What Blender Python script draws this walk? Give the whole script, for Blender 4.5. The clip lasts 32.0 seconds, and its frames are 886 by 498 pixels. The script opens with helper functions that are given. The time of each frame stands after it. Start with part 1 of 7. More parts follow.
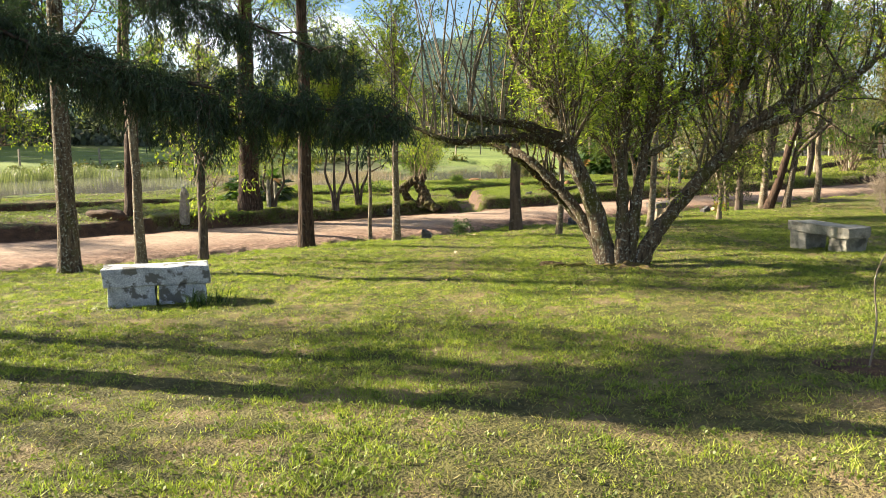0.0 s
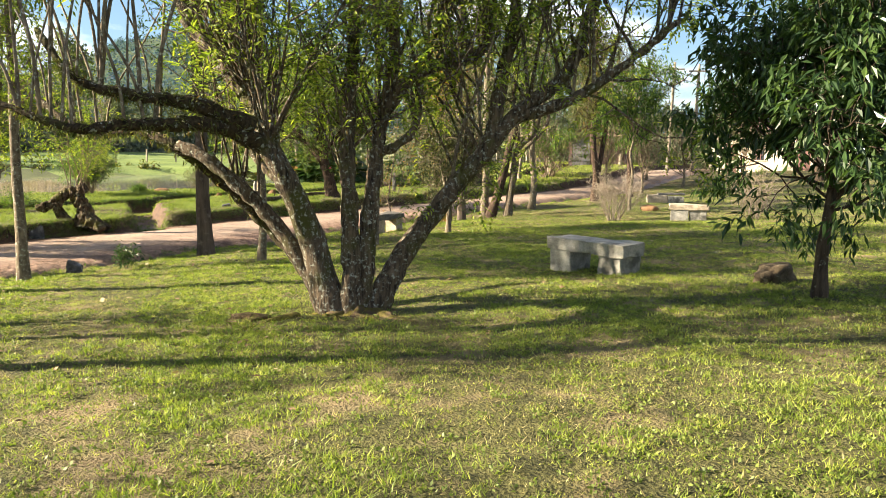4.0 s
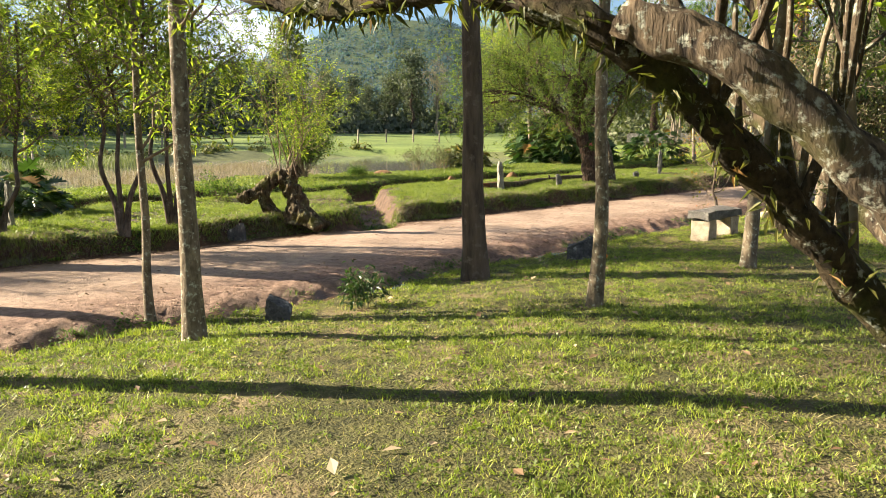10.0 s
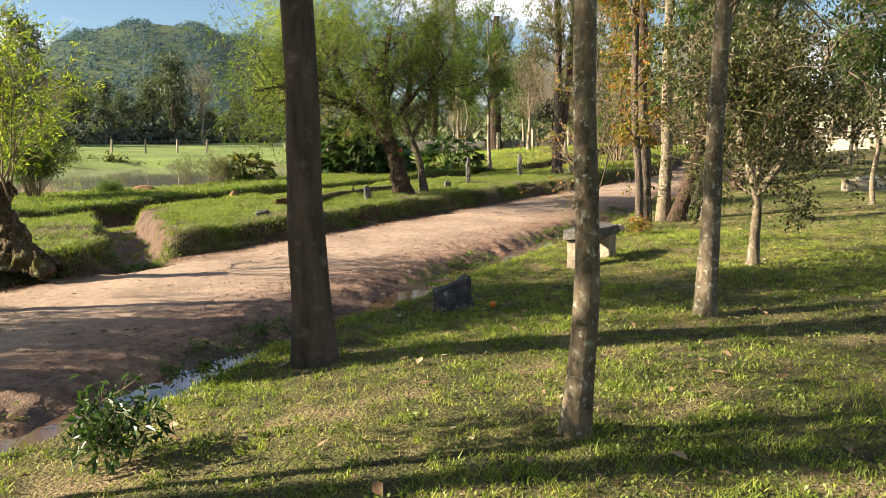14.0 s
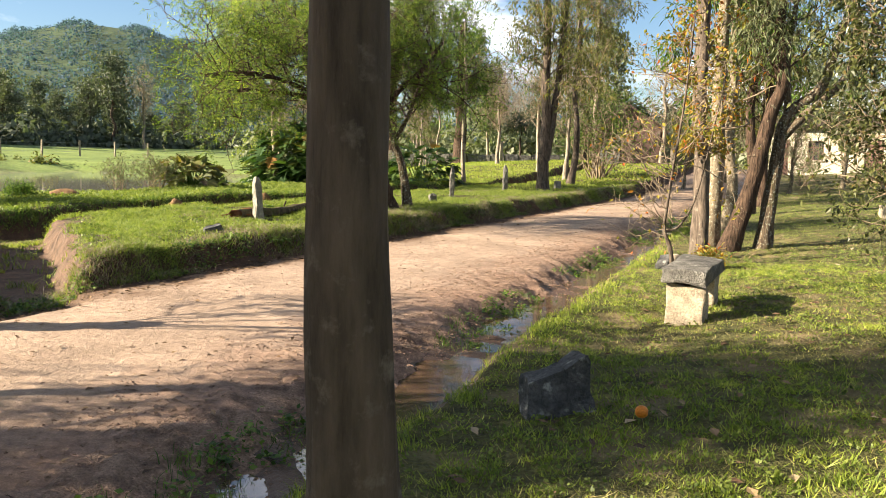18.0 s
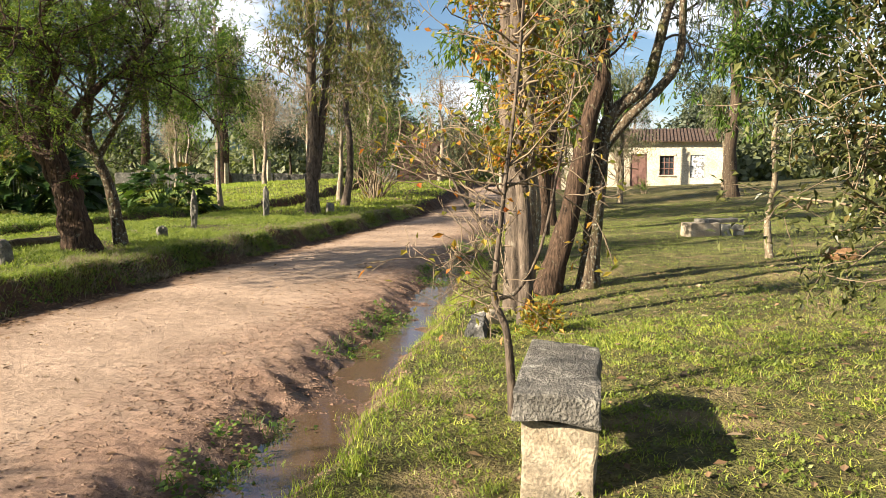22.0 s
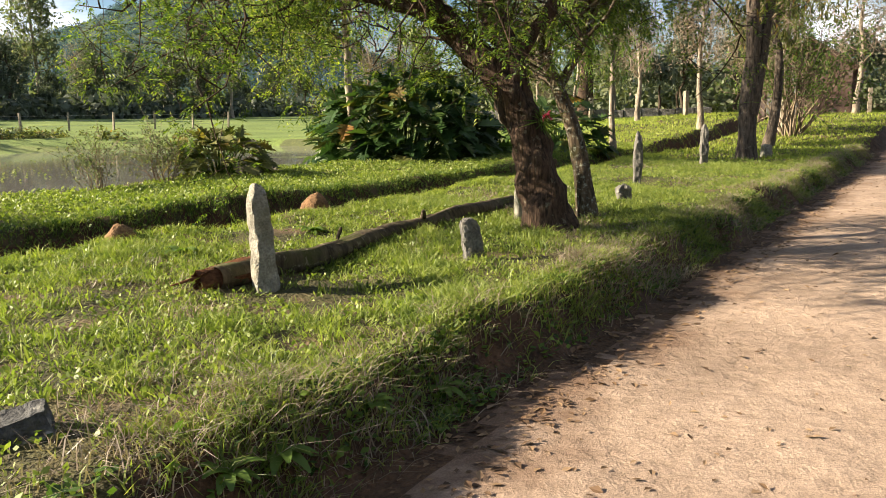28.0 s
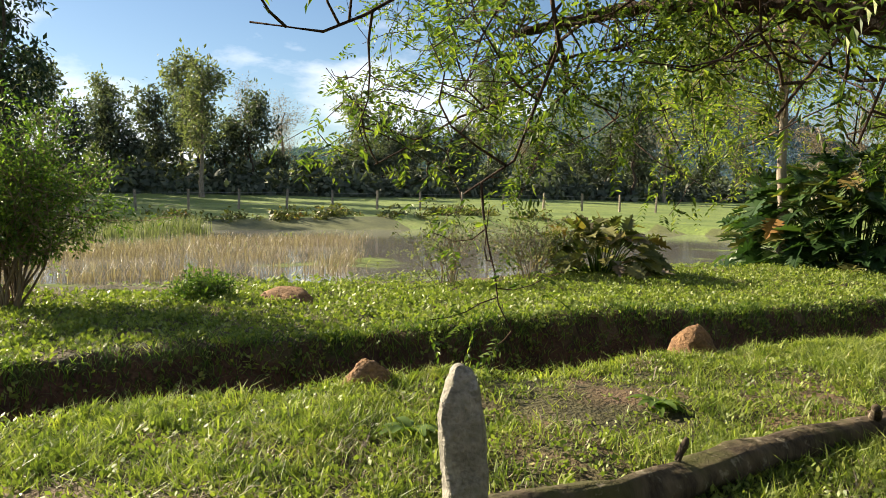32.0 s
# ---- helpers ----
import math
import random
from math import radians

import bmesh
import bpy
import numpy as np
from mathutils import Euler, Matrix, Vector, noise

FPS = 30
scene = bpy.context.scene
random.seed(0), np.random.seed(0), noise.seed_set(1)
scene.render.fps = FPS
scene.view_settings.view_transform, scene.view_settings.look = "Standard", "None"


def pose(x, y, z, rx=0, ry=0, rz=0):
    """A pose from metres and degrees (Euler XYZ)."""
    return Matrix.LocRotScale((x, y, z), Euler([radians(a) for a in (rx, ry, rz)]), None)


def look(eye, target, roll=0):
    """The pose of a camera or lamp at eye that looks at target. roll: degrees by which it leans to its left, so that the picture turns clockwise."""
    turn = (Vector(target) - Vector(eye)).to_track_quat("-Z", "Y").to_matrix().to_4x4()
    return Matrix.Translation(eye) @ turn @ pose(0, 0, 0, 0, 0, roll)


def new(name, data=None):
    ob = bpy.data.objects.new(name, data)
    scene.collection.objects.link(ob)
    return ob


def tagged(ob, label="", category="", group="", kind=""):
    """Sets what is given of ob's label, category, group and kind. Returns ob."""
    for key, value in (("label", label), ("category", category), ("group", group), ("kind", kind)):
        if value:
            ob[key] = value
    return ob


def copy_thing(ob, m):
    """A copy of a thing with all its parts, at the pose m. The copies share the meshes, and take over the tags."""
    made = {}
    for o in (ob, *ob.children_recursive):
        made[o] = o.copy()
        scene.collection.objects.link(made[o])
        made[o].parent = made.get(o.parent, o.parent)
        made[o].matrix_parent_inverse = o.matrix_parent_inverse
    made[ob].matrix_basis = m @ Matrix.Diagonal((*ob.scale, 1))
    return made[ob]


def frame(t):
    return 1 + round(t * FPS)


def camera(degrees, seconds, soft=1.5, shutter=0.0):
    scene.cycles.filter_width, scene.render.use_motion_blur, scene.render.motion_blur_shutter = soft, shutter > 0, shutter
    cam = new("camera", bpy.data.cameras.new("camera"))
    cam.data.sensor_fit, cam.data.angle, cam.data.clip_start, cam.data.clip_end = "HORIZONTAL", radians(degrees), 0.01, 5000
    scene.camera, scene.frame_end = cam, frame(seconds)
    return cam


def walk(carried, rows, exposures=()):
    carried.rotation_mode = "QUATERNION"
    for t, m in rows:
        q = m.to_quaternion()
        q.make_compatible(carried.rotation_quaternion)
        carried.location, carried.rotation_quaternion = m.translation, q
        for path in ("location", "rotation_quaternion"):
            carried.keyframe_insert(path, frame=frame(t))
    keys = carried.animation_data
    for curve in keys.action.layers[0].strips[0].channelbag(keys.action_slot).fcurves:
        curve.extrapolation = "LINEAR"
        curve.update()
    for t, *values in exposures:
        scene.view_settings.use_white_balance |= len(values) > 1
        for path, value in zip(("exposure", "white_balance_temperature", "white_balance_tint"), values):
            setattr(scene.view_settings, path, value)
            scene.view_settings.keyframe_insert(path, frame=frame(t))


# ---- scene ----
cam = camera(58.0, 32.0, soft=0.6)
PATH = [
    (0, (2.972, -6.792, 2.238), (2.147, -4.99, 1.966), 0.1),
    (0.5, (2.692, -6.458, 2.259), (2.05, -4.587, 1.962), -0.8),
    (1, (2.556, -6.014, 2.212), (2.1, -4.088, 1.927), -0.5),
    (1.5, (2.436, -5.548, 2.17), (2.124, -3.594, 1.882), -0.4),
    (2, (2.332, -5.046, 2.17), (2.153, -3.076, 1.871), -0.0),
    (2.5, (2.247, -4.484, 2.128), (2.085, -2.515, 1.817), 0.9),
    (4.5, (1.811, -2.27, 2.035), (1.682, -0.288, 1.8), 0.4),
    (5, (1.667, -1.684, 2.029), (1.489, 0.293, 1.789), 1.3),
    (5.5, (1.419, -1.122, 2.021), (1.166, 0.848, 1.785), 1.2),
    (6, (1.181, -0.55, 1.977), (0.826, 1.414, 1.837), 1.5),
    (6.5, (0.889, -0.015, 1.948), (0.455, 1.929, 1.765), 1.4),
    (7, (0.575, 0.477, 1.947), (0.122, 2.408, 1.69), 0.6),
    (7.5, (0.266, 0.956, 1.873), (-0.221, 2.876, 1.6), 0.8),
    (8, (-0.025, 1.391, 1.827), (-0.533, 3.305, 1.543), 0.3),
    (8.5, (-0.293, 1.819, 1.778), (-0.857, 3.717, 1.498), 0.7),
    (9, (-0.611, 2.249, 1.775), (-1.246, 4.124, 1.491), 0.8),
    (9.5, (-0.931, 2.645, 1.773), (-1.507, 4.537, 1.473), -0.5),
    (10, (-1.199, 3.092, 1.765), (-1.805, 4.975, 1.47), -0.3),
    (10.5, (-1.464, 3.528, 1.729), (-1.994, 5.438, 1.461), -1.0),
    (11, (-1.688, 3.935, 1.719), (-2.152, 5.863, 1.458), -1.3),
    (11.5, (-1.871, 4.366, 1.687), (-2.267, 6.311, 1.44), -0.4),
    (12, (-2.088, 4.805, 1.687), (-2.396, 6.764, 1.423), -0.3),
    (12.5, (-2.241, 5.221, 1.677), (-2.479, 7.193, 1.441), -0.5),
    (13, (-2.386, 5.662, 1.67), (-2.576, 7.639, 1.438), -0.4),
    (13.5, (-2.54, 6.119, 1.64), (-2.608, 8.102, 1.392), -1.2),
    (14, (-2.662, 6.619, 1.608), (-2.717, 8.599, 1.334), -0.6),
    (14.5, (-2.828, 7.074, 1.576), (-2.86, 9.052, 1.28), -0.2),
    (15, (-3.023, 7.484, 1.573), (-3.056, 9.462, 1.275), -0.2),
    (15.5, (-3.168, 7.968, 1.567), (-3.289, 9.946, 1.295), 0.7),
    (17.5, (-3.63, 9.611, 1.389), (-3.7, 11.59, 1.106), 1.1),
    (18, (-3.648, 10.012, 1.385), (-3.566, 11.997, 1.148), 1.2),
    (18.5, (-3.572, 10.498, 1.392), (-3.365, 12.476, 1.187), 1.1),
    (19, (-3.527, 10.977, 1.364), (-3.143, 12.931, 1.173), 0.5),
    (19.5, (-3.425, 11.456, 1.342), (-2.922, 13.381, 1.137), 0.3),
    (20, (-3.297, 11.897, 1.347), (-2.699, 13.796, 1.159), 0.2),
    (20.5, (-3.213, 12.362, 1.394), (-2.531, 14.231, 1.192), -0.2),
    (21, (-3.051, 12.848, 1.389), (-2.41, 14.733, 1.196), 0.1),
    (21.5, (-2.905, 13.33, 1.352), (-2.299, 15.227, 1.172), 0.3),
    (22, (-2.769, 13.819, 1.376), (-2.152, 15.713, 1.192), 0.3),
    (22.5, (-2.61, 14.27, 1.368), (-2.019, 16.171, 1.183), 0.9),
    (23, (-2.461, 14.696, 1.362), (-1.852, 16.593, 1.187), 0.7),
    (23.5, (-2.304, 15.027, 1.353), (-1.704, 16.927, 1.179), 0.5),
    (24, (-2.147, 15.349, 1.365), (-1.616, 17.264, 1.139), 1.5),
    (24.5, (-2.185, 15.732, 1.314), (-1.813, 17.682, 1.071), 1.7),
    (25, (-2.293, 16.14, 1.228), (-2.323, 18.115, 0.917), 2.2),
    (25.5, (-2.466, 16.512, 1.195), (-2.673, 18.473, 0.861), 2.5),
    (27.5, (-4.308, 18.281, 1.358), (-4.421, 20.246, 1.006), -1.0),
    (28, (-4.603, 18.675, 1.379), (-4.766, 20.64, 1.043), -1.0),
    (28.5, (-4.785, 19.145, 1.411), (-5.096, 21.095, 1.099), -0.7),
    (29, (-4.913, 19.578, 1.399), (-5.289, 21.523, 1.129), -0.7),
    (29.5, (-4.984, 19.985, 1.383), (-5.436, 21.92, 1.154), -0.5),
    (30, (-5.008, 20.42, 1.399), (-5.564, 22.329, 1.185), -0.2),
    (30.5, (-5.061, 20.83, 1.416), (-5.695, 22.715, 1.21), 0.0),
    (31, (-5.029, 21.22, 1.412), (-5.834, 23.042, 1.238), 0.7),
    (31.5, (-4.968, 21.596, 1.42), (-5.949, 23.333, 1.278), 0.8),
    (32, (-4.966, 21.986, 1.446), (-6.11, 23.622, 1.316), 0.9),
]
EXPOSURES = [(0, 2.3), (2, 2.4), (5, 2.42), (7, 2.5), (9, 2.4), (12, 2.05), (15, 2.05), (18, 2.25), (20, 2.2), (22, 2.0), (24, 1.9), (25, 1.7), (28, 2.0), (29, 2.05), (30, 1.95), (32, 1.85)]
walk(cam, [(t, look(eye, target, roll)) for t, eye, target, roll in PATH], EXPOSURES)

# ---------------------------------------------------------------- light
SUN_AZ, SUN_EL = 264.0, 25.0          # compass of the sun from +y, clockwise; its height


def sun_and_sky():
    world = bpy.data.worlds.new("world")
    scene.world = world
    world.use_nodes = True
    nt = world.node_tree
    nt.nodes.clear()
    out = nt.nodes.new("ShaderNodeOutputWorld")
    bg = nt.nodes.new("ShaderNodeBackground")
    sky = nt.nodes.new("ShaderNodeTexSky")
    sky.sky_type = "NISHITA"
    sky.sun_disc = False
    sky.sun_elevation = radians(SUN_EL)
    sky.sun_rotation = radians(SUN_AZ)
    sky.air_density, sky.dust_density, sky.ozone_density = 1.0, 0.25, 3.2
    co = nt.nodes.new("ShaderNodeTexCoord")
    mp = nt.nodes.new("ShaderNodeMapping")
    mp.inputs["Scale"].default_value = (1.0, 1.0, 2.6)
    n = nt.nodes.new("ShaderNodeTexNoise")
    n.inputs["Scale"].default_value, n.inputs["Detail"].default_value = 3.2, 7.0
    n.inputs["Roughness"].default_value = 0.55
    ramp = nt.nodes.new("ShaderNodeValToRGB")
    ramp.color_ramp.elements[0].position, ramp.color_ramp.elements[1].position = 0.5, 0.66
    mix = nt.nodes.new("ShaderNodeMix")
    mix.data_type = "RGBA"
    mix.inputs[7].default_value = (11.5, 11.6, 12.0, 1)
    nt.links.new(co.outputs["Generated"], mp.inputs["Vector"])
    nt.links.new(mp.outputs[0], n.inputs["Vector"])
    nt.links.new(n.outputs[0], ramp.inputs[0])
    nt.links.new(ramp.outputs[0], mix.inputs[0])
    nt.links.new(sky.outputs[0], mix.inputs[6])
    nt.links.new(mix.outputs[2], bg.inputs[0])
    bg.inputs[1].default_value = 0.035
    nt.links.new(bg.outputs[0], out.inputs[0])
    lamp = bpy.data.lights.new("sun", "SUN")
    lamp.energy, lamp.angle, lamp.color = 5.0, radians(0.5), (1.0, 0.86, 0.64)
    ob = new("sun", lamp)
    az, el = radians(SUN_AZ), radians(SUN_EL)
    ob.matrix_world = look(Vector((math.sin(az) * math.cos(el), math.cos(az) * math.cos(el), math.sin(el))) * 60, (0, 0, 0))


sun_and_sky()


# ---------------------------------------------------------------- materials
def nodes_of(name):
    m = bpy.data.materials.new(name)
    m.use_nodes = True
    nt = m.node_tree
    return m, nt, nt.nodes["Principled BSDF"], nt.nodes["Material Output"]


def noise_node(nt, scale, detail=5.0, stretch=None, where="Object", rough=0.55):
    n = nt.nodes.new("ShaderNodeTexNoise")
    n.inputs["Scale"].default_value, n.inputs["Detail"].default_value, n.inputs["Roughness"].default_value = scale, detail, rough
    c = nt.nodes.new("ShaderNodeTexCoord")
    v = c.outputs[where]
    if stretch:
        mp = nt.nodes.new("ShaderNodeMapping")
        mp.inputs["Scale"].default_value = stretch
        nt.links.new(v, mp.inputs["Vector"])
        v = mp.outputs[0]
    nt.links.new(v, n.inputs["Vector"])
    return n


def ramp_node(nt, src, stops):
    r = nt.nodes.new("ShaderNodeValToRGB")
    while len(r.color_ramp.elements) < len(stops):
        r.color_ramp.elements.new(0.5)
    for e, (p, c) in zip(r.color_ramp.elements, stops):
        e.position, e.color = p, (*c, 1) if len(c) == 3 else c
    nt.links.new(src, r.inputs[0])
    return r


def mix_node(nt, fac, a, b, kind="MIX"):
    m = nt.nodes.new("ShaderNodeMix")
    m.data_type, m.blend_type = "RGBA", kind
    for sock, v in ((0, fac), (6, a), (7, b)):
        if isinstance(v, (int, float)):
            m.inputs[sock].default_value = v
        elif isinstance(v, tuple):
            m.inputs[sock].default_value = (*v, 1)
        else:
            nt.links.new(v, m.inputs[sock])
    return m.outputs[2]


def bump(nt, bsdf, src, strength, dist):
    b = nt.nodes.new("ShaderNodeBump")
    b.inputs["Strength"].default_value, b.inputs["Distance"].default_value = strength, dist
    nt.links.new(src, b.inputs["Height"])
    nt.links.new(b.outputs[0], bsdf.inputs["Normal"])


G0, G1 = (0.0, 0.0, 0.0), (1.0, 1.0, 1.0)


def surface(name, dark, light, scale, rough=0.85, bump_d=0.01, bump_s=0.6, patch=None, patch_scale=0.6, patch_at=(0.5, 0.62), fine=None, stretch=None):
    """Two-scale noise colour, an optional patch colour, and relief."""
    m, nt, b, _ = nodes_of(name)
    n1 = noise_node(nt, scale, 6, stretch)
    col = ramp_node(nt, n1.outputs[0], [(0.3, dark), (0.7, light)]).outputs[0]
    n2 = noise_node(nt, fine or scale * 9, 4, stretch)
    shade = ramp_node(nt, n2.outputs[0], [(0.3, (0.6, 0.6, 0.6)), (0.7, (1.25, 1.25, 1.25))]).outputs[0]
    col = mix_node(nt, 1.0, col, shade, "MULTIPLY")
    if patch:
        n3 = noise_node(nt, patch_scale, 6)
        f = ramp_node(nt, n3.outputs[0], [(patch_at[0], G0), (patch_at[1], G1)]).outputs[0]
        col = mix_node(nt, f, col, patch)
    nt.links.new(col, b.inputs["Base Color"])
    b.inputs["Roughness"].default_value = rough
    b.inputs["Specular IOR Level"].default_value = 0.25
    bump(nt, b, n2.outputs[0], bump_s, bump_d)
    return m


def bark(name, dark, light, scale=14.0, lichen=None, lichen_at=(0.56, 0.6), moss=None, rough=0.9, up=0.18, depth=0.02, lichen_scale=12.0):
    m, nt, b, _ = nodes_of(name)
    n1 = noise_node(nt, scale, 7, (1, 1, up), rough=0.65)
    col = ramp_node(nt, n1.outputs[0], [(0.33, dark), (0.66, light)]).outputs[0]
    if moss:
        n3 = noise_node(nt, 3.0, 5)
        col = mix_node(nt, ramp_node(nt, n3.outputs[0], [(0.52, G0), (0.66, G1)]).outputs[0], col, moss)
    if lichen:
        n2 = noise_node(nt, lichen_scale, 7, rough=0.68)
        col = mix_node(nt, ramp_node(nt, n2.outputs[0], [(lichen_at[0], G0), (lichen_at[1], G1)]).outputs[0], col, lichen)
    nt.links.new(col, b.inputs["Base Color"])
    b.inputs["Roughness"].default_value = rough
    b.inputs["Specular IOR Level"].default_value = 0.2
    bump(nt, b, n1.outputs[0], 0.9, depth)
    return m


def leafy(name, dark, mid, light, through_=0.35, rough=0.5, accent=None, share=0.06, clump=0.0):
    """Foliage: each leaf its own shade, some light shining through."""
    m, nt, b, out = nodes_of(name)
    g = nt.nodes.new("ShaderNodeNewGeometry")
    stops = [(0.0, dark), (0.5, mid), (1.0, light)]
    if accent:
        stops = [(0.0, dark), (0.45, mid), (1.0 - share, light), (1.0, accent)]
    fac = g.outputs["Random Per Island"]
    if clump:
        n = noise_node(nt, clump, 6, rough=0.7)
        spread = nt.nodes.new("ShaderNodeMapRange")
        spread.inputs["From Min"].default_value, spread.inputs["From Max"].default_value = 0.36, 0.64
        nt.links.new(n.outputs[0], spread.inputs["Value"])
        both = nt.nodes.new("ShaderNodeMix")
        both.inputs[0].default_value = 0.6
        nt.links.new(fac, both.inputs[2])
        nt.links.new(spread.outputs[0], both.inputs[3])
        fac = both.outputs[0]
    r = ramp_node(nt, fac, stops)
    nt.links.new(r.outputs[0], b.inputs["Base Color"])
    b.inputs["Roughness"].default_value = rough
    b.inputs["Specular IOR Level"].default_value = 0.3
    t = nt.nodes.new("ShaderNodeBsdfTranslucent")
    warm = mix_node(nt, 1.0, r.outputs[0], (1.15, 1.3, 0.55), "MULTIPLY")
    nt.links.new(warm, t.inputs[0])
    mx = nt.nodes.new("ShaderNodeMixShader")
    mx.inputs[0].default_value = through_
    nt.links.new(b.outputs[0], mx.inputs[1])
    nt.links.new(t.outputs[0], mx.inputs[2])
    nt.links.new(mx.outputs[0], out.inputs[0])
    return m


M = {}
M["lawn"] = surface("lawn_soil", (0.045, 0.047, 0.014), (0.17, 0.16, 0.052), 5.0, bump_d=0.12, bump_s=1.0, patch=(0.25, 0.19, 0.1), patch_scale=1.4, patch_at=(0.51, 0.67), fine=40)
M["bank_green"] = surface("bank_turf", (0.03, 0.028, 0.011), (0.1, 0.09, 0.034), 5.0, bump_d=0.06, bump_s=1.0, patch=(0.12, 0.08, 0.045), patch_scale=1.8, patch_at=(0.48, 0.64), fine=30)
M["meadow"] = surface("meadow", (0.085, 0.13, 0.028), (0.18, 0.23, 0.055), 0.25, bump_d=0.05, patch=(0.25, 0.23, 0.1), patch_scale=0.06, patch_at=(0.58, 0.72), fine=6)
M["soil"] = surface("bare_soil", (0.035, 0.02, 0.012), (0.1, 0.055, 0.03), 5, bump_d=0.03, bump_s=0.9, fine=40)
M["clay"] = surface("bare_clay", (0.05, 0.03, 0.02), (0.15, 0.092, 0.06), 4, bump_d=0.04, bump_s=0.9, fine=30)
M["mud"] = surface("wet_mud", (0.05, 0.031, 0.021), (0.14, 0.088, 0.06), 4, rough=0.45, bump_d=0.02, fine=34)


def road_surface():
    """Packed tan earth that turns to dark red gravel towards the ditch."""
    m, nt, b, _ = nodes_of("dirt_road")
    c = nt.nodes.new("ShaderNodeTexCoord")
    dot = nt.nodes.new("ShaderNodeVectorMath")
    dot.operation = "DOT_PRODUCT"
    dot.inputs[1].default_value = (-0.8853, 0.4651, 0.0)
    nt.links.new(c.outputs["Object"], dot.inputs[0])
    n0 = noise_node(nt, 1.7, 8, rough=0.65)
    add = nt.nodes.new("ShaderNodeMath")
    add.operation = "MULTIPLY_ADD"
    add.inputs[1].default_value = 1.9
    nt.links.new(n0.outputs[0], add.inputs[0])
    nt.links.new(dot.outputs["Value"], add.inputs[2])
    rng = nt.nodes.new("ShaderNodeMapRange")
    rng.inputs["From Min"].default_value, rng.inputs["From Max"].default_value = 12.0, 13.1
    nt.links.new(add.outputs[0], rng.inputs["Value"])
    n1 = noise_node(nt, 0.8, 6)
    tan = ramp_node(nt, n1.outputs[0], [(0.3, (0.235, 0.17, 0.128)), (0.7, (0.385, 0.285, 0.218))]).outputs[0]
    n2 = noise_node(nt, 9.0, 7, rough=0.7)
    tan = mix_node(nt, 1.0, tan, ramp_node(nt, n2.outputs[0], [(0.3, (0.72, 0.7, 0.68)), (0.65, (1.1, 1.1, 1.1))]).outputs[0], "MULTIPLY")
    red = ramp_node(nt, n2.outputs[0], [(0.3, (0.09, 0.056, 0.042)), (0.7, (0.32, 0.205, 0.15))]).outputs[0]
    col = mix_node(nt, rng.outputs[0], red, tan)
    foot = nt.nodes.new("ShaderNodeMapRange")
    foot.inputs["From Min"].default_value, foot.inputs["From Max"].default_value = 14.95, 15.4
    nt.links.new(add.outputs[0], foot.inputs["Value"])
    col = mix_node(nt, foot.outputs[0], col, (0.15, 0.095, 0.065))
    n3 = noise_node(nt, 120.0, 3)
    col = mix_node(nt, 1.0, col, ramp_node(nt, n3.outputs[0], [(0.3, (0.7, 0.7, 0.7)), (0.7, (1.2, 1.2, 1.2))]).outputs[0], "MULTIPLY")
    nt.links.new(col, b.inputs["Base Color"])
    b.inputs["Roughness"].default_value = 0.9
    b.inputs["Specular IOR Level"].default_value = 0.2
    bump(nt, b, n2.outputs[0], 0.8, 0.035)
    return m


M["road"] = road_surface()
M["gravel"] = surface("road_edge_gravel", (0.13, 0.08, 0.058), (0.42, 0.28, 0.205), 9, bump_d=0.05, bump_s=1.0, fine=70)
M["pondbed"] = surface("pond_mud", (0.05, 0.06, 0.02), (0.11, 0.12, 0.04), 0.5, fine=9)
M["forest"] = surface("forest_floor", (0.02, 0.04, 0.02), (0.05, 0.075, 0.03), 0.02, bump_d=2.0, bump_s=1.0, fine=0.16)
M["bark_lichen"] = bark("bark_lichen", (0.014, 0.01, 0.008), (0.165, 0.122, 0.08), 26, (0.33, 0.34, 0.28), (0.54, 0.64), (0.07, 0.07, 0.02), lichen_scale=25, depth=0.05)
M["bark_mossy"] = bark("bark_mossy", (0.012, 0.009, 0.006), (0.09, 0.065, 0.035), 24, (0.3, 0.31, 0.25), (0.58, 0.63), (0.055, 0.06, 0.012), lichen_scale=14, depth=0.06, up=0.8)
M["bark_smooth"] = bark("bark_smooth", (0.06, 0.045, 0.03), (0.22, 0.175, 0.12), 16, (0.36, 0.36, 0.28), (0.55, 0.64), None, up=0.45, depth=0.02, lichen_scale=22)
M["bark_pole"] = bark("bark_pole", (0.04, 0.03, 0.023), (0.125, 0.093, 0.07), 9, (0.18, 0.15, 0.12), (0.55, 0.72), None, up=0.18, depth=0.03, lichen_scale=7)
M["bark_brown"] = bark("bark_brown", (0.01, 0.007, 0.005), (0.105, 0.066, 0.045), 30, (0.17, 0.15, 0.11), (0.6, 0.68), None, up=0.16, depth=0.06)
M["bark_pale"] = bark("bark_pale", (0.09, 0.072, 0.056), (0.33, 0.275, 0.21), 11, (0.4, 0.38, 0.31), (0.58, 0.66), None, up=0.22, depth=0.025)
M["bark_tan"] = bark("bark_tan", (0.028, 0.022, 0.018), (0.15, 0.115, 0.09), 17, (0.2, 0.175, 0.14), (0.58, 0.68), up=0.28, depth=0.04)
M["bark_dark"] = bark("bark_dark", (0.02, 0.014, 0.01), (0.09, 0.065, 0.045), 16, (0.2, 0.2, 0.15), (0.6, 0.66))
M["twig"] = bark("twig_bark", (0.1, 0.075, 0.05), (0.26, 0.2, 0.14), 10)
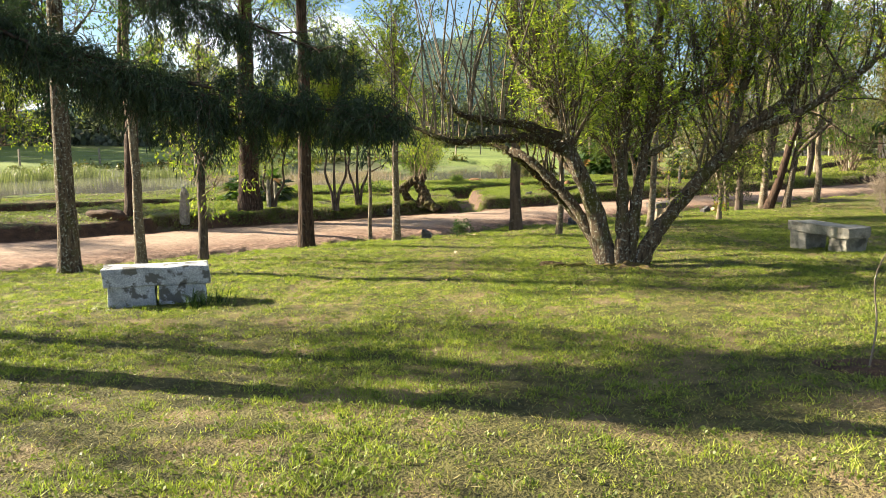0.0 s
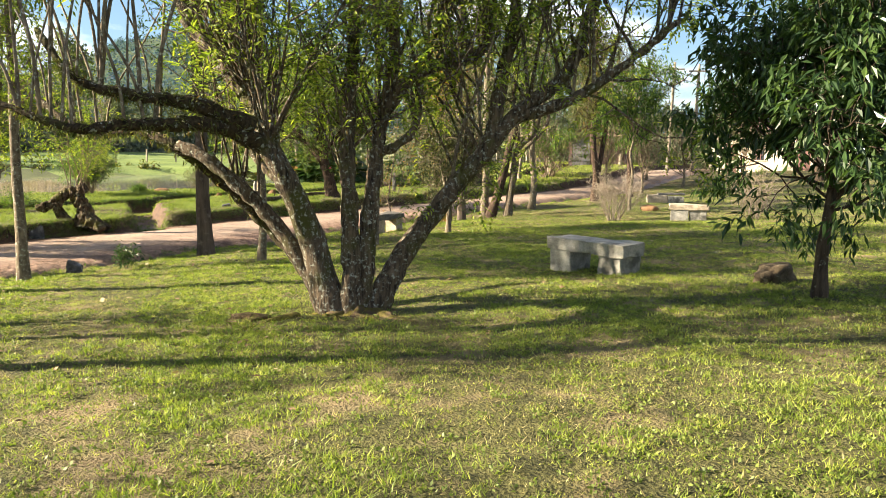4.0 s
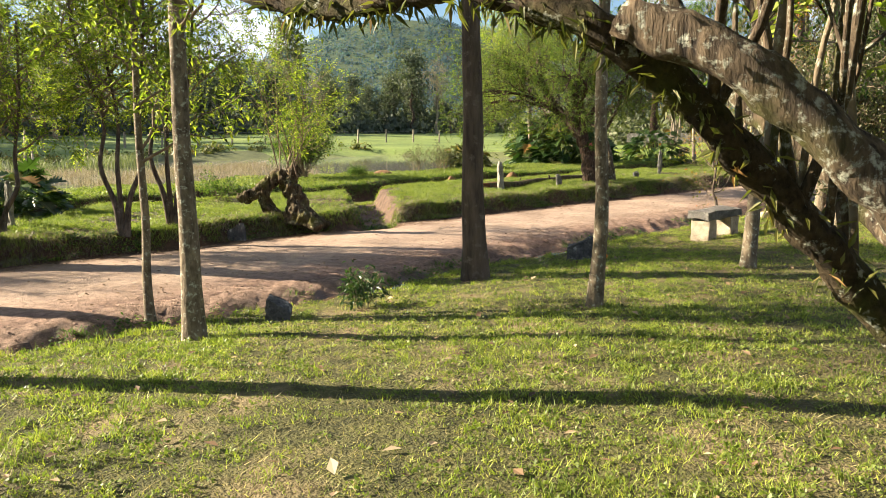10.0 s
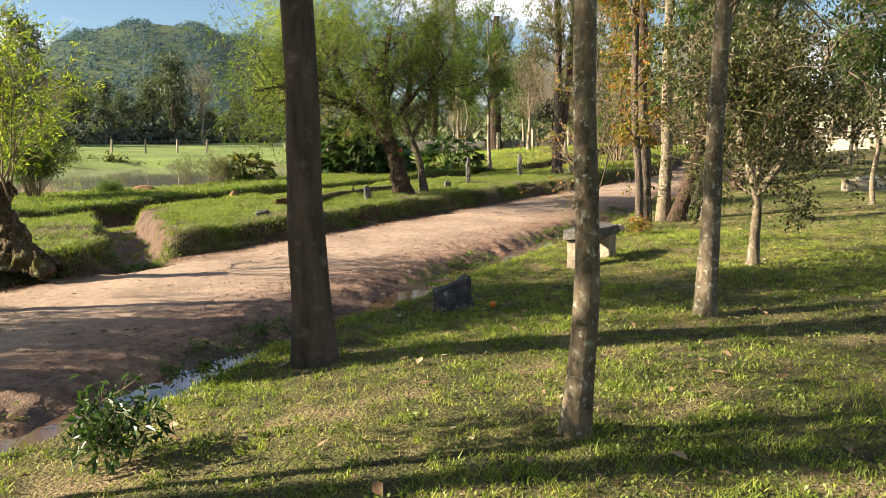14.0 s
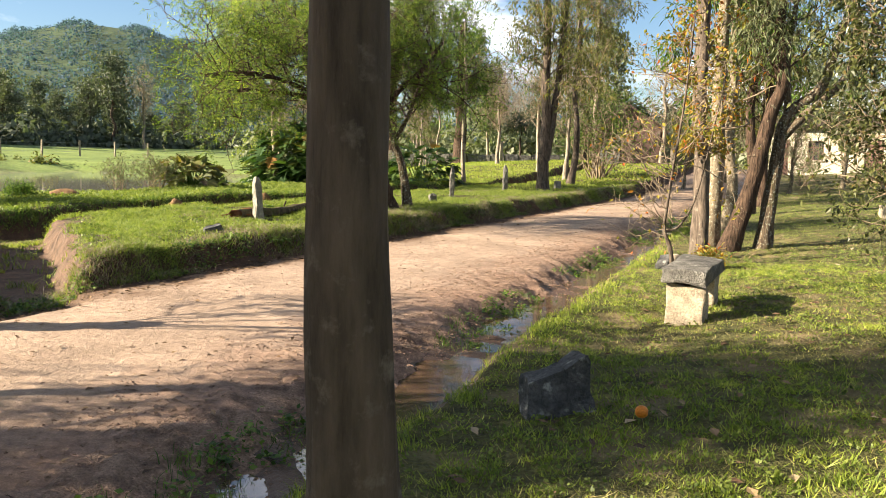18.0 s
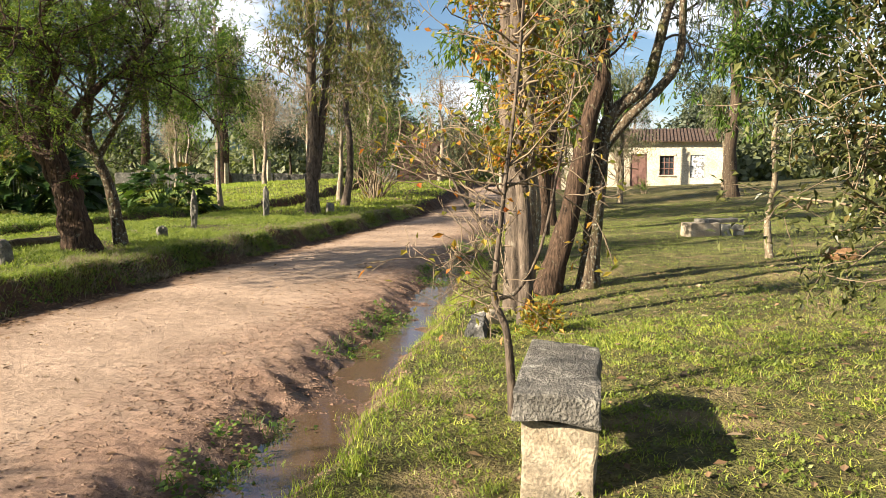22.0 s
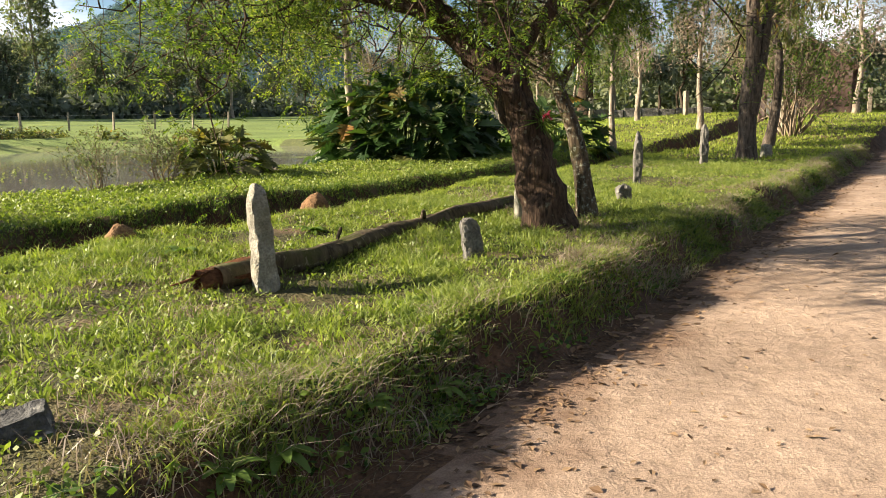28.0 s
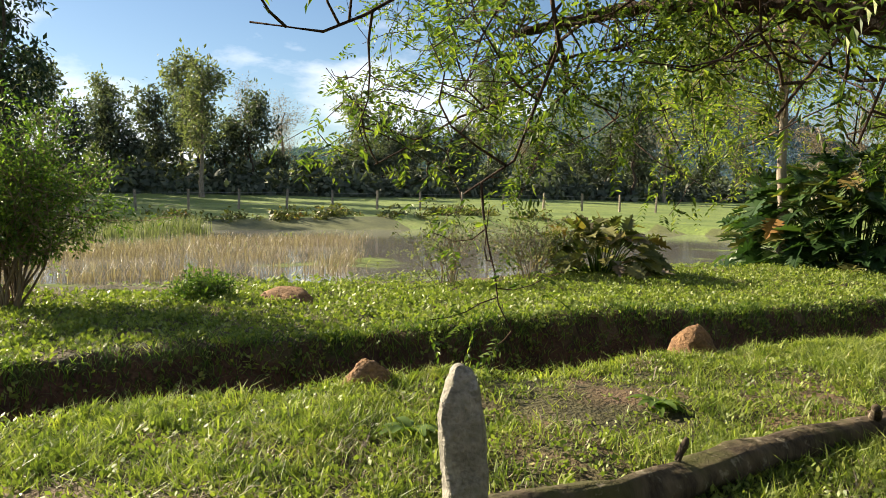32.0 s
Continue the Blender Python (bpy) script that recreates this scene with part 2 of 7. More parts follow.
M["leaf_bright"] = leafy("leaf_bright", (0.07, 0.11, 0.018), (0.19, 0.25, 0.034), (0.4, 0.43, 0.07), 0.5)
M["leaf_fine"] = leafy("leaf_fine", (0.035, 0.065, 0.014), (0.09, 0.14, 0.024), (0.24, 0.29, 0.045), 0.42)
M["leaf_mid"] = leafy("leaf_mid", (0.03, 0.062, 0.014), (0.075, 0.13, 0.024), (0.17, 0.24, 0.045), 0.42)
M["leaf_dark"] = leafy("leaf_dark", (0.018, 0.04, 0.014), (0.038, 0.075, 0.022), (0.075, 0.12, 0.03), 0.3, 0.35)
# far foliage, greyed and paled to carry distance haze in its colour
M["leaf_far_hazed"] = leafy("leaf_far_hazed", (0.05, 0.064, 0.048), (0.085, 0.102, 0.072), (0.13, 0.146, 0.105), 0.3, 0.7)
M["leaf_small_dark"] = leafy("leaf_small_dark", (0.022, 0.028, 0.012), (0.055, 0.065, 0.024), (0.15, 0.155, 0.055), 0.3, 0.35, accent=(0.16, 0.08, 0.035), share=0.05)
M["leaf_olive"] = leafy("leaf_olive", (0.05, 0.06, 0.018), (0.1, 0.11, 0.03), (0.18, 0.17, 0.05), 0.35, accent=(0.26, 0.13, 0.04), share=0.06)
M["leaf_autumn"] = leafy("leaf_autumn", (0.1, 0.12, 0.02), (0.22, 0.2, 0.03), (0.34, 0.2, 0.03), 0.4, accent=(0.35, 0.08, 0.02), share=0.2)
M["leaf_grey"] = leafy("leaf_grey", (0.075, 0.09, 0.05), (0.13, 0.15, 0.08), (0.21, 0.22, 0.12), 0.35)
M["needle"] = leafy("needle", (0.02, 0.036, 0.02), (0.034, 0.056, 0.028), (0.055, 0.085, 0.036), 0.2)
M["dry"] = leafy("dry_stalks", (0.12, 0.09, 0.07), (0.22, 0.17, 0.135), (0.33, 0.27, 0.22), 0.25)
M["grass"] = leafy("grass_blades", (0.035, 0.06, 0.012), (0.2, 0.26, 0.04), (0.46, 0.47, 0.1), 0.4, accent=(0.46, 0.38, 0.19), share=0.1, clump=7.0)
M["lush"] = leafy("lush_grass", (0.03, 0.055, 0.014), (0.16, 0.205, 0.045), (0.33, 0.35, 0.1), 0.4, accent=(0.36, 0.29, 0.15), share=0.06, clump=4.0)
M["grass_dry"] = leafy("grass_dry", (0.24, 0.19, 0.08), (0.38, 0.31, 0.14), (0.52, 0.44, 0.23), 0.4)
M["herb"] = leafy("bank_herbs", (0.045, 0.08, 0.02), (0.16, 0.205, 0.042), (0.28, 0.31, 0.07), 0.35, accent=(0.4, 0.33, 0.18), share=0.07, clump=6.0)
M["clover"] = leafy("clover", (0.04, 0.065, 0.016), (0.13, 0.17, 0.036), (0.23, 0.265, 0.06), 0.35, accent=(0.4, 0.34, 0.17), share=0.1, clump=9.0)
M["litter"] = leafy("leaf_litter", (0.05, 0.028, 0.016), (0.13, 0.075, 0.04), (0.26, 0.17, 0.1), 0.1, 0.7)
M["pale_litter"] = leafy("pale_litter", (0.12, 0.07, 0.035), (0.26, 0.17, 0.09), (0.42, 0.33, 0.22), 0.1, 0.6)
M["concrete"] = surface("weathered_concrete", (0.2, 0.19, 0.165), (0.43, 0.41, 0.36), 6, bump_d=0.015, patch=(0.11, 0.105, 0.09), patch_scale=3.5, patch_at=(0.52, 0.64), fine=70)
M["whitewash"] = surface("worn_whitewash", (0.3, 0.33, 0.37), (0.54, 0.57, 0.61), 7, bump_d=0.015, patch=(0.13, 0.13, 0.125), patch_scale=6, patch_at=(0.52, 0.58), fine=60)
M["granite"] = surface("granite", (0.14, 0.13, 0.105), (0.36, 0.335, 0.285), 14, bump_d=0.02, bump_s=0.8, patch=(0.15, 0.14, 0.1), patch_scale=7, patch_at=(0.55, 0.66), fine=60)
M["dark_stone"] = surface("dark_basalt", (0.04, 0.04, 0.042), (0.14, 0.135, 0.13), 9, bump_d=0.03, bump_s=1.0, patch=(0.32, 0.31, 0.28), patch_scale=8, patch_at=(0.56, 0.64), fine=50)
M["stone_slab"] = surface("slab_stone", (0.08, 0.075, 0.068), (0.22, 0.205, 0.185), 9, bump_d=0.03, bump_s=1.0, patch=(0.3, 0.29, 0.26), patch_scale=7, patch_at=(0.6, 0.68), fine=60)
M["sandstone"] = surface("pale_sandstone", (0.3, 0.24, 0.17), (0.5, 0.42, 0.32), 6, bump_d=0.015, patch=(0.16, 0.12, 0.09), patch_scale=4, patch_at=(0.58, 0.7), fine=60)
M["mound"] = surface("ant_mound_soil", (0.12, 0.065, 0.03), (0.29, 0.165, 0.08), 9, bump_d=0.03, bump_s=1.0, fine=45)
M["mound_dark"] = surface("mossy_earth", (0.05, 0.034, 0.016), (0.16, 0.11, 0.045), 14, bump_d=0.04, bump_s=1.0, patch=(0.1, 0.09, 0.02), patch_scale=8, patch_at=(0.5, 0.6), fine=50)
M["rotten"] = surface("rotten_wood", (0.12, 0.045, 0.02), (0.3, 0.13, 0.06), 9, bump_d=0.04, bump_s=1.0, stretch=(1, 6, 6))
M["log"] = bark("log_bark", (0.03, 0.022, 0.015), (0.13, 0.1, 0.065), 13, (0.2, 0.17, 0.12), (0.58, 0.66), (0.06, 0.06, 0.02))
M["plaster"] = surface("cream_plaster", (0.4, 0.355, 0.27), (0.57, 0.52, 0.42), 1.2, bump_d=0.004, patch=(0.36, 0.29, 0.22), patch_scale=1.0, patch_at=(0.55, 0.66))
M["brown_paint"] = surface("brown_paint", (0.11, 0.06, 0.05), (0.19, 0.105, 0.09), 5, bump_d=0.004, rough=0.6)
M["roof_tile"] = surface("clay_tile", (0.045, 0.032, 0.027), (0.13, 0.085, 0.065), 4, bump_d=0.01)
M["brick"] = surface("old_brick", (0.085, 0.055, 0.046), (0.16, 0.1, 0.082), 6, bump_d=0.006, patch=(0.26, 0.22, 0.2), patch_scale=1.4, patch_at=(0.6, 0.74))
M["grey_wood"] = surface("grey_wood", (0.13, 0.125, 0.12), (0.29, 0.28, 0.26), 3, bump_d=0.006, stretch=(6, 6, 0.6))
M["fence_wood"] = surface("fence_wood", (0.16, 0.13, 0.095), (0.36, 0.31, 0.24), 6, bump_d=0.006)
M["metal"] = surface("dull_metal", (0.2, 0.2, 0.2), (0.36, 0.36, 0.35), 8, rough=0.45)
M["pink"] = leafy("pink_petal", (0.5, 0.05, 0.14), (0.62, 0.09, 0.2), (0.7, 0.16, 0.28), 0.3)
M["orange"] = surface("orange_peel", (0.6, 0.18, 0.02), (0.72, 0.26, 0.03), 20, rough=0.45, bump_d=0.001)


def water_material(name, tint, weed, weed_scale, at, open_from=36.0):
    m, nt, b, out = nodes_of(name)
    n = noise_node(nt, 7.0, 3)
    b.inputs["Base Color"].default_value = (*tint, 1)
    b.inputs["Roughness"].default_value = 0.05
    b.inputs["IOR"].default_value = 1.8
    b.inputs["Specular IOR Level"].default_value = 0.9
    bump(nt, b, n.outputs[0], 0.1, 0.015)
    if weed:
        w = nt.nodes.new("ShaderNodeBsdfDiffuse")
        n2 = noise_node(nt, weed_scale, 7, (1.0, 1.0, 1.0))
        n3 = noise_node(nt, 4.0, 5)
        col = ramp_node(nt, n3.outputs[0], [(0.3, tuple(c * 0.7 for c in weed)), (0.7, tuple(c * 1.4 for c in weed))]).outputs[0]
        nt.links.new(col, w.inputs[0])
        c = nt.nodes.new("ShaderNodeTexCoord")
        dot = nt.nodes.new("ShaderNodeVectorMath")
        dot.operation = "DOT_PRODUCT"
        dot.inputs[1].default_value = (-0.8853, 0.4651, 0.0)
        nt.links.new(c.outputs["Object"], dot.inputs[0])
        deep = nt.nodes.new("ShaderNodeMapRange")         # open water out in the deeper part
        deep.inputs["From Min"].default_value, deep.inputs["From Max"].default_value = open_from - 8, open_from + 4
        deep.inputs["To Min"].default_value, deep.inputs["To Max"].default_value = 0.04, -0.13
        nt.links.new(dot.outputs["Value"], deep.inputs["Value"])
        total = nt.nodes.new("ShaderNodeMath")
        total.operation = "ADD"
        nt.links.new(n2.outputs[0], total.inputs[0])
        nt.links.new(deep.outputs[0], total.inputs[1])
        f = ramp_node(nt, total.outputs[0], [(at[0], G0), (at[1], G1)])
        mx = nt.nodes.new("ShaderNodeMixShader")
        nt.links.new(f.outputs[0], mx.inputs[0])
        nt.links.new(b.outputs[0], mx.inputs[1])
        nt.links.new(w.outputs[0], mx.inputs[2])
        nt.links.new(mx.outputs[0], out.inputs[0])
    return m


M["pond"] = water_material("pond_water", (0.15, 0.14, 0.13), (0.125, 0.155, 0.06), 0.22, (0.53, 0.62))
M["puddle"] = water_material("ditch_water", (0.085, 0.053, 0.038), None, 0, None)


# ---------------------------------------------------------------- mesh helpers
def fast_mesh(name, verts, faces, mats, smooth=False, slots=None):
    """A mesh from arrays: faces all with the same number of corners."""
    verts, faces = np.asarray(verts, np.float32), np.asarray(faces, np.int32)
    me = bpy.data.meshes.new(name)
    k = faces.shape[1]
    me.vertices.add(len(verts))
    me.vertices.foreach_set("co", verts.ravel())
    me.loops.add(faces.size)
    me.loops.foreach_set("vertex_index", faces.ravel())
    me.polygons.add(len(faces))
    me.polygons.foreach_set("loop_start", np.arange(0, faces.size, k, dtype=np.int32))
    for m in mats if isinstance(mats, (list, tuple)) else [mats]:
        me.materials.append(m)
    if slots is not None:
        me.polygons.foreach_set("material_index", np.asarray(slots, np.int32))
    me.polygons.foreach_set("use_smooth", np.full(len(faces), bool(smooth)))
    me.update(calc_edges=True)
    me.validate()
    return me


def mesh_of(name, bm, mat, smooth=False):
    me = bpy.data.meshes.new(name)
    bm.to_mesh(me)
    bm.free()
    me.materials.append(mat)
    if smooth:
        me.polygons.foreach_set("use_smooth", np.full(len(me.polygons), True))
    return me


def roughen(me, amp, freq, cuts=2, seed=0.0):
    """Finer faces, pushed in and out by noise at two scales."""
    bm = bmesh.new()
    bm.from_mesh(me)
    bmesh.ops.subdivide_edges(bm, edges=bm.edges[:], cuts=cuts, use_grid_fill=True)
    bm.normal_update()
    for v in bm.verts:
        q = v.co * freq + Vector((seed, seed * 2, 0))
        v.co += v.normal * (amp * (noise.noise(q) + 0.6 * noise.noise(Vector((q.x * 2.7, q.y * 2.7, q.z * 1.2))) + 0.35 * noise.noise(q * 6)))
    bm.to_mesh(me)
    bm.free()
    me.polygons.foreach_set("use_smooth", np.full(len(me.polygons), True))
    return me


def part(name, bm, mat, parent, label="", smooth=False):
    """Links a bmesh or a mesh as one object under a thing or a part."""
    me = bm if isinstance(bm, bpy.types.Mesh) else mesh_of(name, bm, mat, smooth)
    ob = new(name, me)
    ob.parent = parent
    return tagged(ob, label) if label else ob


def thing(name, at, label, category, group="", turn=0.0, kind=""):
    ob = new(name)
    ob.empty_display_size = 0.1
    ob.matrix_basis = pose(*at, 0, 0, turn)
    return tagged(ob, label, category, group, kind)


def box_bm(size, at=(0, 0, 0), bevel=0.0, rough=0.0, cuts=0, seed=0, turn=None):
    """A block, bevelled, its faces cut and its corners worn."""
    bm = bmesh.new()
    bmesh.ops.create_cube(bm, size=1.0)
    bmesh.ops.scale(bm, vec=size, verts=bm.verts)
    if cuts:
        bmesh.ops.subdivide_edges(bm, edges=bm.edges[:], cuts=cuts, use_grid_fill=True)
    if bevel:
        sharp = [e for e in bm.edges if len(e.link_faces) == 2 and e.calc_face_angle(0) > 0.5]
        bmesh.ops.bevel(bm, geom=sharp, offset=bevel, segments=2, affect="EDGES", profile=0.6)
    if rough:
        for v in bm.verts:
            q = v.co * 5.0 + Vector((seed * 3.1, seed * 1.7, 0))
            v.co += Vector((noise.noise(q), noise.noise(q + Vector((7, 0, 0))), noise.noise(q + Vector((0, 7, 0))))) * rough
    if turn:
        bmesh.ops.rotate(bm, verts=bm.verts, matrix=Euler([radians(a) for a in turn]).to_matrix())
    bmesh.ops.translate(bm, verts=bm.verts, vec=at)
    return bm


def rock_bm(size, seed, sharp=0.25, levels=3, sink=0.15):
    bm = bmesh.new()
    bmesh.ops.create_icosphere(bm, subdivisions=levels, radius=0.5)
    for v in bm.verts:
        q = v.co * 2.2 + Vector((seed * 2.3, seed * 5.1, seed))
        v.co *= 1.0 + sharp * noise.noise(q) + 0.07 * noise.noise(q * 4.0) + 0.035 * noise.noise(q * 11.0)
        v.co.x, v.co.y, v.co.z = v.co.x * size[0], v.co.y * size[1], (v.co.z + 0.5 - sink) * size[2]
    return bm


D, N = np.array([0.465, 0.885]), np.array([-0.885, 0.465])
D, N = D / np.linalg.norm(D), N / np.linalg.norm(N)


def xy(u, v):
    return u * D[0] + v * N[0], u * D[1] + v * N[1]


def uv(x, y):
    return x * D[0] + y * D[1], x * N[0] + y * N[1]


def wob(u, v, s, seed=0.0):
    """Cheap smooth noise on arrays, about -1 to 1."""
    a = np.sin(u * s * 1.0 + 1.3 + seed) * np.cos(v * s * 1.3 - 0.7 + seed * 2)
    b = np.sin(u * s * 2.3 - v * s * 1.7 + 2.1 + seed * 3) * 0.5
    c = np.sin(u * s * 4.9 + v * s * 4.1 + seed * 5) * 0.25
    return (a + b + c) / 1.5


def ease(x, a, b):
    t = np.clip((x - a) / (b - a), 0.0, 1.0)
    return t * t * (3 - 2 * t)


def pond_share(u, v):
    """1 over the pond, 0 on land."""
    edge = 25.1 + 0.5 * wob(u, v * 0, 0.3)
    far = 55.0 + 2.0 * wob(u, v * 0, 0.1, 2.0)
    right = 47.0 + 2.0 * wob(v, u * 0, 0.15, 1.0) - 0.4 * np.clip(30 - v, 0, 10)
    return ease(v, edge, edge + 0.9) * (1 - ease(v, far, far + 1.0)) * (1 - ease(u, right, right + 1.5))


def ditch_bend(u):
    """How far the ditch draws in towards the road."""
    return np.interp(u, (8.0, 12.0, 15.0, 20.0, 27.0, 40.0), (0.0, 0.28, 0.45, 0.62, 1.1, 1.2))


def height(u, v):
    """The lie of the land; u runs along the road, v across it towards the pond."""
    u, v = np.asarray(u, float), np.asarray(v, float)
    lawn = 0.045 * np.clip(9.2 - v, 0, 17) - 0.004 * (np.clip(u, -10, 60) - 5) + 0.03 * wob(u, v, 0.9) + 0.01 * wob(u, v, 5.0) + 0.008 * wob(u, v, 11.0, 2)
    lawn = lawn - 0.08 * ease(v, 8.0, 9.5)
    e = 0.12 * wob(u, u * 0, 1.6)
    bend = ditch_bend(u)
    ditch = -0.275 + 0.035 * wob(u, v, 1.9) + 0.025 * wob(u, v, 6.0, 2)
    road = -0.11 + 0.035 * np.sin(np.clip((v - 10.9) / 3.7, 0, 1) * np.pi) + 0.012 * wob(u, v, 2.0) + 0.006 * wob(u, v, 7.0)
    bank = 0.2 + 0.05 * wob(u, v, 0.8, 1) + 0.025 * wob(u, v, 3.0, 2)
    trench = -0.3 + 0.03 * wob(u, v, 2.0)
    strip = 0.25 + 0.07 * wob(u, v, 0.6, 3) + 0.02 * wob(u, v, 3.1, 4)
    z = lawn + (ditch - lawn) * ease(v + e * 0.5 + 0.04 * wob(u, v, 7.0, 1) - bend, 9.6, 9.92)
    crumb = (0.018 * wob(u, v, 9.0, 6) + 0.016 * wob(u, v, 17.0, 3)) * ease(v - bend, 10.15, 10.4) * (1 - ease(v - bend, 10.7, 11.3))
    z = z + (road - z) * ease(v + e * 0.7 + 0.05 * wob(u, v, 5.0, 4) + 0.04 * wob(u, v, 13.0, 2) - bend, 10.12, 10.75) + crumb
    z = z + (bank - z) * ease(v + e * 1.2, 14.68, 15.02)
    z = z + (trench - z) * ease(v + e, 19.35, 19.8)
    z = z + (strip - z) * ease(v + e, 20.6, 21.05)
    # the gully from the road to the trench
    g = np.abs(u - (11.8 + (v - 14.0) * 0.74))
    gm = (1 - ease(g + 0.8 * e + 0.1 * wob(u, v, 4.0, 2), 0.3, 0.75)) * ease(v, 14.0, 14.6) * (1 - ease(v, 20.0, 20.4))
    z = z + (-0.22 - z) * gm
    # far side
    field = 0.1 + 0.038 * np.clip(v - 55, 0, 45) + 0.25 * wob(u, v, 0.05)
    z = np.where(v > 30, z + (field - z) * ease(v, 30, 40), z)
    p = pond_share(u, v)
    z = z + (-0.62 - z) * p
    z = z + 0.8 * ease(u, 38, 56) * (1 - ease(v, 24, 36))
    # hills behind the pond and low rises elsewhere
    x, y = xy(u, v)
    r, a = np.hypot(x, y - 15), np.degrees(np.arctan2(-x, y - 15))
    hill = 66 * np.exp(-((a - 20) / 11.0) ** 2) + 26 * np.exp(-((a - 40) / 14.0) ** 2) + 24 * np.exp(-((a + 25) / 30.0) ** 2) + 6
    hill = hill * (1 + 0.03 * np.sin(a * 0.55) + 0.03 * np.sin(a * 1.7 + 1))
    z = z + hill * ease(r, 190, 600)
    return z


def ground_z(x, y):
    u, v = uv(x, y)
    return float(height(u, v))


# ---------------------------------------------------------------- ground
def graded(near0, near1, step, reach, grow=1.16):
    mid = np.arange(near0, near1 + step / 2, step)
    out, s, a, b = [], step, near0, near1
    lo, hi = [], []
    while b < reach:
        s *= grow
        a, b = a - s, b + s
        lo.append(a), hi.append(b)
    return np.array(lo[::-1] + mid.tolist() + hi)


def build_ground():
    us = graded(-8.0, 44.0, 0.1, 1500)
    vs = graded(-9.0, 26.0, 0.125, 1500)
    near = (vs[:-1] > 9.3) & (vs[:-1] < 11.3)
    vs = np.sort(np.concatenate([vs, (vs[:-1] + vs[1:])[near] / 2]))
    U, V = np.meshgrid(us, vs, indexing="ij")
    Z = height(U, V)
    X, Y = xy(U, V)
    verts = np.stack([X, Y, Z], -1).reshape(-1, 3)
    nu, nv = len(us), len(vs)
    i, j = np.meshgrid(np.arange(nu - 1), np.arange(nv - 1), indexing="ij")
    a = i * nv + j
    faces = np.stack([a, a + nv, a + nv + 1, a + 1], -1).reshape(-1, 4)
    uc, vc = (us[i] + us[i + 1]).ravel() / 2, (vs[j] + vs[j + 1]).ravel() / 2
    e = 0.12 * wob(uc, uc * 0, 1.6) + 0.1 * wob(uc, vc, 4.0) + 0.12 * wob(uc, vc, 11.0, 3)
    z = height(uc, vc)
    slot = np.zeros(len(faces), int)
    w = vc + e
    wd = w - ditch_bend(uc)
    slot[(wd > 9.8) & (wd < 10.35)] = 1
    slot[(wd >= 10.35) & (w < 10.95)] = 2
    slot[w > 14.5] = 3
    slot[(w > 14.5) & (w < 15.0)] = 4
    slot[(w > 19.45) & (w < 20.95)] = 4
    g = np.abs(uc - (11.8 + (vc - 14.0) * 0.74))
    slot[(g < 0.72 + e) & (w > 14.0) & (w < 20)] = 8
    slot[vc > 25.5] = 5
    slot[pond_share(uc, vc) > 0.3] = 6
    slot[(np.abs(uc) > 70) | (vc < -25) | ((vc > 55))] = 5
    slot[z > 9] = 7
    is_road = (w > 10.95) & (wd > 10.35) & (w < 14.5) & (uc > -60) & (uc < 62)
    mats = [M[k] for k in ("lawn", "mud", "gravel", "bank_green", "soil", "meadow", "pondbed", "forest", "clay")]
    ob = new("ground", fast_mesh("ground", verts, faces[~is_road], mats, True, slot[~is_road]))
    tagged(ob, "gently sloping mown grass with banks, trenches and far wooded hills", "ground", kind="structure")
    f = faces[is_road]
    keep, back = np.unique(f, return_inverse=True)
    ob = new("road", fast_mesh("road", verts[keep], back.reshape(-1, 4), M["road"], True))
    tagged(ob, "tan packed-earth track with gravelly edges and leaf litter", "road", kind="structure")


def build_water():
    us, vs = np.linspace(-45, 52, 60), np.linspace(23.5, 58, 40)
    U, V = np.meshgrid(us, vs, indexing="ij")
    X, Y = xy(U, V)
    verts = np.stack([X, Y, X * 0 - 0.34], -1).reshape(-1, 3)
    i, j = np.meshgrid(np.arange(59), np.arange(39), indexing="ij")
    a = i * 40 + j
    faces = np.stack([a, a + 40, a + 41, a + 1], -1).reshape(-1, 4)
    tagged(new("pond_water", fast_mesh("pond_water", verts, faces, M["pond"], True)), "still shallow pond water half covered with green weed", "pond", kind="structure")
    us, vs = np.linspace(3.5, 46, 170), np.linspace(9.6, 11.6, 5)
    U, V = np.meshgrid(us, vs, indexing="ij")
    X, Y = xy(U, V)
    verts = np.stack([X, Y, X * 0 - 0.248], -1).reshape(-1, 3)
    i, j = np.meshgrid(np.arange(169), np.arange(4), indexing="ij")
    a = i * 5 + j
    faces = np.stack([a, a + 5, a + 6, a + 1], -1).reshape(-1, 4)
    tagged(new("ditch_water", fast_mesh("ditch_water", verts, faces, M["puddle"], True)), "shallow brown water standing in a roadside ditch", "water", kind="structure")


build_ground()
build_water()


# ---------------------------------------------------------------- plants
def spline(pts, per=5):
    """A smooth line through points."""
    p = [Vector(q) for q in pts]
    p = [p[0] * 2 - p[1]] + p + [p[-1] * 2 - p[-2]]
    out = []
    for i in range(1, len(p) - 2):
        for k in range(per):
            t = k / per
            a, b, c, d = p[i - 1 : i + 3]
            out.append(0.5 * ((2 * b) + (c - a) * t + (2 * a - 5 * b + 4 * c - d) * t * t + (3 * b - a - 3 * c + d) * t**3))
    out.append(p[-2])
    return out


FOOTWAY = [(2.9, -7.0), (2.1, -4.6), (1.1, -0.6), (-0.35, 1.8), (-1.9, 4.4), (-2.7, 6.6), (-3.65, 9.7), (-3.4, 11.5), (-2.7, 13.9), (-2.1, 15.6), (-2.4, 16.7), (-4.3, 18.6), (-5.0, 21.0), (-4.9, 22.3)]


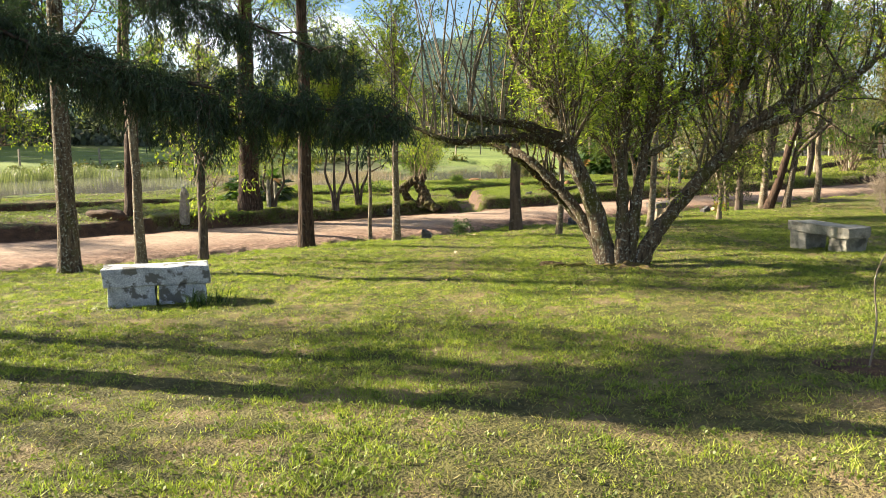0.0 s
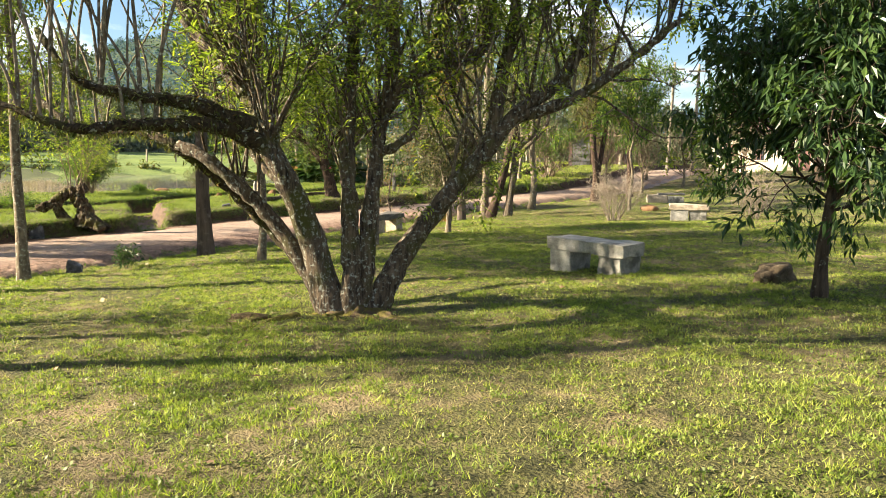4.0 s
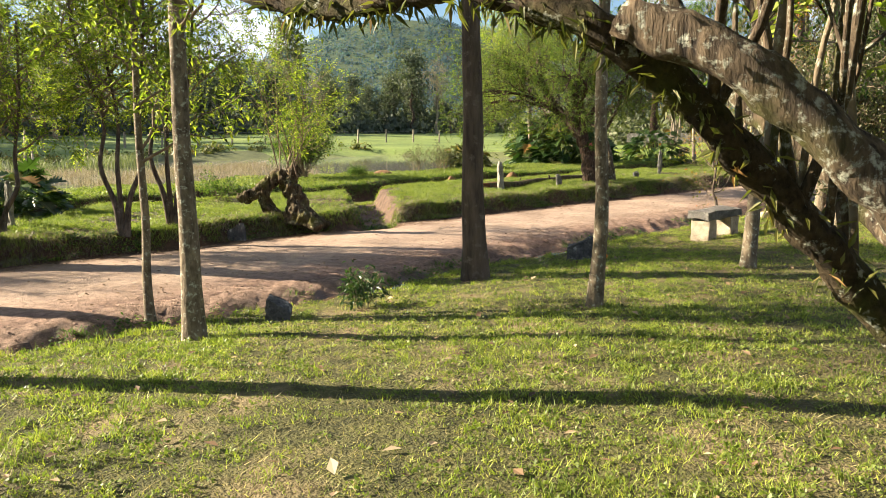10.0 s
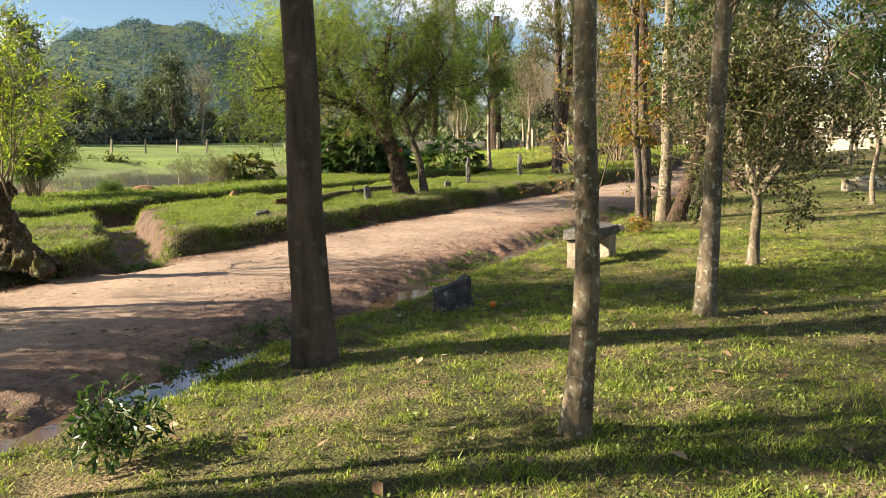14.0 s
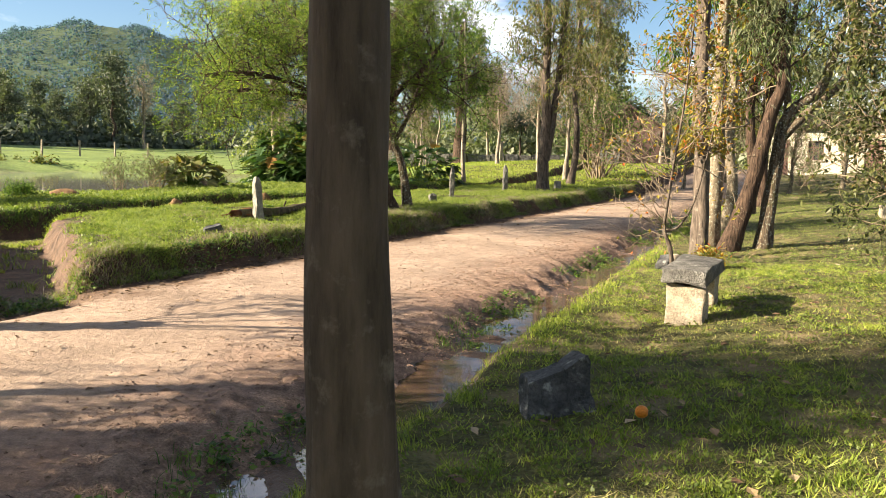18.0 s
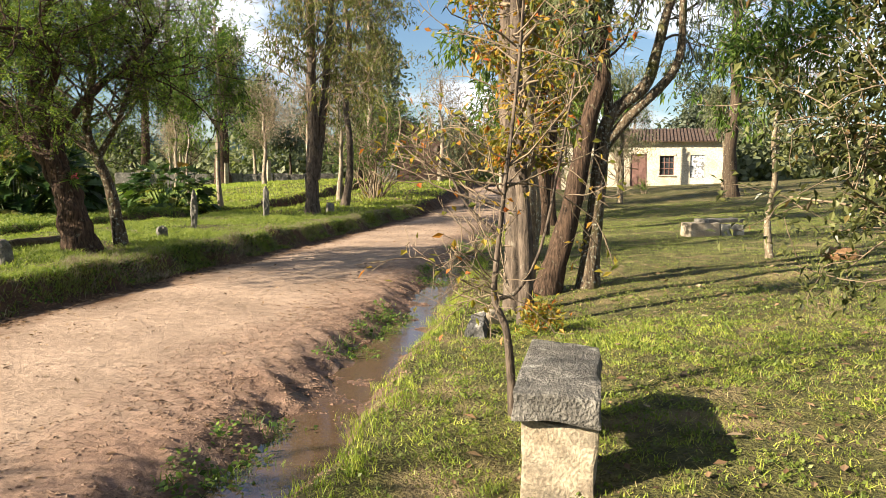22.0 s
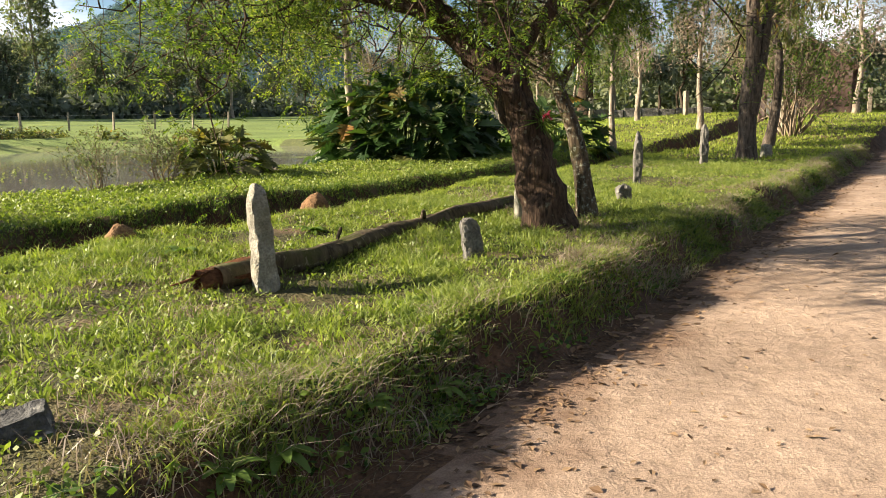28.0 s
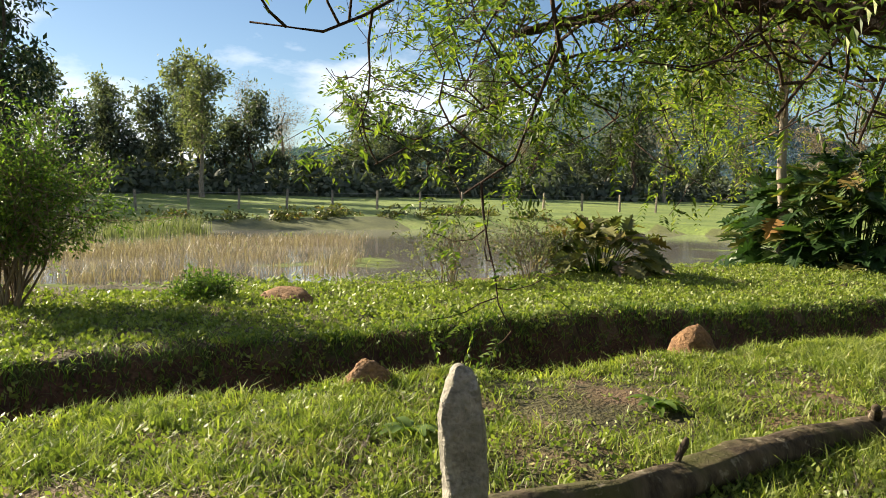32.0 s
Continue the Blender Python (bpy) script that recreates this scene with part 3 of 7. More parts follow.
def on_footway(p, wide=1.0, high=3.1):
    """Whether a place lies in the space that people walk through."""
    if p.z > high:
        return False
    q = Vector((p.x, p.y))
    for a, b in zip(FOOTWAY, FOOTWAY[1:]):
        a, b = Vector(a), Vector(b)
        t = min(1, max(0, (q - a).dot(b - a) / (b - a).length_squared))
        if (a.lerp(b, t) - q).length < wide:
            return True
    return False


class Wood:
    """Collects tapering tubes, and the places where leaves sit."""

    def __init__(self, seed, origin=None):
        self.rng, self.origin = random.Random(seed), Vector(origin) if origin else None
        self.v, self.f, self.n = [], [], 0
        self.spots = []

    def tube(self, pts, r0, r1, sides=7, knobs=0.0, flare=0.0):
        rng, m = self.rng, len(pts)
        ring0 = self.n
        ref = Vector((0.31, 0.95, 0.05))
        ph = rng.random() * 9
        for i, p in enumerate(pts):
            d = (pts[min(i + 1, m - 1)] - pts[max(i - 1, 0)]).normalized()
            s = d.cross(ref)
            s = s.normalized() if s.length > 1e-3 else Vector((1, 0, 0))
            w = d.cross(s)
            t = i / max(m - 1, 1)
            r = r0 + (r1 - r0) * t ** 0.85
            r *= 1 + flare * math.exp(-t * m / 2.2)
            for k in range(sides):
                a = 2 * math.pi * k / sides
                rr = r * (1 + knobs * (math.sin(a * 3 + ph + i * 0.9) * 0.5 + math.sin(a * 2 - i * 1.7 + ph) * 0.5))
                self.v.append(p + s * (math.cos(a) * rr) + w * (math.sin(a) * rr))
        for i in range(m - 1):
            for k in range(sides):
                a, b = ring0 + i * sides + k, ring0 + i * sides + (k + 1) % sides
                self.f.append((a, b, b + sides, a + sides))
        self.n += m * sides
        tip = ring0 + (m - 1) * sides
        for k in range(1, sides - 2, 2):
            self.f.append((tip, tip + k, tip + k + 1, tip + min(k + 2, sides - 1)))

    def shoot(self, p, d, length, r, level, spread=0.75, rise=0.12, kids=4, bend=0.25, sides=5, leaf_from=0.3, leaf_n=7):
        """A branch with its side branches; the last order carries leaf spots."""
        rng = self.rng
        pts, q, dd = [p.copy()], p.copy(), d.normalized()
        segs = 5 if level else 4
        for _ in range(segs):
            dd = (dd + Vector((rng.gauss(0, bend), rng.gauss(0, bend), rng.gauss(0, bend) + rise))).normalized()
            q = q + dd * (length / segs)
            pts.append(q.copy())
        if self.origin is not None and any(on_footway(self.origin + s) for s in pts[:: 2 if level else 4] + pts[-1:]):
            return
        self.tube(pts, r, max(r * 0.35, 0.0025), sides if level else 3, 0.08 if level else 0)
        if level == 0:
            for k in range(leaf_n):
                t = leaf_from + (1 - leaf_from) * (k + rng.random()) / leaf_n
                i = min(int(t * segs), segs - 1)
                self.spots.append((pts[i].lerp(pts[i + 1], t * segs - i), (pts[i + 1] - pts[i]).normalized()))
            return
        for k in range(kids):
            t = 0.3 + 0.7 * (k + rng.random()) / kids
            i = min(int(t * segs), segs - 1)
            base, along = pts[i].lerp(pts[i + 1], t * segs - i), (pts[i + 1] - pts[i]).normalized()
            side = along.cross(Vector((rng.gauss(0, 1), rng.gauss(0, 1), rng.gauss(0, 1)))).normalized()
            self.shoot(base, along * (1 - spread) + side * spread, length * rng.uniform(0.42, 0.68), r * 0.5, level - 1, spread, rise, kids, bend, sides, leaf_from, leaf_n)

    def mesh(self, name, mat):
        return fast_mesh(name, np.array([tuple(p) for p in self.v]), np.array(self.f), mat, True)


def leaf_mesh(name, spots, mat, length=0.08, width=0.03, each=2, jitter=0.05, droop=0.3, seed=0, pinnate=0, keep=1.0):
    """Leaves at the spots: pointed, folded blades; pinnate: so many leaflets along each stalk."""
    rng = np.random.default_rng(seed)
    P = np.array([tuple(p) for p, _ in spots]).repeat(each, 0)
    Dr = np.array([tuple(d) for _, d in spots]).repeat(each, 0)
    if keep < 1:
        k = rng.random(len(P)) < keep
        P, Dr = P[k], Dr[k]
    n = len(P)
    P = P + rng.normal(0, jitter, (n, 3))
    d = Dr * 0.5 + rng.normal(0, 0.6, (n, 3)) + np.array([0, 0, -droop])
    d /= np.linalg.norm(d, axis=1, keepdims=True) + 1e-9
    if pinnate:
        side = np.cross(d, rng.normal(0, 1, (n, 3)) * 0.4 + np.array([0, 0, 1]))
        side /= np.linalg.norm(side, axis=1, keepdims=True) + 1e-9
        rach = length * 3.2 * rng.uniform(0.7, 1.2, (n, 1))
        ps, ds = [], []
        for k in range(pinnate):
            t, sg = (k // 2 + 1) / (pinnate // 2 + 1), 1 if k % 2 else -1
            ps.append(P + d * rach * t + np.array([0, 0, -0.25]) * rach * t * t)
            ds.append(d * 0.55 + side * sg * 0.9 + np.array([0, 0, -0.15]))
        P, d = np.concatenate(ps), np.concatenate(ds)
        d /= np.linalg.norm(d, axis=1, keepdims=True)
        n = len(P)
    L = length * rng.uniform(0.65, 1.25, (n, 1))
    W = width * rng.uniform(0.7, 1.2, (n, 1))
    s = np.cross(d, rng.normal(0, 0.5, (n, 3)) + np.array([0, 0, 1.0]))
    s /= np.linalg.norm(s, axis=1, keepdims=True) + 1e-9
    up = np.cross(s, d)
    mid = P + d * L * 0.45
    V = np.stack([P, mid + s * W * 0.5 + up * W * 0.18, P + d * L - up * L * 0.08, mid - s * W * 0.5 + up * W * 0.18], 1).reshape(-1, 3)
    a = np.arange(n)[:, None] * 4
    F = np.concatenate([a + np.array([[0, 1, 2]]), a + np.array([[0, 2, 3]])])
    return fast_mesh(name, V, F, mat)


def tree(name, at, label, stems, bark_mat, leaf_mat, seed, shoots=16, reach=1.6, level=2, kids=4, r=0.03, start=0.35, leaf=None, group="", rise=0.12, category="tree", turn=0.0, spread=0.75, extra=None, bend=0.25, sides=10, knobs=0.1, split=False, leaf_n=7, mossy=(), bare=()):
    """A tree: stems are lists of points from its base with first and last radius; shoots grow from their upper part."""
    t = thing(name, at, label, category, group, turn)
    w = Wood(seed)
    crown = Wood(seed + 500, at)
    for k, (pts, r0, r1) in enumerate(stems):
        line = spline(pts, 5)
        host = Wood(seed + k) if split else w
        host.tube(line, r0, r1, sides, knobs, 0.3 if pts[0][2] < 0.12 else 0.0)
        if split:
            skin = M["bark_mossy"] if k in mossy else bark_mat
            part("stem", roughen(host.mesh("stem", skin), 0.02, 9.0, 1, k), skin, t)
        rng = crown.rng
        tot = max(1, round(shoots * (1.0 if k == 0 or split else 0.6))) if shoots and k not in bare else 0
        for s in range(tot):
            f = start + (1 - start) * (s + rng.random()) / tot
            i = min(int(f * (len(line) - 1)), len(line) - 2)
            along = (line[i + 1] - line[i]).normalized()
            side = along.cross(Vector((rng.gauss(0, 1), rng.gauss(0, 1), rng.gauss(0, 0.6)))).normalized()
            crown.shoot(line[i], along * 0.4 + side * 0.8 + Vector((0, 0, rise)), reach * rng.uniform(0.6, 1.15) * (1.1 - 0.45 * (f - start)), max(r * (1.15 - f * 0.6), 0.006), level, spread, rise, kids, bend, 5, 0.3, leaf_n)
    if extra:
        extra(crown)
    if not split:
        part("trunk", w.mesh("trunk", bark_mat), bark_mat, t)
    if crown.f:
        part("branchwork", crown.mesh("branchwork", M["twig"] if bark_mat in (M["bark_pale"], M["bark_smooth"], M["bark_tan"]) else bark_mat), None, t)
    if leaf and crown.spots:
        part("crown", leaf_mesh("crown", crown.spots, leaf_mat, seed=seed, **leaf), None, t)
    return t


def rel(base, pts):
    return [tuple(np.subtract(p, base)) for p in pts]


def at_ground(x, y, sink=0.03):
    return (x, y, ground_z(x, y) - sink)


def straight(h, lean=(0.0, 0.0), wob_=0.06, seed=0, n=6):
    rng = random.Random(seed)
    return [(lean[0] * h * (k / n) + rng.gauss(0, wob_) * (0 < k), lean[1] * h * (k / n) + rng.gauss(0, wob_) * (0 < k), h * k / n) for k in range(n + 1)]


FINE = dict(length=0.048, width=0.019, each=1, jitter=0.05, droop=0.3, pinnate=11)
PIN = dict(length=0.072, width=0.026, each=1, jitter=0.04, droop=0.35, pinnate=9)

ROOTS = [((0.7, 5.3), (1.4, 4.65)), ((-0.1, 5.1), (-0.85, 4.1))]


def main_tree():
    b = at_ground(0.42, 5.42, 0.05)
    stems = [
        (rel(b, [(0.22, 5.42, b[2]), (0.0, 5.4, 1.05), (-0.2, 5.2, 1.7), (-0.42, 5.15, 2.1), (-0.6, 5.3, 2.5), (-1.0, 5.45, 2.95), (-1.4, 5.55, 3.5), (-1.6, 5.7, 4.3)]), 0.15, 0.05),
        (rel(b, [(-0.4, 5.15, 2.05), (-0.74, 4.82, 2.24), (-1.1, 4.55, 2.26), (-1.45, 4.28, 2.24), (-1.85, 4.1, 2.2), (-2.3, 4.05, 2.35), (-2.9, 4.2, 2.55)]), 0.1, 0.018),
        (rel(b, [(-0.5, 5.0, 2.25), (-0.95, 4.62, 2.46), (-1.35, 4.4, 2.5), (-1.9, 4.3, 2.65), (-2.3, 4.4, 3.1)]), 0.09, 0.025),
        (rel(b, [(0.12, 5.5, b[2] + 0.1), (-0.22, 5.5, 0.98), (-0.6, 5.44, 1.46), (-1.03, 5.36, 1.87), (-1.42, 5.41, 2.07)]), 0.095, 0.06),
        (rel(b, [(0.1, 5.7, b[2] + 0.05), (-0.3, 5.85, 0.85), (-0.55, 5.94, 1.08), (-1.0, 5.75, 1.6), (-1.45, 5.5, 2.03), (-1.98, 5.64, 2.22), (-2.4, 5.8, 2.2), (-2.9, 5.95, 2.3), (-3.4, 6.2, 2.6)]), 0.085, 0.03),
        (rel(b, [(0.15, 5.75, b[2] + 0.05), (-0.2, 6.2, 1.0), (-0.5, 6.6, 1.4), (-0.72, 6.81, 1.63), (-1.05, 6.95, 1.9), (-1.36, 7.1, 2.4), (-1.5, 7.2, 3.2)]), 0.085, 0.03),
        (rel(b, [(-0.72, 6.81, 1.63), (-0.85, 7.1, 2.0), (-1.0, 7.4, 2.4), (-0.95, 7.6, 3.2)]), 0.045, 0.025),
        (rel(b, [(0.42, 5.35, b[2]), (0.4, 5.42, 1.1), (0.38, 5.4, 1.7), (0.38, 5.45, 2.5), (0.42, 5.6, 3.4), (0.3, 5.7, 4.4)]), 0.11, 0.05),
        (rel(b, [(0.5, 5.48, b[2]), (0.56, 5.5, 1.1), (0.62, 5.55, 1.7), (0.72, 5.62, 2.45), (0.84, 5.65, 3.0), (0.78, 5.7, 3.8), (0.9, 5.8, 4.6)]), 0.1, 0.045),
        (rel(b, [(0.72, 5.62, 2.45), (0.95, 5.66, 2.75), (1.3, 5.72, 2.92), (1.65, 5.75, 3.0), (1.9, 5.8, 3.3)]), 0.085, 0.04),
        (rel(b, [(0.64, 5.55, 2.0), (0.9, 5.54, 2.1), (1.06, 5.56, 2.3), (1.1, 5.62, 2.75)]), 0.05, 0.035),
        (rel(b, [(0.58, 5.5, b[2]), (0.95, 5.68, 0.95), (1.35, 5.74, 1.5), (1.75, 5.78, 1.98), (2.15, 5.84, 2.45), (2.65, 5.93, 2.88), (2.93, 6.03, 3.6), (3.1, 6.1, 4.3)]), 0.125, 0.05),
        (rel(b, [(2.1, 5.82, 2.38), (2.7, 5.8, 2.58), (3.25, 5.88, 2.95), (3.8, 5.95, 3.4)]), 0.07, 0.03),
        (rel(b, [(1.85, 5.8, 2.1), (1.95, 5.88, 2.8), (2.08, 5.96, 3.5), (2.1, 6.0, 4.2)]), 0.085, 0.04),
    ]
    def sprouts(w):
        rng = w.rng
        for (pts, r0, r1) in stems[:3] + stems[4:5] + stems[7:10] + stems[11:]:
            line = spline(pts, 5)
            for k in range(12):
                q = line[int(len(line) * rng.uniform(0.3, 0.97))]
                w.shoot(q, Vector((rng.gauss(0, 0.35), rng.gauss(0, 0.35), 1)), rng.uniform(0.9, 2.2), rng.uniform(0.01, 0.024), 1, 0.55, 0.16, 6, 0.12, 5, 0.15, 5)
        for (pts, r0, r1) in stems[:3] + stems[4:5]:
            line = spline(pts, 5)
            for k in range(26):
                q = line[int(len(line) * rng.uniform(0.3, 0.98))]
                w.shoot(q, Vector((rng.gauss(-0.15, 0.3), rng.gauss(0, 0.3), 1)), rng.uniform(1.2, 2.4), rng.uniform(0.012, 0.026), 1, 0.5, 0.1, 5, 0.1, 5, 0.25, 7)
    def poles(t):
        rng = random.Random(23)
        for k, n in ((0, 9), (1, 11), (2, 9), (4, 9), (8, 4), (9, 5), (11, 7), (12, 4)):
            pts, r0, r1 = stems[k]
            line = spline(pts, 5)
            for _ in range(n):
                q = line[int(len(line) * rng.uniform(0.3, 0.95))]
                w = Wood(rng.randrange(9999))
                h, lx, ly = rng.uniform(1.2, 2.8), rng.gauss(-0.1, 0.42), rng.gauss(0, 0.3)
                r = rng.uniform(0.012, 0.024)
                w.tube(spline([q, q + Vector((lx * 0.15, ly * 0.2, 0.3 * h)), q + Vector((lx * 0.6, ly * 0.5, 0.65 * h)), q + Vector((lx, ly, h))], 4), r, r * 0.45, 7, 0.06)
                part("upright_shoot", w.mesh("upright_shoot", M["bark_smooth"]), None, t)

    def epiphytes(t):
        rng = random.Random(12)
        for k in (0, 1, 2, 4, 7, 8):
            pts, r0, r1 = stems[k]
            line = spline(pts, 5)
            spots = []
            for _ in range(300 if k in (1, 2, 4) else 90):
                f = rng.uniform(0.3 if k not in (1, 2) else 0.05, 0.85)
                i = min(int(f * (len(line) - 1)), len(line) - 2)
                side = Vector((rng.gauss(0, 1), rng.gauss(0, 1), rng.gauss(0, 1))).normalized()
                spots.append((line[i].lerp(line[i + 1], rng.random()) + side * (r0 + (r1 - r0) * f) * 0.9, side))
            part("epiphyte_fern", leaf_mesh("epiphyte_fern", spots, M["leaf_olive"], length=0.075, width=0.016, each=3, jitter=0.015, droop=0.35, seed=k), None, t, "small ferns and moss on the limb")["kind"] = "stuff"
    made = tree("multi_stem_tree", b, "old multi-stemmed tree, bark spotted with pale lichen and moss", stems, M["bark_lichen"], M["leaf_bright"], 11, shoots=5, reach=1.4, level=2, kids=3, r=0.02, start=0.4, leaf=dict(PIN, keep=0.72), split=True, extra=sprouts, mossy=(1, 2, 4), bare=(3, 5, 6), sides=12, knobs=0.14, leaf_n=5)
    epiphytes(made)
    poles(made)
    # mossy roots at its foot
    w = Wood(3)
    for a, l in ((-60, 0.75), (-25, 0.8), (200, 0.5), (150, 0.5), (-100, 0.55), (70, 0.5), (-130, 0.5), (20, 0.5)):
        c, s = math.cos(radians(a)), math.sin(radians(a))
        line = []
        for k in range(6):
            d = 0.12 + l * k / 5
            x, y = b[0] + c * d + 0.06 * math.sin(k * 2 + a), b[1] + s * d + 0.08 * math.sin(k * 1.7 + a)
            line.append(Vector((x, y, ground_z(x, y) - 0.012 * k)) - Vector(b))
        w.tube(line, 0.08, 0.02, 10, 0.4)
    for ends in ROOTS:
        line = []
        for k in range(9):
            x, y = (ends[0][i] + (ends[1][i] - ends[0][i]) * k / 8 for i in (0, 1))
            x, y = x + 0.05 * math.sin(k * 1.9), y + 0.05 * math.sin(k * 1.3)
            line.append(Vector((x, y, ground_z(x, y) - 0.012 - 0.004 * k)) - Vector(b))
        w.tube(line, 0.055, 0.03, 12, 0.4)
    root = M["bark_lichen"]
    for o in scene.objects:
        if o.name == "multi_stem_tree":
            part("root_flare", w.mesh("root_flare", M["mossy"]), root, o, "moss-covered surface roots")


M["mossy"] = surface("mossy_root", (0.05, 0.045, 0.01), (0.19, 0.16, 0.03), 12, bump_d=0.02, patch=(0.12, 0.08, 0.05), patch_scale=7)
main_tree()


def pole_tree(x, y, r, h, mat, label, seed, crown=True, lean=(0, 0), leaf=M["leaf_mid"], shoots=9, reach=1.2, name="young_tree", start=0.6, group="trees along the road edge", kids=4, leaf_n=9):
    b = at_ground(x, y)
    lf = dict(length=0.085, width=0.032, each=2, jitter=0.07, droop=0.4)
    return tree(name, b, label, [(straight(h, lean, 0.012, seed), r, r * 0.55)], mat, leaf, seed, shoots if crown else 0, reach, 2, kids, 0.022, start, lf, group, sides=12, knobs=0.05, leaf_n=leaf_n)


# the row along the near side of the road
pole_tree(-3.812, 12.525, 0.145, 6.6, M["bark_pole"], "tall straight bare trunk with smooth grey-brown bark", 21, lean=(-0.018, -0.01), start=0.5, shoots=18, reach=1.9)
pole_tree(-2.11, 10.55, 0.068, 5.2, M["bark_smooth"], "slim straight tree, lichen-flecked grey bark", 22, lean=(0.015, 0.0), start=0.52, shoots=14, reach=1.4)
pole_tree(-5.35, 8.89, 0.09, 5.0, M["bark_smooth"], "slim tree with smooth grey-brown bark beside the road", 23, lean=(-0.01, 0.01), leaf=M["leaf_bright"], start=0.5, shoots=14)
pole_tree(-0.60, 13.42, 0.085, 5.5, M["bark_smooth"], "slim straight tree, mottled grey bark", 24, lean=(0.02, 0.0), start=0.42, shoots=20, reach=1.4)
pole_tree(-6.6, 7.2, 0.16, 6.5, M["bark_brown"], "dark straight trunk with green leaves beside the road", 25, leaf=M["leaf_bright"], start=0.66, shoots=14, reach=1.2, kids=5)
tree("forked_tree", at_ground(-7.1, 4.6), "slender tan trunk forking like a candlestick beside the road", [
    ([(0, 0, 0), (0.03, 0, 0.6), (0.0, 0.02, 1.3), (0.05, 0.0, 1.85)], 0.085, 0.07),
    ([(0.05, 0, 1.8), (-0.2, 0.05, 2.1), (-0.5, 0.1, 2.5), (-0.6, 0.1, 3.3)], 0.055, 0.025),
    ([(0.05, 0, 1.8), (0.08, 0.05, 2.3), (0.05, 0.0, 3.0), (0.1, 0.0, 4.0)], 0.05, 0.025),
    ([(0.05, 0, 1.8), (0.35, -0.05, 2.05), (0.6, -0.1, 2.35), (0.85, -0.1, 3.2)], 0.055, 0.025)], M["bark_tan"], M["leaf_bright"], 26, shoots=7, reach=1.1, level=2, kids=3, r=0.02, start=0.5, leaf=dict(length=0.085, width=0.032, each=2, jitter=0.07, droop=0.4), group="trees along the road edge", sides=12, knobs=0.08)
pole_tree(-7.6, 3.6, 0.09, 5.0, M["bark_smooth"], "slim leaning grey trunk beside the road", 27, lean=(-0.03, 0.0), leaf=M["leaf_mid"], start=0.6, shoots=8, kids=3)
# unseen trees added past the row's end to throw shade bands on the lawn
for k, (u, v) in enumerate([(-7.4, 8.8), (-12.6, 8.8), (-10.5, 6.0)]):
    x, y = xy(u, v)
    pole_tree(x, y, 0.15, 6.3 if k == 0 else 7.4 + 0.5 * math.sin(k * 3), M["bark_brown"], "leafy tree added out of view to shade the lawn", 130 + k, leaf=M["leaf_mid"], start=0.4, shoots=20, reach=2.4, kids=5)
pole_tree(-6.6, 9.9, 0.05, 3.4, M["bark_smooth"], "very slim roadside sapling", 28, leaf=M["leaf_bright"], start=0.45, shoots=6, reach=0.8)


pole_tree(-8.0, 2.45, 0.16, 7.0, M["bark_lichen"], "straight trunk with lichen-flecked bark and green leaves", 29, leaf=M["leaf_mid"], start=0.45, shoots=22, reach=1.8)


def conifer():
    """The conifer whose long bough hangs over the lawn."""
    b = Vector(at_ground(-4.9, -2.75))
    t = thing("conifer", tuple(b), "rough-barked conifer with long dark drooping boughs", "tree")
    w = Wood(31)
    w.tube(spline(straight(8.5, (0.0, 0.0), 0.03, 5, 7)), 0.2, 0.07, 12, 0.1, 0.3)
    part("trunk", w.mesh("trunk", M["bark_brown"]), None, t)
    rng = random.Random(9)
    boughs = [[(-4.9, -2.75, 3.9), (-3.9, -2.1, 3.45), (-2.9, -1.6, 2.98), (-1.75, -1.15, 2.66), (-0.9, -0.95, 2.5), (-0.2, -0.85, 2.42)],
              [(-4.9, -2.75, 3.6), (-4.0, -2.2, 3.4), (-3.0, -1.9, 3.0), (-2.2, -1.6, 2.75), (-1.5, -1.5, 2.5)],
              [(-4.9, -2.75, 4.6), (-4.0, -1.9, 4.4), (-3.0, -1.0, 3.8), (-2.0, -0.5, 3.35), (-1.1, -0.3, 3.0)]]
    for k in range(7):
        a, z0, l = rng.uniform(0, 6.283), 4.6 + 0.5 * k, 2.8 - 0.28 * k
        d = Vector((math.cos(a), math.sin(a), 0))
        if d.x > 0.2 and d.y < 0.3:
            continue
        boughs.append([Vector((-4.9, -2.75, z0)) + d * (l * f) + Vector((0, 0, 0.25 * f - 0.9 * f * f)) for f in (0, 0.25, 0.5, 0.75, 1.0)])
    for k, pts in enumerate(boughs):
        line = [p - b for p in spline(pts, 4)]
        w = Wood(310 + k, b)
        w.tube(line, 0.032, 0.006, 6, 0.1)
        for i in range(4, len(line)):
            along = (line[i] - line[i - 1]).normalized()
            side = along.cross(Vector((0, 0, 1))).normalized()
            for _ in range(6 if k < 3 else 4):
                s = rng.choice((-1, 1))
                w.shoot(line[i].lerp(line[i - 1], rng.random()), along * 0.55 + side * s * rng.uniform(0.3, 1) + Vector((0, 0, rng.uniform(-0.4, 0.35))), rng.uniform(0.22, 0.62), 0.006, 1, 0.55, -0.1, 4, 0.16, 4, 0.05, 8)
        o = part("bough", w.mesh("bough", M["bark_dark"]), None, t)
        part("needle_spray", leaf_mesh("needle_spray", w.spots, M["needle"], seed=31 + k, length=0.085, width=0.011, each=6 if k < 3 else 4, jitter=0.03, droop=0.5), None, o)


conifer()


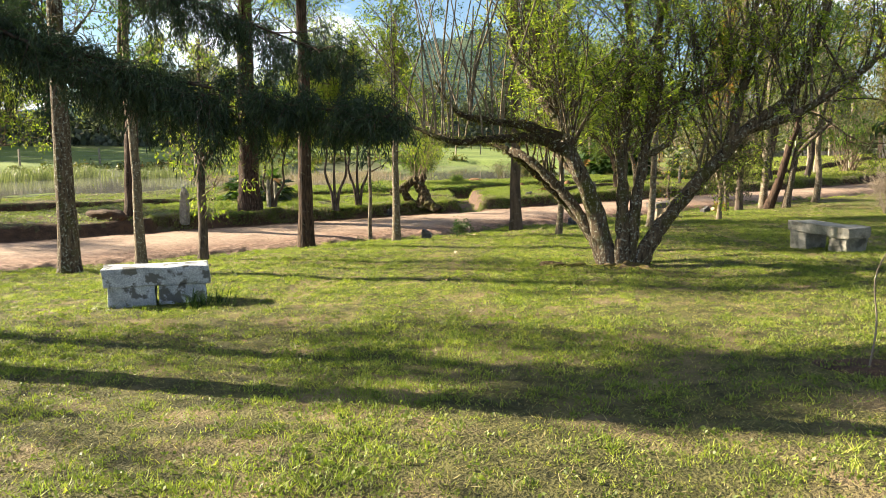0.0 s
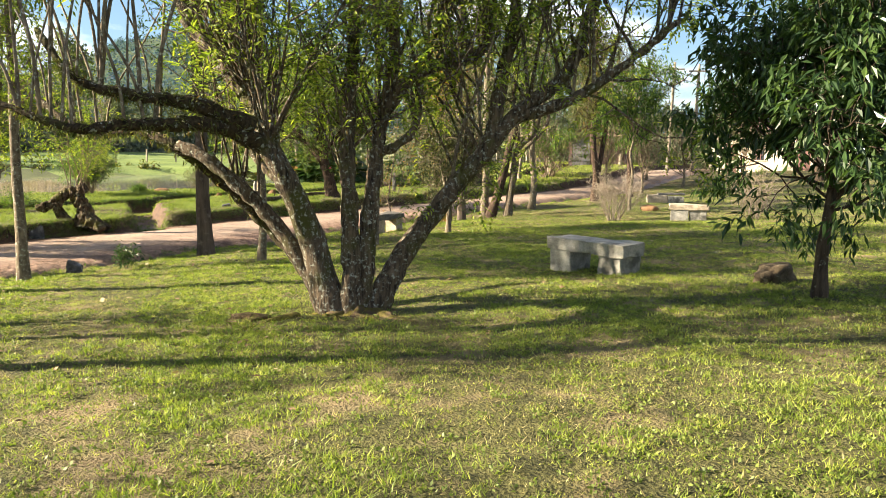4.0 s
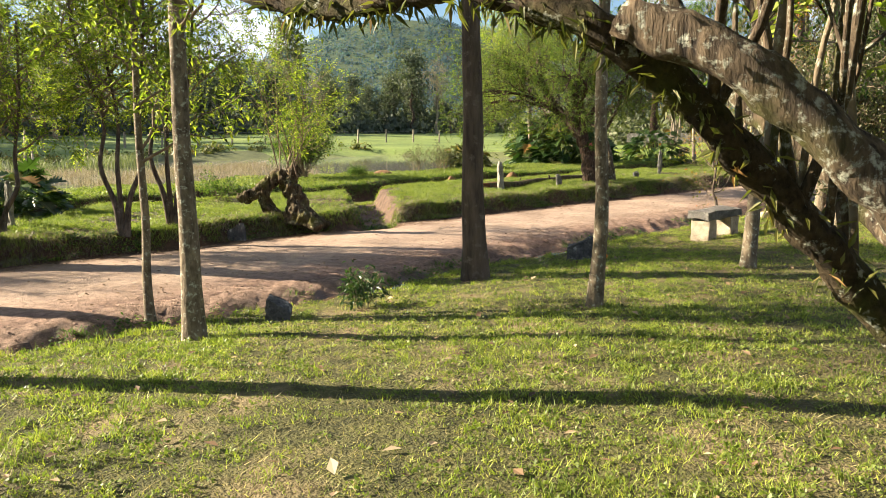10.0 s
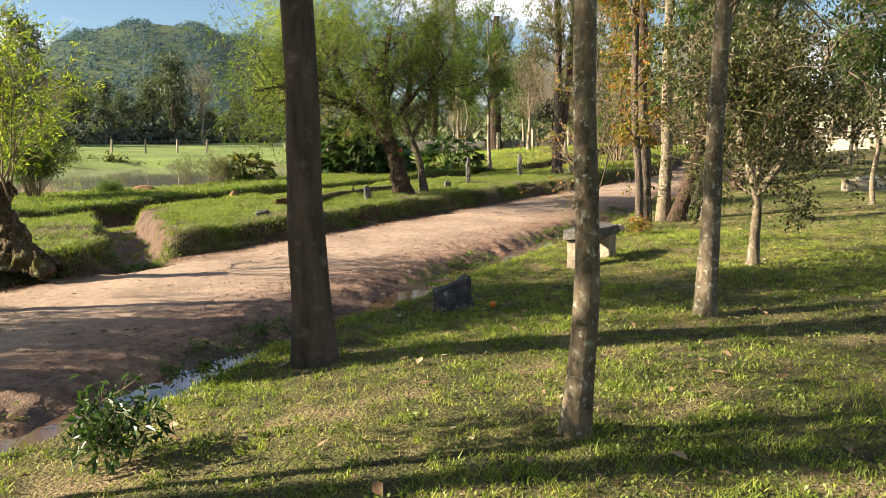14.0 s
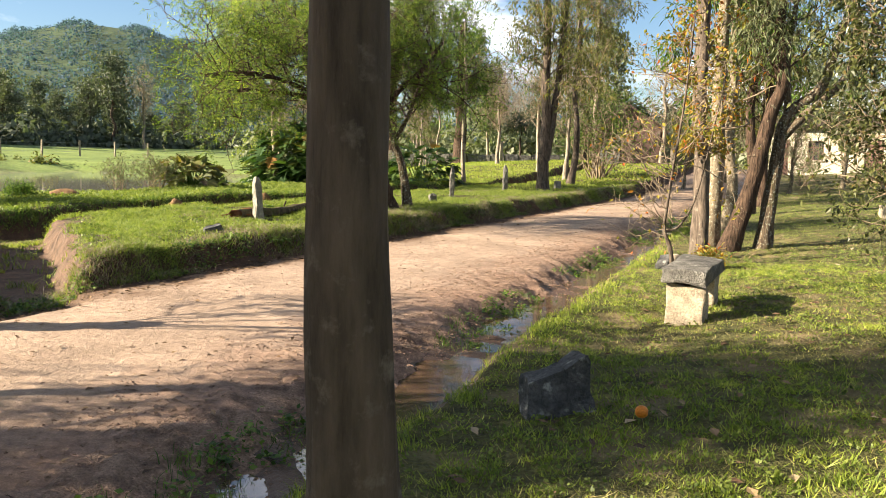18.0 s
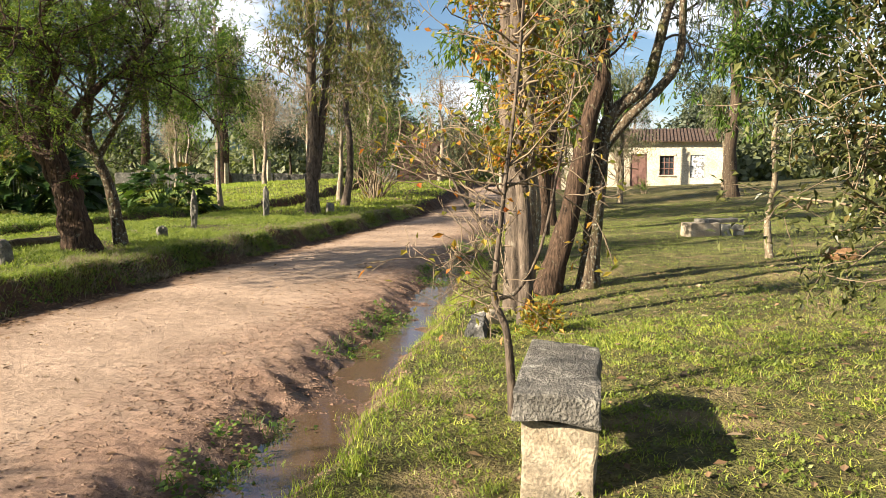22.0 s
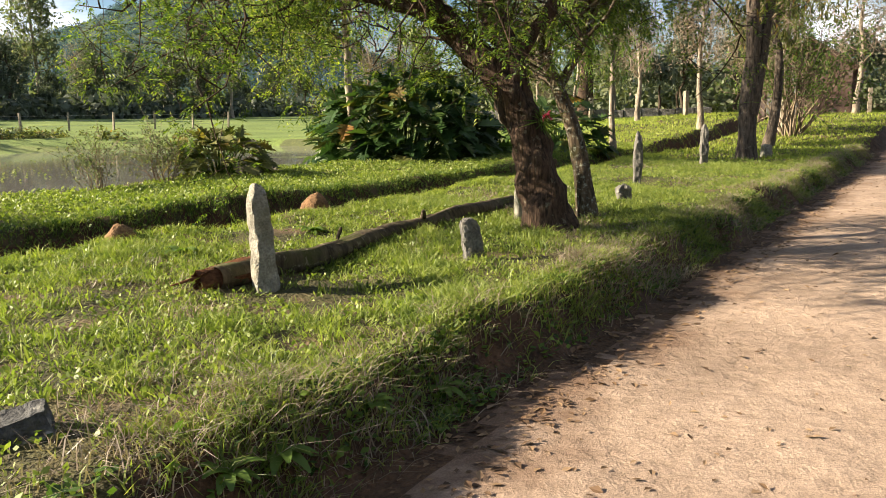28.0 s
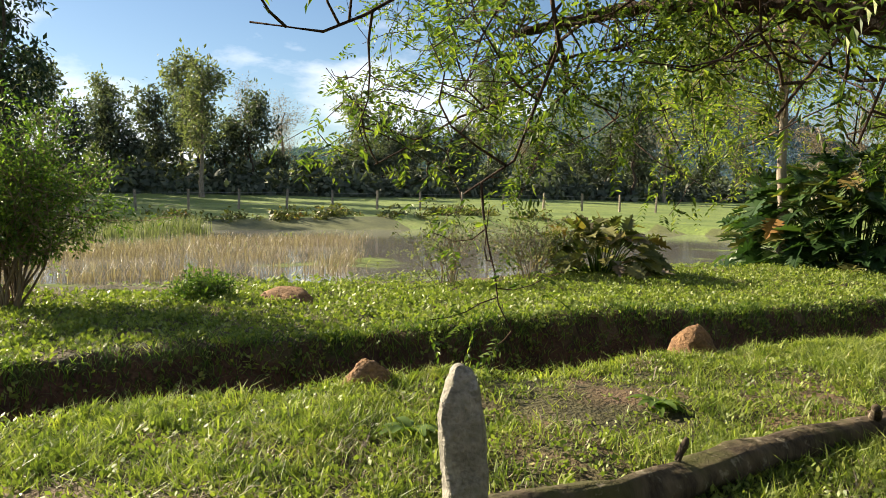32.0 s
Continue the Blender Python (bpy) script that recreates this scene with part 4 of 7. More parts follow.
def dark_evergreen():
    b = at_ground(5.4, 5.9)
    tree("broadleaf_tree", b, "small dark evergreen with glossy drooping leaves on a bare trunk", [(rel(b, [b, (5.42, 5.92, b[2] + 0.6), (5.5, 6.0, b[2] + 1.2), (5.45, 6.0, b[2] + 1.9), (5.5, 6.05, b[2] + 3.0)]), 0.075, 0.03)],
         M["bark_dark"], M["leaf_dark"], 41, shoots=40, reach=1.65, level=2, kids=4, r=0.022, start=0.42, leaf=dict(length=0.15, width=0.048, each=4, jitter=0.06, droop=0.75), rise=0.08, leaf_n=6)


dark_evergreen()


def leaning_slim():
    b = at_ground(10.2, 13.6)
    tree("young_tree", b, "slim tree with an S-curved trunk on the lawn", [(rel(b, [b, (10.05, 13.6, b[2] + 0.6), (10.1, 13.6, b[2] + 1.4), (10.3, 13.6, b[2] + 2.6), (10.2, 13.6, b[2] + 4)]), 0.085, 0.04)], M["bark_dark"], M["leaf_mid"], 42, shoots=14, reach=1.2, leaf=dict(length=0.12, width=0.035, each=2, jitter=0.05, droop=0.7), start=0.55)


leaning_slim()


def bushy_tree():
    b = at_ground(0.77, 16.13)
    fork = (0.78, 16.13, b[2] + 0.85)
    tree("small_bushy_tree", b, "small bushy tree with dark small leaves and low branches", [
        (rel(b, [b, (0.78, 16.14, b[2] + 0.4), fork, (0.6, 16.2, b[2] + 1.5), (0.45, 16.2, b[2] + 2.5)]), 0.07, 0.03),
        (rel(b, [fork, (1.05, 16.05, b[2] + 1.3), (1.3, 16.0, b[2] + 1.9), (1.5, 16.0, b[2] + 2.6)]), 0.05, 0.02),
        (rel(b, [fork, (0.9, 16.4, b[2] + 1.4), (0.95, 16.6, b[2] + 2.3)]), 0.045, 0.02)],
        M["bark_smooth"], M["leaf_small_dark"], 43, shoots=25, reach=1.05, level=2, kids=4, r=0.018, start=0.5, leaf=dict(length=0.055, width=0.03, each=3, jitter=0.05, droop=0.3), rise=0.0, leaf_n=8)


bushy_tree()


def leaning_tree():
    b = at_ground(-4.2, 26.65, 0.06)
    z = b[2]
    stems = [
        (rel(b, [(-4.2, 26.65, z), (-4.3, 26.7, 0.7), (-4.42, 26.78, 1.2), (-4.65, 26.84, 1.65), (-5.0, 26.9, 2.05), (-5.45, 26.95, 2.5), (-5.8, 27.0, 3.1), (-5.9, 27.1, 3.9)]), 0.24, 0.08),
        (rel(b, [(-4.5, 26.8, 1.35), (-4.58, 26.9, 1.95), (-4.8, 26.98, 2.5), (-4.7, 27.1, 3.3), (-4.5, 27.2, 4.4)]), 0.16, 0.06),
        (rel(b, [(-5.0, 26.9, 2.05), (-5.6, 26.5, 2.5), (-6.2, 26.1, 2.75), (-6.9, 25.7, 2.85), (-7.5, 25.4, 2.75)]), 0.065, 0.02),
        (rel(b, [(-5.2, 26.92, 2.25), (-5.9, 26.8, 2.5), (-6.8, 26.7, 2.6), (-7.6, 26.5, 2.5)]), 0.08, 0.025),
        (rel(b, [(-4.75, 26.95, 2.4), (-4.4, 26.4, 2.9), (-4.6, 25.7, 3.2), (-5.2, 25.2, 3.2)]), 0.07, 0.025),
        (rel(b, [(-4.55, 26.9, 1.9), (-4.0, 27.0, 2.6), (-3.4, 27.3, 3.2), (-3.0, 27.6, 3.8)]), 0.08, 0.03),
    ]
    def weep(w):
        rng = w.rng
        for pts, _, _ in stems[2:5]:
            line = spline(pts, 5)
            for _ in range(6):
                q = line[int(len(line) * rng.uniform(0.3, 0.99))]
                w.shoot(q, Vector((rng.gauss(0, 0.6), rng.gauss(0, 0.6), -0.15)), rng.uniform(0.5, 1.0), 0.009, 1, 0.6, -0.1, 5, 0.15, 4, 0.15, 6)
    tree("leaning_tree", b, "leaning tree with furrowed reddish bark and feathery green leaves", stems, M["bark_brown"], M["leaf_fine"], 51, shoots=9, reach=1.7, level=2, kids=5, r=0.024, start=0.45, leaf=FINE, split=True, extra=weep, sides=18, knobs=0.2, leaf_n=5)
    b = at_ground(-3.72, 27.57)
    tree("young_tree", b, "slim tree with lichen-pale bark beside the leaning tree", [(rel(b, [b, (-3.85, 27.68, 1.05), (-4.02, 27.76, 1.55), (-4.2, 27.85, 2.1), (-4.1, 28.0, 3.0), (-4.0, 28.1, 4.2)]), 0.1, 0.05), (rel(b, [(-4.05, 27.78, 1.6), (-3.7, 27.9, 2.3), (-3.4, 28.2, 3.4)]), 0.06, 0.03)], M["bark_lichen"], M["leaf_fine"], 52, shoots=20, reach=1.6, leaf=FINE, start=0.45, kids=5, leaf_n=6)


leaning_tree()


def road_grove():
    """The clump of trunks beside the ditch."""
    lf = dict(length=0.15, width=0.03, each=2, jitter=0.06, droop=1.0)
    b = at_ground(0.82, 22.18)
    tree("eucalyptus_tree", b, "tall eucalyptus with peeling tan bark beside the ditch", [(straight(9.5, (-0.02, 0.01), 0.04, 61, 8), 0.12, 0.08)], M["bark_tan"], M["leaf_olive"], 61, shoots=12, reach=1.5, start=0.5, leaf=lf, rise=0.0)
    b = at_ground(0.5, 21.14)
    tree("eucalyptus_tree", b, "thin straight eucalyptus trunk with tan bark", [(straight(8.5, (-0.035, 0.01), 0.02, 62, 8), 0.072, 0.045)], M["bark_tan"], M["leaf_autumn"], 62, shoots=34, reach=0.62, start=0.16, leaf=dict(length=0.075, width=0.04, each=2, jitter=0.05, droop=0.4), rise=0.02)
    b = at_ground(1.5, 23.5)
    tree("eucalyptus_tree", b, "grey tree trunk behind the clump", [(straight(8.0, (0.0, 0.01), 0.04, 63, 8), 0.13, 0.08)], M["bark_smooth"], M["leaf_olive"], 63, shoots=10, reach=1.4, start=0.55, leaf=lf)
    b = at_ground(1.68, 23.2)
    tree("leaning_tree", b, "leaning brown trunk forking in the clump", [(rel(b, [b, (1.93, 23.2, 0.56), (2.16, 23.21, 1.5), (2.3, 23.23, 2.17), (2.47, 23.22, 2.7), (2.4, 23.33, 3.6), (2.5, 23.4, 5)]), 0.16, 0.07)], M["bark_brown"], M["leaf_grey"], 64, shoots=10, reach=1.2, start=0.6, leaf=lf)
    b = at_ground(2.26, 23.14)
    tree("pale_barked_tree", b, "tree with whitish lichen bark and twisting upper limbs", [
        (rel(b, [b, (2.36, 23.18, 0.69), (2.47, 23.23, 1.57), (2.6, 23.25, 2.15), (3.04, 23.14, 2.55), (3.2, 23.12, 3.0), (3.4, 23.12, 3.7), (3.9, 23.2, 4.6)]), 0.13, 0.05),
        (rel(b, [(2.5, 23.23, 1.75), (2.84, 23.16, 2.15), (3.43, 23.03, 2.8), (3.5, 23.0, 3.5), (3.45, 23.0, 4.5)]), 0.08, 0.04),
        (rel(b, [(2.6, 23.25, 2.15), (2.55, 23.3, 3.0), (2.7, 23.4, 4.2)]), 0.07, 0.035)], M["bark_lichen"], M["leaf_grey"], 65, shoots=5, reach=1.1, start=0.7, leaf=lf)
    # the bare twiggy sapling beside the bench
    b = at_ground(-0.87, 18.23, 0.02)
    def twigs(w):
        rng = w.rng
        for k in range(13):
            a = rng.uniform(1.4, 4.2)
            w.shoot(Vector((rng.gauss(-0.05, 0.04), rng.gauss(0.1, 0.04), rng.uniform(0.65, 1.1))), Vector((math.cos(a), math.sin(a), rng.uniform(-0.3, 0.9))), rng.uniform(0.3, 0.62), 0.005, 2, 0.6, 0.04, 3, 0.2, 4, 0.5, 1)
        for k in range(22):
            a = rng.uniform(0, 6.283)
            z = rng.uniform(1.2, 2.5)
            w.shoot(Vector((-0.03 + 0.1 * (z - 1.3), 0.12 + 0.08 * (z - 1.3), z)), Vector((math.cos(a), math.sin(a), rng.uniform(0.0, 0.9))), rng.uniform(0.4, 0.85), 0.007, 2, 0.6, 0.05, 3, 0.2, 4, 0.3, 3)
    tree("yellowing_sapling", b, "twiggy sapling with sparse yellowing leaves beside the stone bench", [
        (rel(b, [b, (-0.9, 18.28, 0.4), (-0.97, 18.32, 0.63), (-0.95, 18.33, 0.9), (-0.9, 18.35, 1.3), (-0.8, 18.4, 2.0), (-0.72, 18.45, 2.9)]), 0.027, 0.008),
        (rel(b, [(-0.95, 18.32, 0.62), (-0.82, 18.3, 0.68), (-0.68, 18.28, 0.95), (-0.55, 18.3, 1.5), (-0.4, 18.32, 2.3)]), 0.014, 0.006),
        (rel(b, [(-0.93, 18.34, 1.0), (-1.12, 18.42, 1.2), (-1.3, 18.46, 1.5), (-1.55, 18.5, 1.55)]), 0.011, 0.004)], M["bark_tan"], M["leaf_autumn"], 66, shoots=0, leaf=dict(length=0.06, width=0.034, each=1, jitter=0.02, droop=0.2, keep=0.55), extra=twigs)


road_grove()


def far_row():
    lf = dict(length=0.2, width=0.045, each=2, jitter=0.08, droop=0.8)
    for k, (x, y, r, h, mat, lab) in enumerate([
        (0.97, 38.0, 0.2, 9, "bark_tan", "tall forked trunk with grey-brown bark on the bank"),
        (2.8, 42.4, 0.14, 8.5, "bark_tan", "straight tan trunk on the bank"),
        (5.2, 48.4, 0.17, 10, "bark_pale", "pale straight eucalyptus on the bank"),
        (-1.5, 42.8, 0.09, 6.5, "bark_pale", "slim pale tree on the grass"),
        (-2.6, 43.3, 0.05, 5.5, "bark_pale", "thin pole-like pale tree on the grass"),
        (6.2, 33.0, 0.17, 7.5, "bark_brown", "dark forked trunk on the lawn"),
        (8.4, 37.0, 0.16, 7.0, "bark_brown", "tree with brown trunk on the lawn"),
        (6.4, 24.6, 0.06, 4.5, "bark_smooth", "slim grey trunk on the lawn"),
        (3.2, 27.1, 0.13, 7.0, "bark_smooth", "grey-barked tree beside the track"),
        (-3.3, 74.0, 0.35, 15, "bark_pale", "tall pale eucalyptus far across the grass"),
        (-5.2, 75.0, 0.35, 15, "bark_brown", "tall dark eucalyptus far across the grass"),
        (-0.5, 62.0, 0.45, 9, "bark_brown", "leaning thick brown trunk across the grass"),
        (19.6, 42.6, 0.28, 14, "bark_dark", "tall dark pine in front of the house"),
        (15.0, 44.0, 0.1, 5, "bark_smooth", "small tree before the house"),
        (21.6, 45.8, 0.12, 4.5, "bark_smooth", "bare crooked tree before the house")]):
        b = at_ground(x, y)
        stems = [(straight(h, (0.02 * math.sin(k * 2), 0.0), 0.06, 70 + k, 7), r, r * 0.45)]
        if k in (0, 5):
            stems.append(([(0.05, 0, h * 0.12), (0.3, 0.1, h * 0.3), (0.55, 0.1, h * 0.6), (0.7, 0.0, h * 0.95)], r * 0.8, r * 0.35))
        leafm = M["needle"] if k == 12 else M["leaf_olive"] if k in (0, 1, 2, 5) else M["leaf_mid"] if k in (3, 4, 7, 8) else M["leaf_grey"]
        tree("pine_tree" if k == 12 else "tall_tree" if h > 7 else "slender_tree", b, lab, stems, M[mat], leafm, 70 + k, shoots=int(14 + h * 1.1), reach=0.5 + h * 0.16, level=2, kids=4, r=0.012 + r * 0.12, start=0.38 if h > 6 else 0.5, leaf=lf, rise=0.05 if k != 12 else -0.05)


far_row()


def bank_trees():
    """Multi-stemmed shrubs and the thick trunk across the road."""
    for k, (x, y, h) in enumerate([(-9.8, 13.45, 4.7), (-9.5, 14.27, 4.9), (-11.5, 12.7, 3.2)]):
        b = at_ground(x, y)
        stems = [([(0.05 * s, 0, 0), (0.12 * s, 0.05 * s, h * 0.12), (0.34 * s + 0.05, 0.1 * s, h * 0.24), (0.36 * s - 0.04, 0.16, h * 0.4), (0.62 * s, 0.1 * s, h * 0.65), (0.8 * s + 0.1, -0.1, h)], 0.05, 0.015) for s in (-1.0, -0.25, 0.8)]
        tree("multi_stem_shrub", b, "young multi-stemmed tree with pale stems and bright leaves", stems, M["bark_tan"], M["leaf_bright"], 90 + k, shoots=17, reach=1.2, level=2, kids=4, start=0.62, leaf=dict(PIN, keep=0.8), leaf_n=5, group="shrubs on the far bank")
    b = at_ground(-11.5, 11.6)
    tree("thick_trunk_tree", b, "tree with a thick reddish-brown furrowed trunk", [(straight(8, (0, 0), 0.04, 97), 0.3, 0.16)], M["bark_brown"], M["leaf_mid"], 97, shoots=34, reach=2.6, start=0.62, leaf=PIN)
    # made-up wide crown, added so its shadow darkens the lawn beyond the road
    for k, (x, y) in enumerate([(-13.2, 8.9)]):
        tree("tall_tree", at_ground(x, y), "tall leafy tree added across the track to shade the lawn", [(straight(8.5, (0, 0), 0.05, 197 + k), 0.2, 0.1)], M["bark_brown"], M["leaf_mid"], 197 + k, shoots=36, reach=2.8, start=0.58, leaf=PIN, group="leafy trees across the track")
    for k, (u, v, h) in enumerate([(-0.5, 21.9, 4.0), (-6.5, 21.5, 4.6), (-9.0, 19.0, 5.0), (-3.0, 24.5, 5.0)]):
        x, y = xy(u, v)
        b = at_ground(x, y)
        tree("leafy_tree", b, "young leafy tree with yellow-green leaves across the track", [(straight(h, (0.03 * math.sin(k), 0.0), 0.06, 300 + k), 0.08, 0.03)], M["bark_smooth"], M["leaf_bright"], 300 + k, shoots=22, reach=1.7, start=0.4, kids=4, leaf=dict(length=0.11, width=0.042, each=2, jitter=0.08, droop=0.4), leaf_n=7, group="leafy trees across the track")
    b = at_ground(-8.29, 37.8)
    tree("slender_tree", b, "slim straight pale-barked tree beside the broad-leaved bush", [(straight(5.6, (-0.03, 0.0), 0.02, 98), 0.1, 0.06)], M["bark_pale"], M["leaf_bright"], 98, shoots=40, reach=3.0, start=0.45, kids=5, leaf=dict(length=0.1, width=0.035, each=1, jitter=0.08, droop=0.4, pinnate=7), leaf_n=6, spread=0.7, rise=0.05)


bank_trees()


M["stump_bark"] = bark("stump_bark", (0.012, 0.009, 0.006), (0.13, 0.095, 0.055), 16, (0.24, 0.22, 0.14), (0.56, 0.64), (0.09, 0.085, 0.02), depth=0.08)


def gnarled_stump():
    b = at_ground(-8.3, 16.3, 0.05)
    t = thing("gnarled_stump", b, "gnarled dead tree stump with arching limb and young shoots", "stump")
    w = Wood(7)
    w.tube(spline([(0.0, 0.0, 0), (0.02, 0.02, 0.35), (-0.1, 0.02, 0.65), (-0.3, 0.0, 0.85), (-0.55, -0.08, 0.72), (-0.85, -0.18, 0.5), (-1.05, -0.25, 0.46)]), 0.22, 0.085, 14, 0.22, 0.3)
    w.tube(spline([(-0.15, 0.02, 0.7), (-0.05, 0.05, 0.95), (0.0, 0.05, 0.98), (0.06, 0.06, 1.0)]), 0.13, 0.1, 10, 0.3)
    w.tube(spline([(-0.65, -0.12, 0.68), (-0.55, -0.1, 0.35), (-0.35, -0.05, 0.1), (-0.2, 0, -0.05)]), 0.1, 0.14, 8, 0.3)
    w.tube(spline([(0.0, 0.0, 0.25), (0.22, -0.1, 0.15), (0.55, -0.2, -0.05)]), 0.2, 0.1, 8, 0.3)
    w.tube(spline([(0.0, 0.0, 0.2), (0.2, 0.2, 0.1), (0.45, 0.35, -0.08)]), 0.18, 0.08, 8, 0.3)
    part("trunk", roughen(w.mesh("trunk", M["stump_bark"]), 0.05, 9.0), None, t)
    rng = random.Random(8)
    for k in range(11):
        s = Wood(8 + k)
        s.shoot(Vector((rng.uniform(-0.4, 0.15), rng.uniform(-0.1, 0.1), 0.85)), Vector((rng.gauss(0, 0.45), rng.gauss(0, 0.45), 1)), rng.uniform(1.5, 2.7), 0.014, 1, 0.5, 0.12, 8, 0.12, 5, 0.15, 7)
        o = part("sprout", s.mesh("sprout", M["twig"]), None, t)
        part("foliage", leaf_mesh("foliage", s.spots, M["leaf_bright"], seed=9 + k, **PIN), None, o)


gnarled_stump()


def leaf_shape(lobes=5, n=0):
    """Outline of a broad cut leaf, along +x, as a fan."""
    pts = [(0, 0)]
    for k in range(lobes):
        t = (k + 1) / (lobes + 0.4)
        wdt = 0.42 * math.sin(math.pi * min(t * 0.95 + 0.08, 1)) + 0.05
        pts += [(t * 0.92 - 0.06, wdt * 0.45), (t * 0.95 + 0.04, wdt)]
    pts.append((1.06, 0.0))
    return pts + [(x, -y) for x, y in pts[-2:0:-1]]


def big_leaf_bush(name, at, label, size, count, leaf_len, mats, seed, stalk=True):
    """Broad cut leaves standing out of a mound on stalks."""
    rng = random.Random(seed)
    t = thing(name, at, label, "shrub")
    outline = leaf_shape()
    V, F, w = [], [], Wood(seed)
    Vs = {0: [], 1: []}
    Fs = {0: [], 1: []}
    for k in range(count):
        a, e = rng.uniform(0, 6.283), math.asin(rng.uniform(0.0, 1.0))
        d = Vector((math.cos(a) * math.cos(e), math.sin(a) * math.cos(e), math.sin(e)))
        rr = rng.uniform(0.72, 1.0)
        p = Vector((d.x * size[0] * rr, d.y * size[1] * rr, d.z * size[2] * rr + 0.05))
        L = leaf_len * rng.uniform(0.6, 1.2)
        ax = (Vector((d.x, d.y, d.z * 0.4 - 0.25)) + Vector((rng.gauss(0, 0.3), rng.gauss(0, 0.3), rng.gauss(0, 0.25)))).normalized()
        sd = ax.cross(Vector((rng.gauss(0, 0.4), rng.gauss(0, 0.4), 1))).normalized()
        up = sd.cross(ax)
        m = 1 if rng.random() < 0.14 else 0
        i0 = len(Vs[m])
        for x, y in outline:
            Vs[m].append(p + ax * (x * L) + sd * (y * L) + up * (L * (0.12 * abs(y) * 2 - 0.22 * x * x)))
        n = len(outline)
        c = i0 + n
        Vs[m].append(p + ax * (0.45 * L) + up * (-0.06 * L))
        for q in range(n):
            Fs[m].append((i0 + q, i0 + (q + 1) % n, c))
        if stalk and k % 3 == 0:
            w.tube([Vector((p.x * 0.3, p.y * 0.3, 0)), p * 0.7, p], 0.015, 0.008, 4)
    for m in (0, 1):
        if Vs[m]:
            part("foliage" if m == 0 else "dry_foliage", fast_mesh("foliage", np.array([tuple(q) for q in Vs[m]]), np.array(Fs[m]), mats[m]), None, t, "" if m == 0 else "yellowing old leaves")
    if w.f:
        part("stalk", w.mesh("stalk", M["leaf_mid"]), None, t)
    return t


big_leaf_bush("broad_leaved_bush", at_ground(-7.2, 38.6), "large mound of dark glossy deeply cut leaves", (2.3, 1.6, 2.2), 700, 0.55, (M["leaf_dark"], M["leaf_olive"]), 5)
big_leaf_bush("pond_edge_bush", at_ground(-10.1, 33.6), "low bush of broad browned leaves at the pond's edge", (1.0, 0.8, 0.85), 230, 0.32, (M["leaf_olive"], M["dry"]), 6)
big_leaf_bush("pond_edge_bush", at_ground(-13.8, 14.9), "dark broad-leaved plants behind the bank", (1.2, 0.9, 0.9), 200, 0.42, (M["leaf_dark"], M["leaf_olive"]), 7)
big_leaf_bush("pond_edge_bush", at_ground(-3.2, 41.5), "dark broad-leaved bush on the grass", (1.4, 1.1, 1.5), 220, 0.45, (M["leaf_dark"], M["leaf_olive"]), 8)


def shrub(at, label, h, wdt, leaf_mat, seed, n=22, leaf=None, bark_mat=M["twig"], name="shrub", group="", level=2, kids=4):
    t = thing(name, at, label, "shrub", group)
    w = Wood(seed)
    for k in range(n):
        a = w.rng.uniform(0, 6.283)
        w.shoot(Vector((math.cos(a) * wdt * 0.12, math.sin(a) * wdt * 0.12, 0)), Vector((math.cos(a) * wdt / h * 0.8 * w.rng.random(), math.sin(a) * wdt / h * 0.8 * w.rng.random(), 1)), h * w.rng.uniform(0.6, 1.0), 0.012 * h / 1.2, level, 0.6, 0.08, kids, 0.18, 4, 0.15, 6)
    part("stem", w.mesh("stem", bark_mat), None, t)
    if leaf_mat:
        part("foliage", leaf_mesh("foliage", w.spots, leaf_mat, seed=seed, **(leaf or dict(length=0.07, width=0.03, each=2, jitter=0.03, droop=0.2))), None, t)
    return t


shrub(at_ground(-13.3, 26.1), "dense leafy green shrub on the pond bank", 1.6, 0.8, M["leaf_mid"], 101, 34, leaf=dict(length=0.065, width=0.028, each=4, jitter=0.05, droop=0.2), kids=4)
shrub(at_ground(-11.2, 31.0), "sparse green twiggy shrub at the pond's edge", 0.9, 0.8, M["leaf_grey"], 102, 16, level=1)
shrub(at_ground(-10.7, 32.4), "grey-green twiggy bush at the pond's edge", 1.0, 1.2, M["leaf_grey"], 103, 22, level=1)
shrub(at_ground(-4.5, 10.6), "small dark weed with reddish leaves beside the ditch", 0.42, 0.4, M["leaf_dark"], 104, 12, level=1)
shrub(at_ground(5.1, 19.2), "dry twiggy bush on the lawn", 1.2, 1.1, M["dry"], 105, 26, leaf=dict(length=0.05, width=0.015, each=1, jitter=0.02, droop=0.1), bark_mat=M["bark_pale"])
shrub(at_ground(8.6, 18.5), "dry brown bush on the lawn", 1.0, 0.9, M["dry"], 106, 22, leaf=dict(length=0.05, width=0.015, each=1, jitter=0.02, droop=0.1), bark_mat=M["bark_pale"])
shrub(at_ground(14.5, 46.5), "straggly garden shrub before the house", 1.5, 1.4, M["leaf_grey"], 107, 14)
shrub(at_ground(17.8, 46.6), "small green plant before the house", 0.7, 0.7, M["leaf_mid"], 108, 12, level=1)
shrub(at_ground(5.0, 47.2), "leafy green shrub beside the shed", 3.4, 2.6, M["leaf_mid"], 109, 26, leaf=dict(length=0.14, width=0.06, each=2, jitter=0.06, droop=0.2))
shrub(at_ground(-11.5, 18.8), "low leafy plants on the bank", 0.6, 0.9, M["leaf_mid"], 110, 18, level=1)
shrub(at_ground(0.35, 20.6), "red-leaved weed at the foot of a trunk", 0.35, 0.3, M["leaf_autumn"], 111, 8, level=1)


